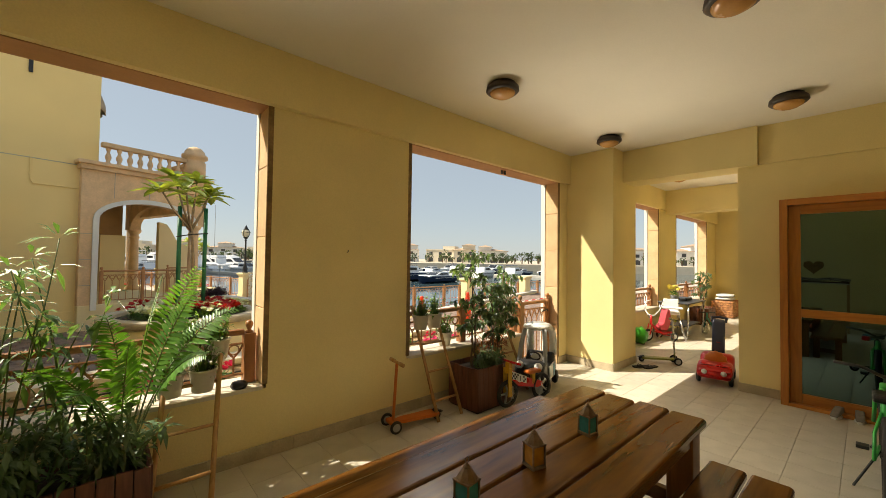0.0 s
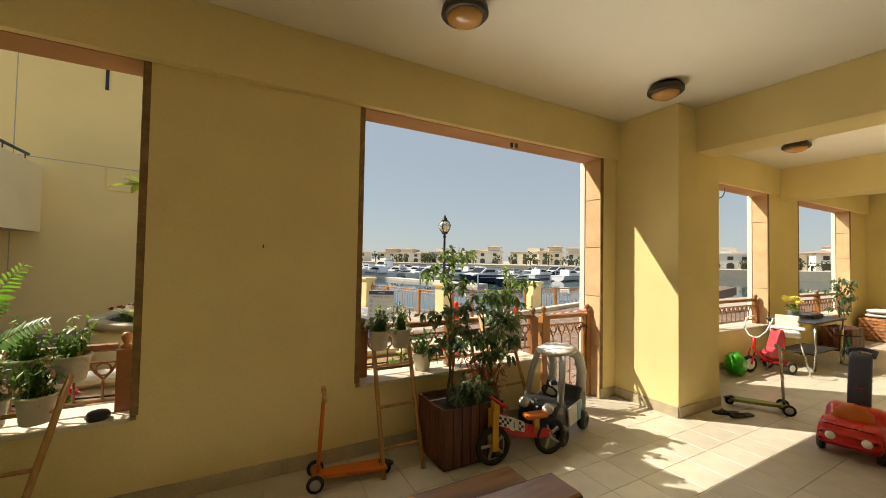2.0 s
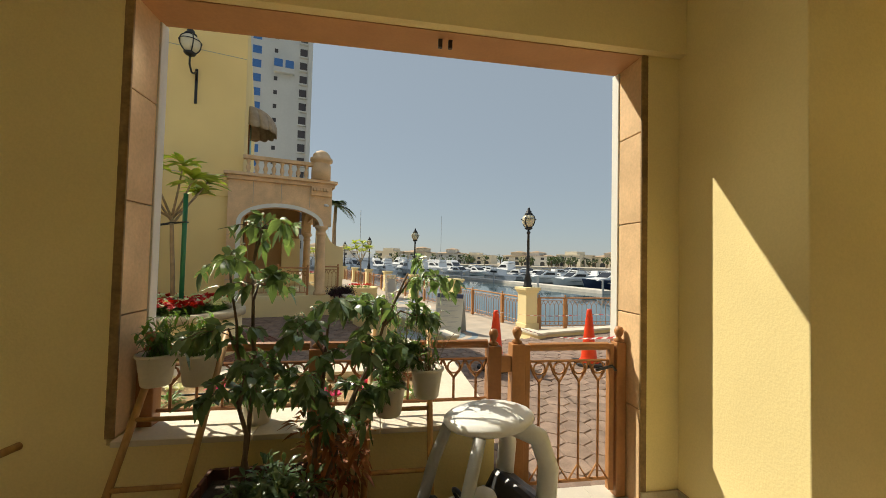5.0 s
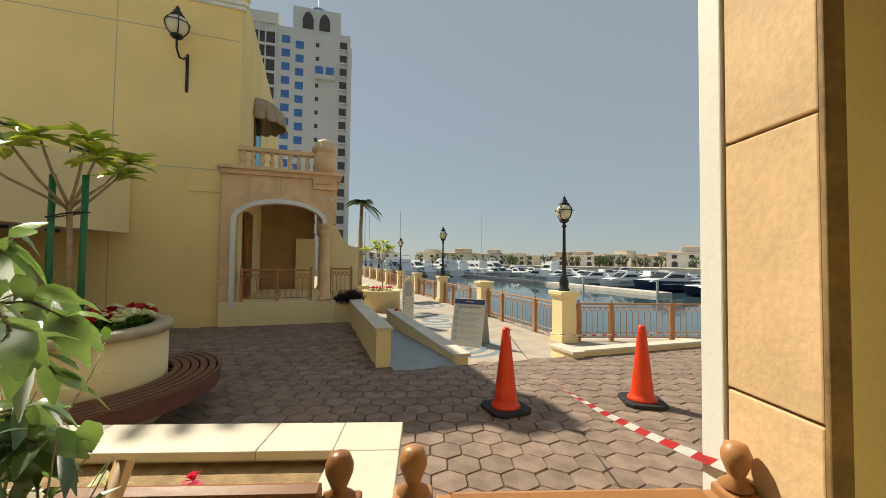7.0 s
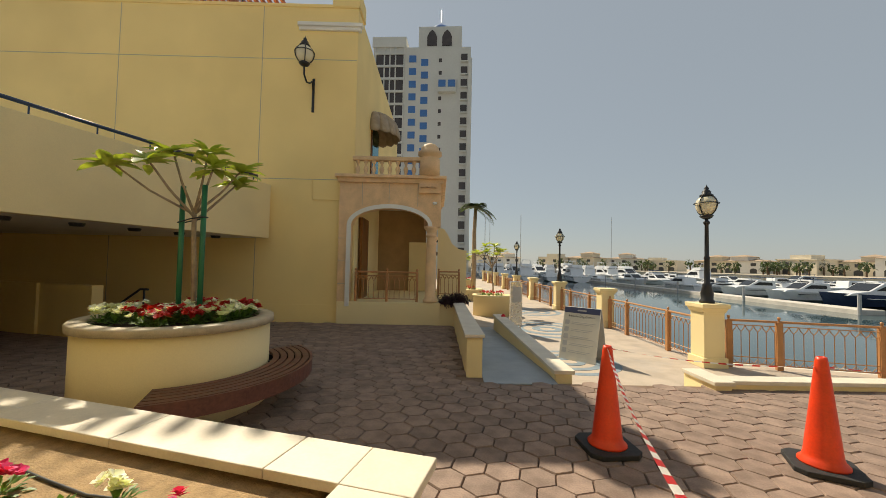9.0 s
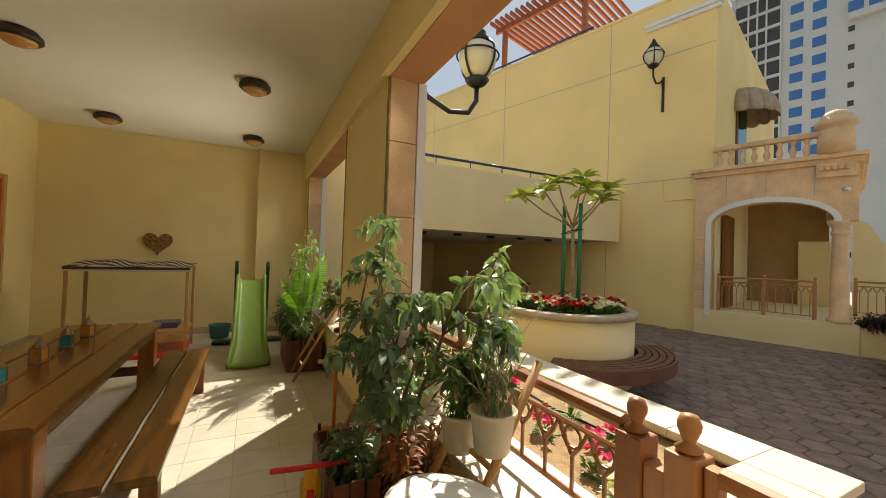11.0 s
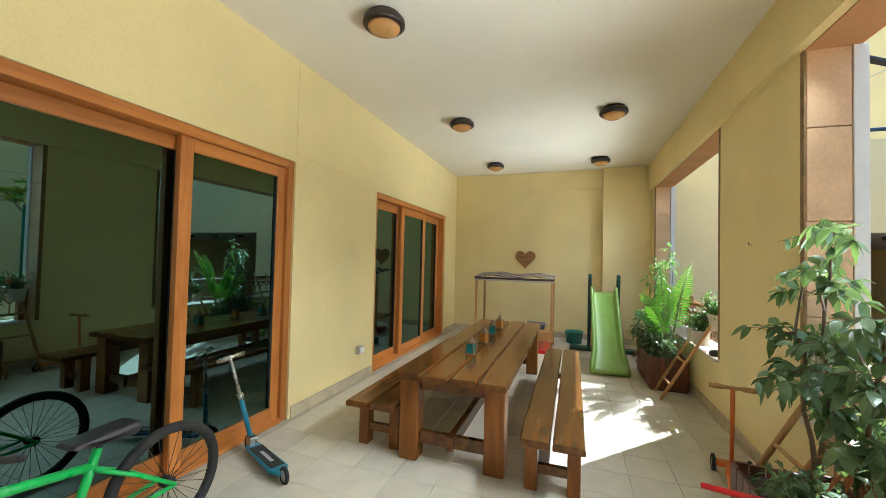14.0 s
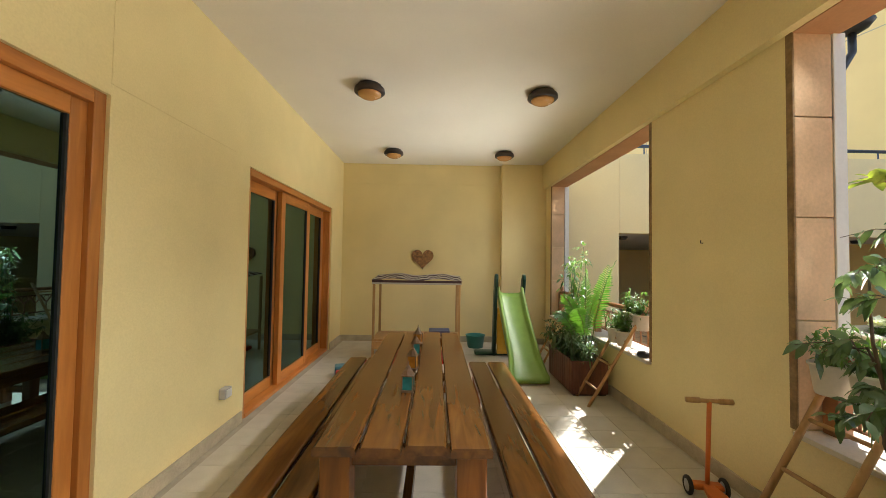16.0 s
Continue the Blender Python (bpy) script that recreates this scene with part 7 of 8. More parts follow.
# ---- lanterns and posts of the promenade ----
def lantern_head(parent, x, y, z, s=1.0):
    """A globe lantern with four ribs, a crown and a finial."""
    part("lantern_base", lathe([(0.05 * s, z), (0.10 * s, z + 0.03 * s), (0.13 * s, z + 0.07 * s), (0.10 * s, z + 0.09 * s), (0, z + 0.09 * s)], 16, m=pose(x, y, 0)), M_BLACK, parent, "", True)
    g = bmesh.new()
    bmesh.ops.create_uvsphere(g, u_segments=20, v_segments=12, radius=1)
    for v in g.verts:
        v.co = (x + v.co.x * 0.20 * s * (1 + 0.12 * v.co.z), y + v.co.y * 0.20 * s * (1 + 0.12 * v.co.z), z + 0.28 * s + v.co.z * 0.215 * s)
    part("globe", g, M_GLOBE, parent, "milky glass globe", True)
    for k in range(4):
        a = math.pi * k / 2 + 0.4
        pts = [(x + 0.215 * s * math.sin(t) * math.cos(a) * (1 + 0.12 * -math.cos(t)), y + 0.215 * s * math.sin(t) * math.sin(a) * (1 + 0.12 * -math.cos(t)), z + 0.28 * s - 0.23 * s * math.cos(t)) for t in [math.pi * (0.08 + 0.84 * i / 10) for i in range(11)]]
        part("rib", pipe(pts, 0.012 * s, 6), M_BLACK, parent, "", True)
    part("band", pipe([(x + 0.225 * s * math.cos(2 * math.pi * i / 24), y + 0.225 * s * math.sin(2 * math.pi * i / 24), z + 0.33 * s) for i in range(24)], 0.010 * s, 6, None, True), M_BLACK, parent, "", True)
    part("crown", lathe([(0.12 * s, z + 0.47 * s), (0.13 * s, z + 0.50 * s), (0.08 * s, z + 0.54 * s), (0.085 * s, z + 0.58 * s), (0.04 * s, z + 0.62 * s), (0.045 * s, z + 0.65 * s), (0.012 * s, z + 0.70 * s), (0, z + 0.74 * s)], 16, m=pose(x, y, 0)), M_BLACK, parent, "", True)

ped = thing("lamp_pedestal", 0, 0, 0, 0, "ochre rendered pedestal with a moulded cap", "pedestal", "promenade pedestals")
part("base", box(-0.25, 0.25, -0.25, 0.25, 0, 0.20, b=0.01), M_EXT_PALE, ped)
part("shaft", box(-0.21, 0.21, -0.21, 0.21, 0.20, 1.10, b=0.01), M_EXT_PALE, ped)
part("cap", merge(prism([(-0.21, 1.10), (0.21, 1.10), (0.27, 1.19), (-0.27, 1.19)], -0.24, 0.24, "xz", b=0.004), box(-0.285, 0.285, -0.285, 0.285, 1.19, 1.28, b=0.015)), M_EXT_PALE, ped, "moulded cap")
PEDX, PEDY, PEDS = 8.02, -0.90, 4.80
ped.matrix_world = YARD @ pose(PEDX, PEDY, PROM)
post = thing("street_lamp", 0, 0, 0, 0, "black cast-iron street lamp with globe lantern", "street lamp", "promenade lamps")
part("pole", lathe([(0.14, 0), (0.14, 0.05), (0.11, 0.08), (0.12, 0.2), (0.08, 0.34), (0.085, 0.38), (0.055, 0.42), (0.05, 0.9), (0.06, 0.93), (0.042, 0.97), (0.036, 1.62), (0.06, 1.65), (0.06, 1.68), (0.03, 1.72), (0.03, 1.76)], 16), M_BLACK, post, "", True)
lantern_head(post, 0, 0, 1.74)
post.matrix_world = YARD @ pose(PEDX, PEDY, PROM + 1.28)
for k in range(1, 9):
    copy_thing(ped, YARD @ pose(PEDX, PEDY + PEDS * k, PROM))
    if k % 2 == 0:
        copy_thing(post, YARD @ pose(PEDX, PEDY + PEDS * k, PROM + 1.28))
for x in (12.27, 16.6, 20.9):
    copy_thing(ped, pose(x, 12.2, PROM))

def prom_rail(x0, y0, x1, y1, posts, base):
    r = thing("promenade_railing", 0, 0, 0, 0, "orange brown railing with vee bars at the water", "railing", "promenade railings")
    r.matrix_world = base @ pose(0, 0, PROM)
    d = Vector((x1 - x0, y1 - y0, 0))
    for s in posts:
        rail_post(r, x0 + d.x * s, y0 + d.y * s, 0, 1.02, M_RAIL_LIGHT, 0.05, True)
    for a, c in zip(posts, posts[1:]):
        vee_rail(r, (x0 + d.x * a, y0 + d.y * a), (x0 + d.x * c, y0 + d.y * c), 0.04, 0.95, M_RAIL_LIGHT, 0.024, max(4, round(d.length * (c - a) / 0.155)), circles=False, feet=True)
        part("lower_bar", pipe([(x0 + d.x * a, y0 + d.y * a, 0.22), (x0 + d.x * c, y0 + d.y * c, 0.22)], 0.010, 6), M_RAIL_LIGHT, r)
for k in range(8):
    ya = PEDY + PEDS * k
    prom_rail(PEDX, ya + 0.27, PEDX, ya + PEDS - 0.27, (0.02, 0.25, 0.72, 0.98), YARD)
for xa in (8.34, 12.60, 16.92):
    prom_rail(xa, 12.24, xa + 3.6, 12.24, (0.02, 0.26, 0.71, 0.97), Matrix())

# neighbouring wall lamp, and the near one on the terrace pier
wl = thing("wall_lantern", 0, 0, 0, 0, "black wall lantern on a scrolled iron bracket", "wall lamp")
wl.matrix_world = BF
part("back_bar", box(-0.80, -0.74, -0.03, 0.0, 5.17, 6.02, b=0.008), M_BLACK, wl)
part("arm", pipe([(-0.77, -0.03, 5.74), (-0.77, -0.12, 5.91), (-0.79, -0.22, 5.81), (-0.82, -0.36, 5.77), (-0.85, -0.46, 5.91), (-0.85, -0.47, 6.12)], 0.022, 8), M_BLACK, wl, "", True)
lantern_head(wl, -0.85, -0.47, 6.10, 1.0)
wn_ = thing("wall_lantern", 0, 0, 0, 0, "black wall lantern on a curved iron arm", "wall lamp")
part("back_plate", box(1.54, 1.62, OUTF, OUTF + 0.03, 3.02, 3.52, b=0.008), M_BLACK, wn_)
part("arm", pipe([(1.58, OUTF + 0.02, 3.25), (1.58, OUTF + 0.15, 3.22), (1.57, OUTF + 0.35, 3.02), (1.55, OUTF + 0.60, 2.93), (1.53, OUTF + 0.84, 2.97), (1.52, OUTF + 0.94, 3.12), (1.52, OUTF + 0.94, 3.30)], 0.026, 8), M_BLACK, wn_, "", True)
lantern_head(wn_, 1.52, OUTF + 0.94, 3.27, 1.0)

# cctv on the porch
cc = thing("camera_fitting", 0, 0, 0, 0, "small white security camera on the porch stone", "security camera")
cc.matrix_world = BF @ pose(2.30, -0.16, 2.95)
part("mount", lathe([(0, 0), (0.04, 0), (0.03, 0.03), (0, 0.03)], 12, m=pose(0, 0, 0, 90, 0, 0)), M_WHITEPL, cc)
part("body", pipe([(0, -0.04, 0.0), (0.04, -0.17, -0.03)], 0.032, 12), M_WHITEPL, cc, "", True)

# awning and window on the side of the building
aw = thing("dome_awning", 0, 0, 0, 0, "faded grey beige scalloped dome awning", "awning")
aw.matrix_world = BF @ pose(0.30, 2.70, 5.55) @ Matrix.Scale(0.82, 4)
M_AWN = material("faded_awning_canvas", (0.42, 0.34, 0.25), 0.9, var=0.15, scale=6, fine=120, bump=0.15, stain=0.3, stain_color=(0.25, 0.19, 0.14))
for k in range(8):
    bm = bmesh.new()
    prev = None
    a0, a1 = -math.pi / 2 + math.pi * k / 8, -math.pi / 2 + math.pi * (k + 1) / 8
    for i in range(9):
        e = (math.pi / 2) * (1 - i / 8)
        cur = []
        for j in range(5):
            a = a0 + (a1 - a0) * j / 4
            bul = 1 + 0.05 * math.sin(math.pi * j / 4)
            cur.append(bm.verts.new((0.95 * math.cos(e) * math.cos(a) * bul, 1.0 * math.cos(e) * math.sin(a) * bul, 0.85 * math.sin(e))))
        if prev:
            for j in range(4):
                bm.faces.new((prev[j], prev[j + 1], cur[j + 1], cur[j]))
        prev = cur
    low = [bm.verts.new((v.co.x, v.co.y, -0.10 - 0.07 * math.sin(math.pi * j / 4))) for j, v in enumerate(prev)]
    for j in range(4):
        bm.faces.new((prev[j], prev[j + 1], low[j + 1], low[j]))
    bmesh.ops.remove_doubles(bm, verts=bm.verts, dist=1e-4)
    bmesh.ops.solidify(bm, geom=list(bm.faces), thickness=0.008)
    part("gore", bm, M_AWN, aw, "", True)
sw = thing("side_window", 0, 0, 0, 0, "dark balcony door under the awning", "window")
sw.matrix_world = BF @ pose(0.30, 2.70, 3.75)
part("frame", box(0.0, 0.04, -0.62, 0.62, 0, 2.1, b=0.01), M_TABLE_LEG, sw)
part("pane", box(0.04, 0.05, -0.54, 0.54, 0.08, 2.0), M_GLASS, sw)
# roof pergola
pg = thing("roof_pergola", 0, 0, 0, 0, "red brown timber pergola on the roof", "pergola")
pg.matrix_world = BF @ pose(-4.6, 1.4, ROOFZ)
M_PERG = material("red_brown_timber", (0.36, 0.11, 0.05), 0.7, var=0.2, scale=8, bump=0.2)
for x in (-1.5, 1.5):
    for y in (-0.9, 1.6):
        part("post", box(x - 0.07, x + 0.07, y - 0.07, y + 0.07, -0.01, 1.75), M_PERG, pg)
for y in (-0.9, 1.6):
    part("beam", box(-1.9, 1.9, y - 0.05, y + 0.05, 1.75, 1.92), M_PERG, pg)
sl_ = mesh_of(box(-0.035, 0.035, -1.3, 2.0, 0, 0.12), M_PERG)
for i in range(18):
    share("slat", sl_, pg, pose(-1.85 + 0.217 * i, 0, 1.921))
rr_ = thing("roof_rail", 0, 0, 0, 0, "dark blue railing along the roof edge", "railing")
rr_.matrix_world = BF @ pose(0, 0.05, ROOFZ + 0.08)
part("top_rail", pipe([(-7.5, 0, 0.12), (-2.6, 0, 0.12)], 0.03, 8), M_BLUERAIL, rr_)
for i in range(6):
    part("post", pipe([(-7.4 + 0.95 * i, 0, 0), (-7.4 + 0.95 * i, 0, 0.12)], 0.02, 6), M_BLUERAIL, rr_)

# ---- cones, tape, sign ----
def cone(x, y, rz, hgt=0.91):
    c = thing("traffic_cone", x, y, YG + 0.002, rz, "orange red traffic cone on a black base", "traffic cone", "traffic cones")
    b = [(-0.23, -0.16), (-0.16, -0.23), (0.16, -0.23), (0.23, -0.16), (0.23, 0.16), (0.16, 0.23), (-0.16, 0.23), (-0.23, 0.16)]
    part("base", prism(b, 0.0, 0.045, "xy", b=0.008), M_RUBBER, c, "black rubber base")
    part("body", lathe([(0.165, 0.045), (0.165, 0.06), (0.135, 0.09), (0.125, 0.13), (0.042, hgt - 0.03), (0.034, hgt), (0.02, hgt), (0.02, hgt - 0.02)], 28), M_CONE, c, "", True)
cone(5.335, 6.83, 20)
cone(7.0, 7.0, -12)
M_TAPE_W = material("white_tape", (0.75, 0.74, 0.72), 0.45, var=0.05, scale=10, bump=0.02)
M_TAPE_R = material("red_tape", (0.60, 0.03, 0.03), 0.45, var=0.05, scale=10, bump=0.02)
def tape(p0, p1, sag, n, label, twist=1.5, width=0.013):
    t = thing("barrier_tape", 0, 0, 0, 0, label, "barrier tape")
    p0, p1 = Vector(p0), Vector(p1)
    bw, br = bmesh.new(), bmesh.new()
    side = (p1 - p0).cross(Vector((0, 0, 1))).normalized()
    prev = None
    for i in range(n + 1):
        s = i / n
        c = p0.lerp(p1, s) - Vector((0, 0, 4 * sag * s * (1 - s)))
        a = 0.5 + twist * s + 0.3 * math.sin(s * 9)
        e = (Vector((0, 0, 1)) * math.cos(a) + side * math.sin(a)) * width
        if prev:
            bm = (bw, br)[i % 2]
            bm.faces.new([bm.verts.new(v) for v in (prev[0] - prev[1], prev[0] + prev[1], c + e, c - e)])
        prev = (c, e)
    for bm, mt, nm in ((bw, M_TAPE_W, "white_band"), (br, M_TAPE_R, "red_band")):
        bmesh.ops.solidify(bm, geom=list(bm.faces), thickness=0.001)
        q = part(nm, bm, mt, t)
        q["kind"] = "stuff"
tape((5.335, 6.83, 0.70), (5.09, 3.40, 1.0), 0.14, 46, "red and white barrier tape tied to the gate post")
tape((5.335, 6.83, 0.70), (7.0, 7.0, 0.64), 0.05, 26, "red and white barrier tape between the cones", 4, 0.007)
tape((7.0, 7.0, 0.64), (13.4, 8.8, 0.55), 0.12, 60, "red and white barrier tape along the kerb", 6, 0.007)

sg = thing("notice_board", 5.56, 11.85, PROM, -29, "pale A-board with printed rules and a dark header", "notice board")
def leaning(bm, sgn):
    bmesh.ops.transform(bm, matrix=pose(0, sgn * 0.30, 0, sgn * 15, 0, 0), verts=bm.verts)
    return bm
M_SIGN = material("cream_sign_panel", (0.62, 0.60, 0.53), 0.6, var=0.05, scale=5, bump=0.02)
part("front_panel", leaning(box(-0.40, 0.40, -0.012, 0.012, 0, 1.13, b=0.004), -1), M_SIGN, sg)
part("back_panel", leaning(box(-0.40, 0.40, -0.012, 0.012, 0, 1.13, b=0.004), 1), M_GREYPL, sg)
part("header", leaning(box(-0.39, 0.39, -0.016, -0.0125, 1.0, 1.12), -1), M_NAVY, sg, "dark navy header")
part("crest", leaning(box(-0.10, 0.10, -0.018, -0.0165, 1.045, 1.075), -1), M_GREYPL, sg, "pale crest bar")
tilt = pose(0, -0.30, 0, -15, 0, 0)
text_mesh("Rules for Dog Owners", 0.062, M_CHECK, "heading", sg, tilt @ pose(0.0, -0.0135, 0.93, 90, 0, 0), "dark printed heading")
for k in range(5):
    z = 0.80 - 0.15 * k
    for q in range(2):
        part("text_bar", leaning(box(-0.20, 0.32 - 0.06 * ((k + q) % 3), -0.0145, -0.0125, z - 0.035 * q - 0.008, z - 0.035 * q + 0.004), -1), M_GREYPL, sg)
    part("pictogram", leaning(box(-0.35, -0.25, -0.0145, -0.0125, z - 0.06, z + 0.04, b=0.0009), -1), M_GREYPL, sg, "grey outlined pictogram")

tot = thing("steel_totem", 0, 0, 0, 0, "brushed steel service totem on the promenade", "totem")
tot.matrix_world = YARD @ pose(4.75, 2.5, PROM)
part("cabinet", box(-0.17, 0.17, -0.10, 0.10, 0.22, 1.5, b=0.012), M_STEEL, tot)
for x in (-0.13, 0.13):
    part("leg", box(x - 0.02, x + 0.02, -0.04, 0.04, 0, 0.22), M_STEEL, tot)
part("panel", box(-0.12, 0.12, -0.103, -0.10, 0.9, 1.35), M_GREYPL, tot)
hy = thing("fire_hydrant", 0, 0, 0, 0, "small red fire hydrant beside the totem", "hydrant")
hy.matrix_world = YARD @ pose(4.35, 2.3, PROM)
part("barrel", lathe([(0.09, 0), (0.09, 0.03), (0.06, 0.05), (0.06, 0.42), (0.08, 0.44), (0.07, 0.5), (0.03, 0.56), (0, 0.57)], 16), M_RED, hy, "", True)
part("outlet", pipe([(-0.11, 0, 0.34), (0.11, 0, 0.34)], 0.032, 10), M_RED, hy)
# round planters along the quay
for k, (x, y, rad, hgt, seed) in enumerate(((4.6, 6.4, 0.75, 0.80, 81), (4.0, 12.6, 0.95, 0.62, 82), (4.5, 21.0, 0.8, 0.8, 83))):
    q = thing("round_planter", 0, 0, 0, 0, "round ochre planter on the promenade", "planter")
    q.matrix_world = YARD @ pose(x, y, PROM)
    part("drum", lathe([(rad, 0), (rad, hgt - 0.06), (rad + 0.03, hgt - 0.06), (rad + 0.03, hgt), (rad - 0.1, hgt), (rad - 0.1, hgt - 0.05), (0, hgt - 0.05)], 36), M_EXT_PALE, q, "", True)
    w = YARD @ Vector((x, y, PROM + hgt - 0.05))
    if k != 1:
        frangipani("frangipani", w.x, w.y, w.z, seed, 2.1, 1.3, "young frangipani in a round planter")
    for j in range(7):
        a = j * 0.9
        flower_clump(w.x + 0.5 * rad * math.cos(a), w.y + 0.5 * rad * math.sin(a), w.z, 400 + 10 * k + j, M_FL_RED, "red flowering bedding plant in the planter", 0.14, 6)
def palm(x, y, z, hgt, seed):
    r = random.Random(seed)
    t = thing("palm_tree", x, y, z, 0, "slim palm with a small feathered crown", "palm")
    pipe_b = pipe([(0, 0, 0), (0.05, 0, hgt * 0.3), (0.02, 0.03, hgt * 0.7), (0.08, 0, hgt)], 0.15, 10, None, False, 0.09)
    part("trunk", pipe_b, M_PALEBARK, t, "", True)
    lv, stb = bmesh.new(), bmesh.new()
    for k in range(13):
        a = 2 * math.pi * k / 13 + r.uniform(-0.2, 0.2)
        frond(lv, stb, (0.08, 0, hgt - 0.05), (math.cos(a), math.sin(a), r.uniform(-0.1, 1.9)), 1.25 * r.uniform(0.8, 1.1), r, 0.42, 14, 0.95)
    part("stem", stb, M_STEM, t)
    part("crown", lv, M_PALM, t)
w = YARD @ Vector((4.4, 12.6, PROM + 0.55))
palm(w.x, w.y, w.z, 4.6, 91)

# ---- towers ----
M_TOWER = material("white_tower_render", (0.66, 0.65, 0.60), 0.8, var=0.05, scale=0.15, fine=2, bump=0.05)
M_TOWGLASS = material("blue_tower_glass", (0.05, 0.18, 0.46), 0.3, var=0.2, scale=0.4, fine=2, bump=0.0)
M_TOWDARK = material("brown_tower_glass", (0.07, 0.055, 0.05), 0.2, var=0.2, scale=0.4, fine=2, bump=0.0)
tw = thing("tower_block", 0, 0, 0, 0, "tall white tower with blue windows and arched crown", "tower")
part("wall", box(-13, 13, 0, 22, 0, 55), M_TOWER, tw)
part("crown_wall", box(-1, 10.5, 0.5, 12, 55, 60.5), M_TOWER, tw)
part("parapet", box(-13.3, -4.2, -0.4, 22, 55, 57.5), M_TOWER, tw)
part("dome", lathe([(3.2, 60.5), (3.0, 61.6), (2.2, 62.6), (1.0, 63.2), (0.1, 63.5), (0.06, 68), (0, 68)], 24, m=pose(4.6, 5, 0)), M_TOWGLASS, tw, "blue dome with a mast", True)
win = mesh_of(box(-0.95, 0.95, -0.08, 0.05, 0, 1.7), M_TOWGLASS)
small = mesh_of(box(-0.4, 0.4, -0.06, 0.05, 0, 0.9), M_TOWDARK)
bal_ = mesh_of(box(-0.85, 0.85, -0.07, 0.05, 0, 2.0), M_TOWDARK)
slabm = mesh_of(box(-0.95, 0.95, -0.5, 0.05, -0.15, 0.15), M_TOWER)
for f in range(16):
    z = 4 + 3.15 * f
    share("window", win, tw, pose(-2.4, 0, z))
    share("window", win, tw, pose(0.8, 0, z - 0.9))
    if f % 1 == 0:
        share("window", small, tw, pose(5.0, 0, z))
    share("window", bal_, tw, pose(11.3, 0, z))
    share("balcony", slabm, tw, pose(11.3, 0, z))
    part("curtain_wall", box(-12.2, -4.8, -0.12, 0.05, z - 0.7, z + 1.9), M_TOWDARK, tw, "brown glass bay")
for x in (-12.4, -10.0, -8.5, -7.0, -4.7):
    part("mullion", box(x - 0.14, x + 0.14, -0.45, 0.05, 2, 55), M_TOWER, tw)
for f in range(17):
    part("spandrel", box(-12.6, -4.5, -0.40, 0.04, 2.7 + 3.15 * f, 3.25 + 3.15 * f), M_TOWER, tw)
for x in (2.6, 6.6):
    part("arch_window", prism([(x - 1.3, 55.6), (x + 1.3, 55.6), (x + 1.3, 57.8), (x + 0.8, 58.9), (x, 59.6), (x - 0.8, 58.9), (x - 1.3, 57.8)], 0.3, 0.6, "xz"), M_TOWDARK, tw, "tall pointed arch")
part("oriel", box(4.6, 9.2, -1.1, 0.05, 43.5, 47), M_TOWER, tw, "projecting bay")
share("window", win, tw, pose(5.6, -1.12, 44.6))
share("window", win, tw, pose(8.1, -1.12, 44.6))
part("side_fin", box(12.4, 13.4, -0.5, 0.6, 0, 52), M_TOWER, tw)
tw.matrix_world = pose(-24.3, 86.6, PROM - 0.02, 0, 0, 12) @ Matrix.Diagonal((0.89, 1, 0.968, 1))
copy_thing(tw, pose(-68, 74, PROM - 0.02, 0, 0, 40))
# low building past the porch
lb = thing("quay_building", 0, 0, 0, 0, "pale balconied building along the quay", "building")
lb.matrix_world = YARD @ pose(-2.0, 46, PROM)
part("wall", box(-9, 1.2, 0, 14, 0, 7.5), M_TOWER, lb)
for f in range(2):
    for k in range(3):
        part("window", box(-7.4 + 2.8 * k, -5.8 + 2.8 * k, -0.06, 0.05, 1 + 3.3 * f, 3 + 3.3 * f), M_TOWDARK, lb)
    part("balcony", box(-9, 1.6, -0.9, 0.0, 3.2 + 3.3 * f, 3.5 + 3.3 * f), M_TOWER, lb)

# ---- marina: pontoons and boats ----
M_GEL = material("white_gelcoat", (0.78, 0.79, 0.80), 0.25, var=0.04, scale=1, fine=10, bump=0.02)
M_NAVYHULL = material("navy_hull", (0.02, 0.035, 0.08), 0.2, var=0.05, scale=1, fine=10, bump=0.02)
M_SMOKE = material("smoked_boat_glass", (0.02, 0.022, 0.026), 0.1, var=0.1, scale=2, bump=0.0)
M_DECK = material("pale_pontoon_deck", (0.58, 0.54, 0.48), 0.8, var=0.12, scale=1.5, fine=20, bump=0.2)
def hull(L, B, H, flare=0.12):
    bm = bmesh.new()
    rings = []
    for i in range(11):
        s = i / 10
        w = B / 2 * (1 - max(0, (s - 0.45) / 0.55) ** 2.2)
        w = max(w, 0.03)
        sheer = H * (1 + 0.25 * s * s)
        x = -L / 2 + L * s
        rings.append([bm.verts.new((x + (0.08 * L * s if k in (0, 4) else 0), y, z)) for k, (y, z) in enumerate(((-w, sheer), (-w * (0.9 - flare), 0.1), (0, -0.25), (w * (0.9 - flare), 0.1), (w, sheer)))])
    for a, c in zip(rings, rings[1:]):
        for k in range(4):
            bm.faces.new((a[k], a[k + 1], c[k + 1], c[k]))
        bm.faces.new((a[4], a[0], c[0], c[4]))
    bm.faces.new(rings[0])
    bm.faces.new(rings[-1][::-1])
    return bm
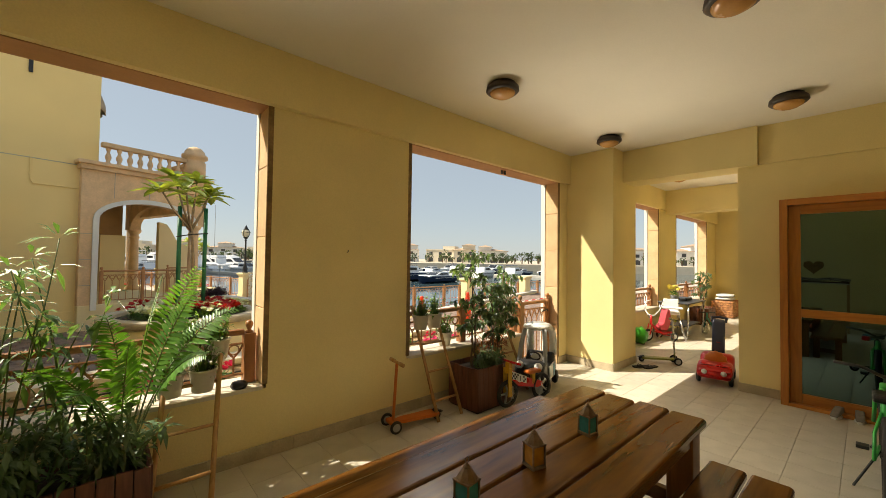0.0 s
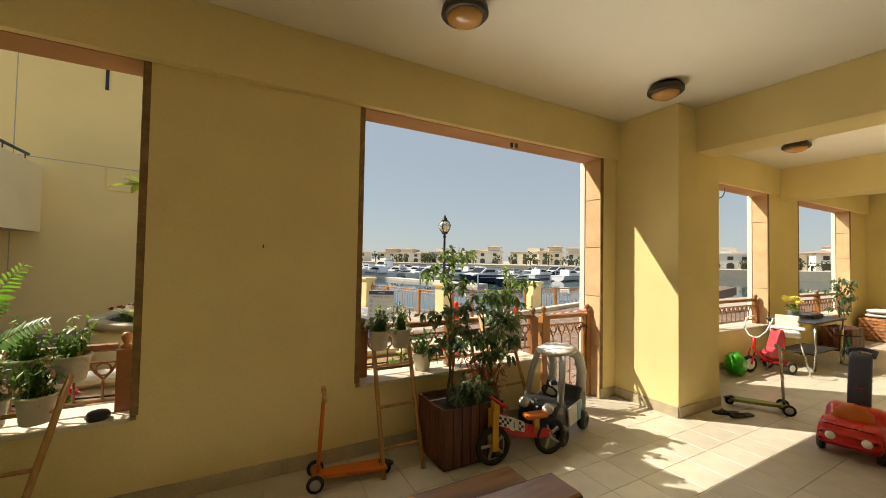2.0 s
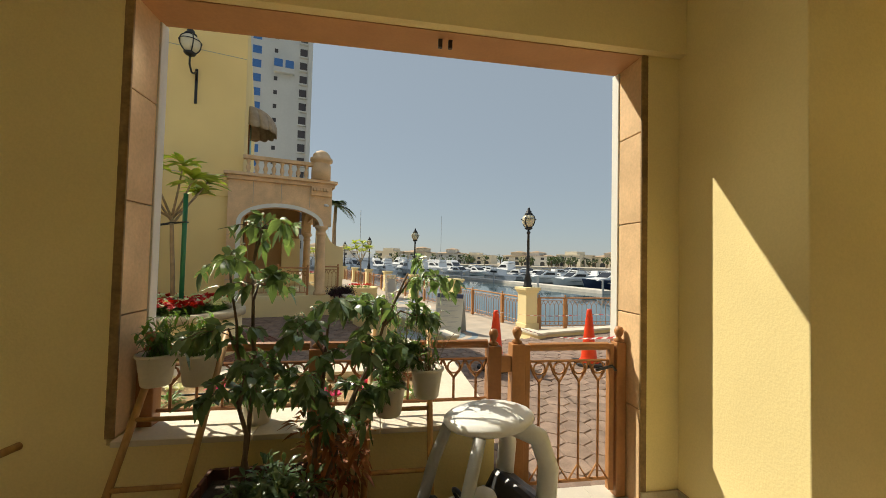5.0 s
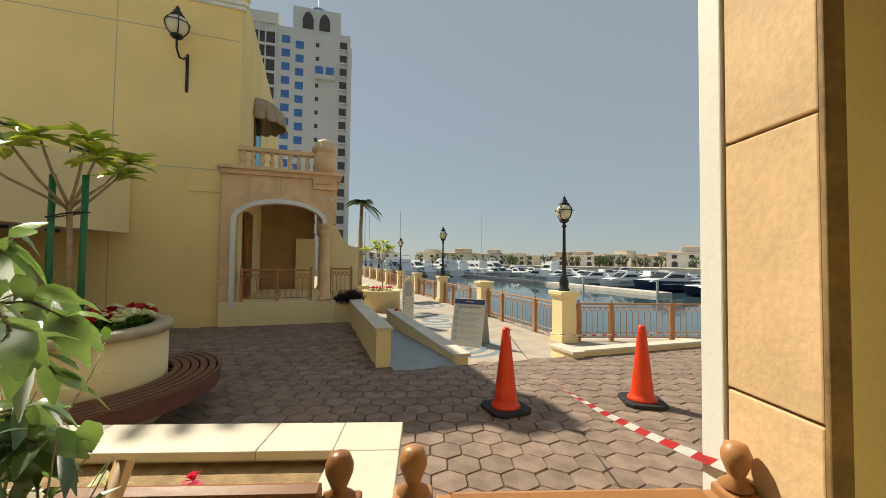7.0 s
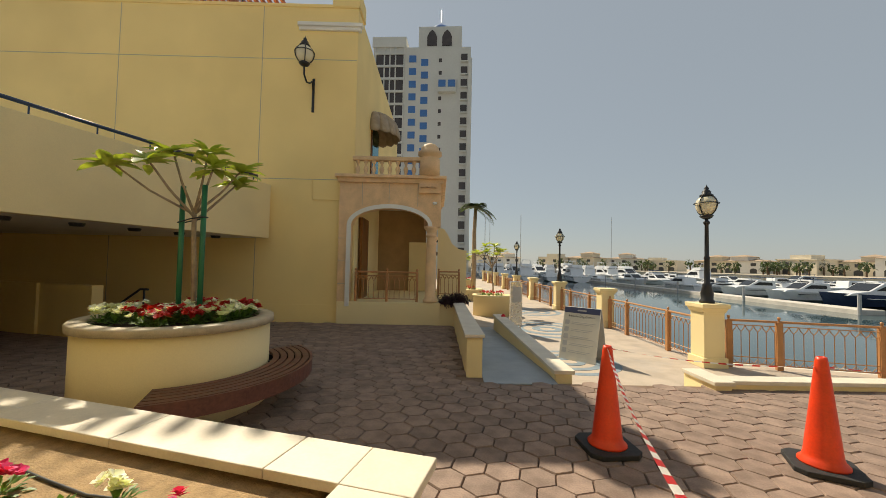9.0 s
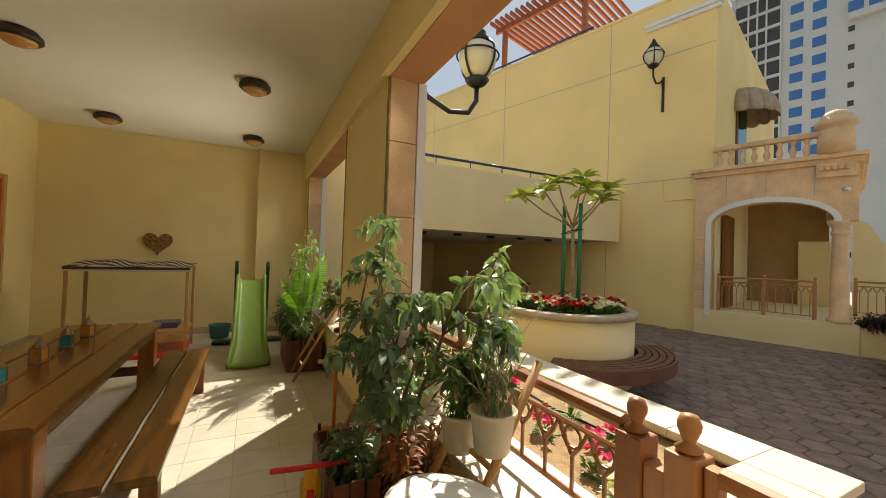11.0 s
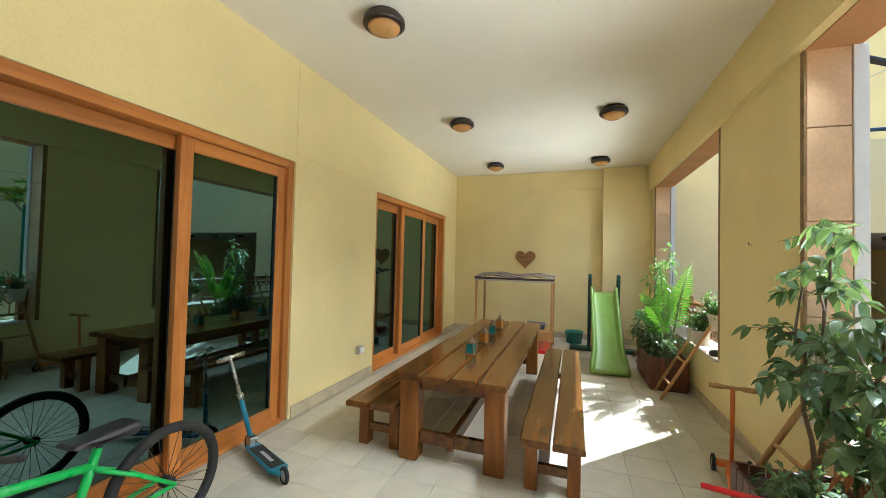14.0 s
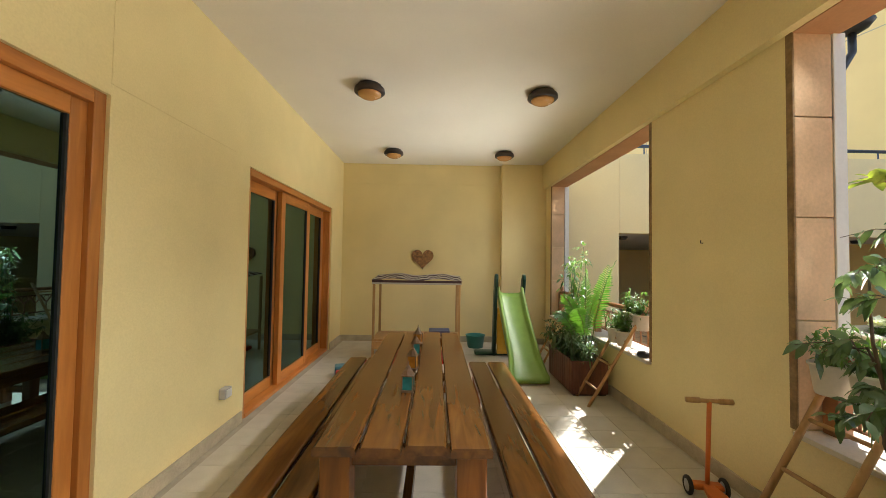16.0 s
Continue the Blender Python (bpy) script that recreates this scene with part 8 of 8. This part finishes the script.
def boat(L, B, H, mat, fly, label):
    b = thing("motor_boat", 0, 0, 0, 0, label, "boat", "moored boats")
    part("hull", hull(L, B, H), mat, b)
    part("cabin", prism([(-L * 0.22, H), (-L * 0.20, H + 0.9 * fly), (L * 0.06, H + 0.95 * fly), (L * 0.20, H + 0.35 * fly), (L * 0.38, H + 0.18), (L * 0.42, H)], -B * 0.34, B * 0.34, "xz", b=0.05), M_GEL, b, "white cabin")
    for sy in (-1, 1):
        part("side_window", prism([(-L * 0.16, H + 0.38 * fly), (-L * 0.15, H + 0.72 * fly), (L * 0.05, H + 0.74 * fly), (L * 0.15, H + 0.38 * fly)], sy * B * 0.342, sy * B * 0.348, "xz"), M_SMOKE, b, "smoked side window")
    part("windscreen", prism([(L * 0.07, H + 0.90 * fly), (L * 0.20, H + 0.36 * fly), (L * 0.21, H + 0.37 * fly), (L * 0.08, H + 0.92 * fly)], -B * 0.28, B * 0.28, "xz"), M_SMOKE, b)
    if fly > 1.2:
        part("flybridge", prism([(-L * 0.24, H + 0.96 * fly), (-L * 0.2, H + 1.30 * fly), (0, H + 1.25 * fly), (L * 0.06, H + 0.96 * fly)], -B * 0.28, B * 0.28, "xz", b=0.04), M_GEL, b)
        part("radar_arch", pipe([(-L * 0.18, -B * 0.27, H + 1.2 * fly), (-L * 0.21, -B * 0.22, H + 1.75 * fly), (-L * 0.21, B * 0.22, H + 1.75 * fly), (-L * 0.18, B * 0.27, H + 1.2 * fly)], 0.06, 6), M_GEL, b)
    else:
        part("canvas_top", box(-L * 0.2, L * 0.02, -B * 0.3, B * 0.3, H + 1.25 * fly, H + 1.32 * fly, b=0.03), M_NAVYHULL, b, "dark canvas top")
        for sx in (-0.18, 0.0):
            part("stanchion", pipe([(L * sx, -B * 0.28, H), (L * sx, -B * 0.28, H + 1.25 * fly)], 0.025, 5), M_STEEL, b)
            part("stanchion", pipe([(L * sx, B * 0.28, H), (L * sx, B * 0.28, H + 1.25 * fly)], 0.025, 5), M_STEEL, b)
    part("rub_rail", box(-L * 0.5, L * 0.25, -B * 0.505, B * 0.505, H * 0.75, H * 0.80), M_SMOKE if mat is M_GEL else M_GEL, b)
    return b
kinds = [boat(9.5, 3.1, 1.0, M_GEL, 1.5, "white motor yacht with smoked windows"), boat(6.5, 2.3, 0.75, M_GEL, 0.9, "small white motor boat with canvas top"),
         boat(8.0, 2.7, 0.9, M_NAVYHULL, 1.0, "navy hulled motor boat moored at a pontoon"), boat(13.0, 3.9, 1.35, M_GEL, 1.7, "large white motor yacht"),
         boat(6.8, 2.3, 0.6, M_GEL, 0.5, "low white speedboat with a dark canvas top"), boat(7.2, 2.4, 0.65, M_NAVYHULL, 0.55, "low navy speedboat at a pontoon")]
WATER = -1.3
mr = random.Random(17)
first = [True] * 6
def moor(k, x, y, rz):
    m = YARD @ pose(x, y, WATER + 0.1, 0, 0, rz)
    if first[k]:
        kinds[k].matrix_world = m
        first[k] = False
    else:
        copy_thing(kinds[k], m)
def pontoon(x0, x1, y0, y1):
    p = thing("pontoon", 0, 0, 0, 0, "pale floating pontoon with mooring piles", "pontoon", "pontoons")
    p.matrix_world = YARD
    part("deck", box(x0, x1, y0, y1, WATER - 0.1, WATER + 0.32, b=0.03), M_DECK, p)
    n = int(max(x1 - x0, y1 - y0) / 9)
    for i in range(n + 1):
        s = i / max(n, 1)
        px, py = (x0 + (x1 - x0) * s, y0) if x1 - x0 > y1 - y0 else (x0, y0 + (y1 - y0) * s)
        part("pile", pipe([(px, py, WATER - 1), (px, py, WATER + 1.3)], 0.10, 8), M_GREYPL, p)
pontoon(29.6, 31.3, 15.5, 62)
pontoon(58, 59.8, 4, 58)
for yy in (44, 66, 88):
    pontoon(10 if yy > 60 else 31.3, {44: 66, 66: 58, 88: 46}[yy], yy, yy + 1.8)
for y in (20, 25.5, 31, 36.5):
    moor(mr.choice((4, 4, 1, 2)), 36.0, y, 180 + mr.uniform(-3, 3))
moor(5, 36.2, 15.2, 180)
moor(3, 40, 104, 92)
moor(0, 50, 104, 90)
for y in range(10, 58, 5):
    moor(mr.choice((1, 2, 4, 5)), 64, y, 180 + mr.uniform(-3, 3))
    moor(mr.choice((4, 5, 1)), 53, y + 2, mr.uniform(-3, 3))
for yy, x, xe in ((44, 33, 63), (66, 13, 55), (77, 12, 52), (88, 12, 46), (99, 8, 42), (108, 0, 34)):
    while x < xe:
        k = mr.choice((0, 1, 0, 4, 1, 2) if yy > 60 else (4, 4, 1, 5, 1))
        moor(k, x, yy - 5.5 - (1.5 if k == 3 else 0), 90 + mr.uniform(-4, 4))
        if mr.random() < 0.7:
            moor(mr.choice((0, 1, 4) if yy > 60 else (1, 4, 4)), x + 1, yy + (6.5 if yy > 60 else 8.5), -90 + mr.uniform(-4, 4))
        x += mr.uniform(3.6, 5.4)
for k, (x, y, hh) in enumerate(((16, 96, 17), (22, 84, 15), (12, 74, 13), (48, 92, 16))):
    sb = thing("sail_mast", 0, 0, 0, 0, "tall bare mast of a moored sailing boat", "sailing boat")
    sb.matrix_world = YARD @ pose(x, y, WATER + 0.1)
    part("hull", hull(9, 2.8, 0.9), M_GEL, sb)
    part("mast", pipe([(0.5, 0, 0.8), (0.5, 0, hh)], 0.07, 6), M_STEEL, sb)
    part("boom", pipe([(0.5, 0, 2), (-3, 0, 2.1)], 0.05, 6), M_STEEL, sb)

# ---- far shore: sand, villas, trees ----
structure("ground_shore", prism([(-70, 122), (30, 116), (62, 84), (80, 42), (98, 0), (120, -60), (700, -60), (700, 700), (-400, 700), (-400, 118)], -1.6, 0.5, "xy"), M_SAND, "pale sandy far shore", "ground", m=YARD)
M_VILLA = [material("villa_cream", (0.74, 0.66, 0.52), 0.85, var=0.06, scale=0.3, fine=3, bump=0.05), material("villa_white", (0.80, 0.78, 0.73), 0.85, var=0.06, scale=0.3, fine=3, bump=0.05)]
M_ROOF = material("villa_tile_roof", (0.40, 0.29, 0.20), 0.85, var=0.2, scale=1, fine=6, bump=0.3)
M_VWIN = material("villa_dark_window", (0.06, 0.06, 0.06), 0.3, var=0.1, scale=1, bump=0.0)
vwin = mesh_of(box(-0.6, 0.6, -0.06, 0.1, 0, 1.6), M_VWIN)
varch = mesh_of(prism([(-0.8, 0), (0.8, 0), (0.8, 1.8), (0.55, 2.35), (0, 2.6), (-0.55, 2.35), (-0.8, 1.8)], -0.06, 0.1, "xz"), M_VWIN)
def villa(x, y, rz, w, mat, roof, seed):
    r = random.Random(seed)
    v = thing("villa", 0, 0, 0, 0, "two-storey waterfront villa with arched openings", "villa", "far shore villas")
    v.matrix_world = YARD @ pose(x, y, 0.5, 0, 0, rz) @ Matrix.Scale(r.uniform(0.5, 0.68), 4, (0, 0, 1))
    part("wall", box(-w / 2, w / 2, 0, 10, 0, 6.6), mat, v)
    tx = r.uniform(-0.3, 0.3) * w
    part("tower_wall", box(tx - 2.2, tx + 2.2, 0.5, 6, 6.6, 9.0), mat, v)
    rf_ = bmesh.new()
    def hip(x0, x1, y0, y1, z, hh, o=0.6):
        a = [rf_.verts.new(p) for p in ((x0 - o, y0 - o, z), (x1 + o, y0 - o, z), (x1 + o, y1 + o, z), (x0 - o, y1 + o, z))]
        d = min(x1 - x0, y1 - y0) / 2
        e = [rf_.verts.new(p) for p in ((x0 + d, (y0 + y1) / 2, z + hh), (x1 - d, (y0 + y1) / 2, z + hh))]
        for f in ((a[0], a[1], e[1], e[0]), (a[1], a[2], e[1]), (a[2], a[3], e[0], e[1]), (a[3], a[0], e[0]), (a[3], a[2], a[1], a[0])):
            rf_.faces.new(f)
    if roof:
        hip(tx - 2.2, tx + 2.2, 0.5, 6, 9.0, 1.2, 0.4)
        hip(-w / 2, w / 2, 0, 10, 6.6, 1.5)
        part("roof", rf_, M_ROOF, v, "brown tiled roof")
    else:
        rf_.free()
        part("parapet", box(-w / 2 - 0.2, w / 2 + 0.2, -0.2, 10.2, 6.6, 7.2), mat, v)
    n = int(w / 3)
    for i in range(n):
        xx = -w / 2 + w * (i + 0.5) / n
        share("arch_opening", varch, v, pose(xx, 0, 0.2))
        share("window", vwin, v, pose(xx, 0, 4.0))
SHORE = [(-50, 126), (30, 126), (66, 96), (86, 56), (104, 12), (122, -34)]
def along_shore(d):
    """The point at distance d along the far shore, and the shore's direction there in degrees."""
    for (xa, ya), (xb, yb) in zip(SHORE, SHORE[1:]):
        L = math.hypot(xb - xa, yb - ya)
        if d <= L:
            return xa + (xb - xa) * d / L, ya + (yb - ya) * d / L, math.degrees(math.atan2(yb - ya, xb - xa))
        d -= L
    return (*SHORE[-1], -68)
d_ = 4
k = 0
while d_ < 262:
    wv = mr.uniform(7.5, 12)
    if not 196 < d_ + wv / 2 < 226:
        x_, y_, a_ = along_shore(d_ + wv / 2)
        off = mr.uniform(6, 34)
        villa(x_ - off * math.sin(radians(a_)), y_ + off * math.cos(radians(a_)), a_ + mr.uniform(-10, 10), wv, M_VILLA[k % 3 == 1], k % 3 != 2, 500 + k)
    d_ += wv * 0.8 + mr.uniform(0, 4)
    k += 1
villa(113, 10, -66, 24, M_VILLA[1], False, 650)
far_trees = bmesh.new()
far_wood = bmesh.new()
tr_ = random.Random(23)
def far_tree(x, y, hgt):
    pipe([(x, y, 0.4), (x + tr_.uniform(-0.2, 0.2), y, 0.5 + hgt * 0.55)], 0.18, 5, far_wood)
    for i in range(46):
        d = rand_dir(tr_, 0.1)
        c = Vector((x, y, 0.5 + hgt * 0.62)) + Vector((d.x * hgt * 0.42, d.y * hgt * 0.42, d.z * hgt * 0.36)) * tr_.uniform(0.5, 1)
        leaf(far_trees, c, rand_dir(tr_), hgt * 0.24, hgt * 0.16, seg=2)
for i in range(170):
    x_, y_, a_ = along_shore(tr_.uniform(0, 268))
    off = tr_.uniform(0.5, 22)
    far_tree(x_ - off * math.sin(radians(a_)), y_ + off * math.cos(radians(a_)), tr_.uniform(1.6, 3.8))
ft_ = thing("far_trees", 0, 0, 0, 0, "green trees between the far shore villas", "trees", "", "stuff")
ft_.matrix_world = YARD
part("crowns", far_trees, leaf_material("far_foliage", (0.06, 0.085, 0.04), (0.035, 0.055, 0.03), 0.6), ft_)
part("trunks", far_wood, M_BARK, ft_)
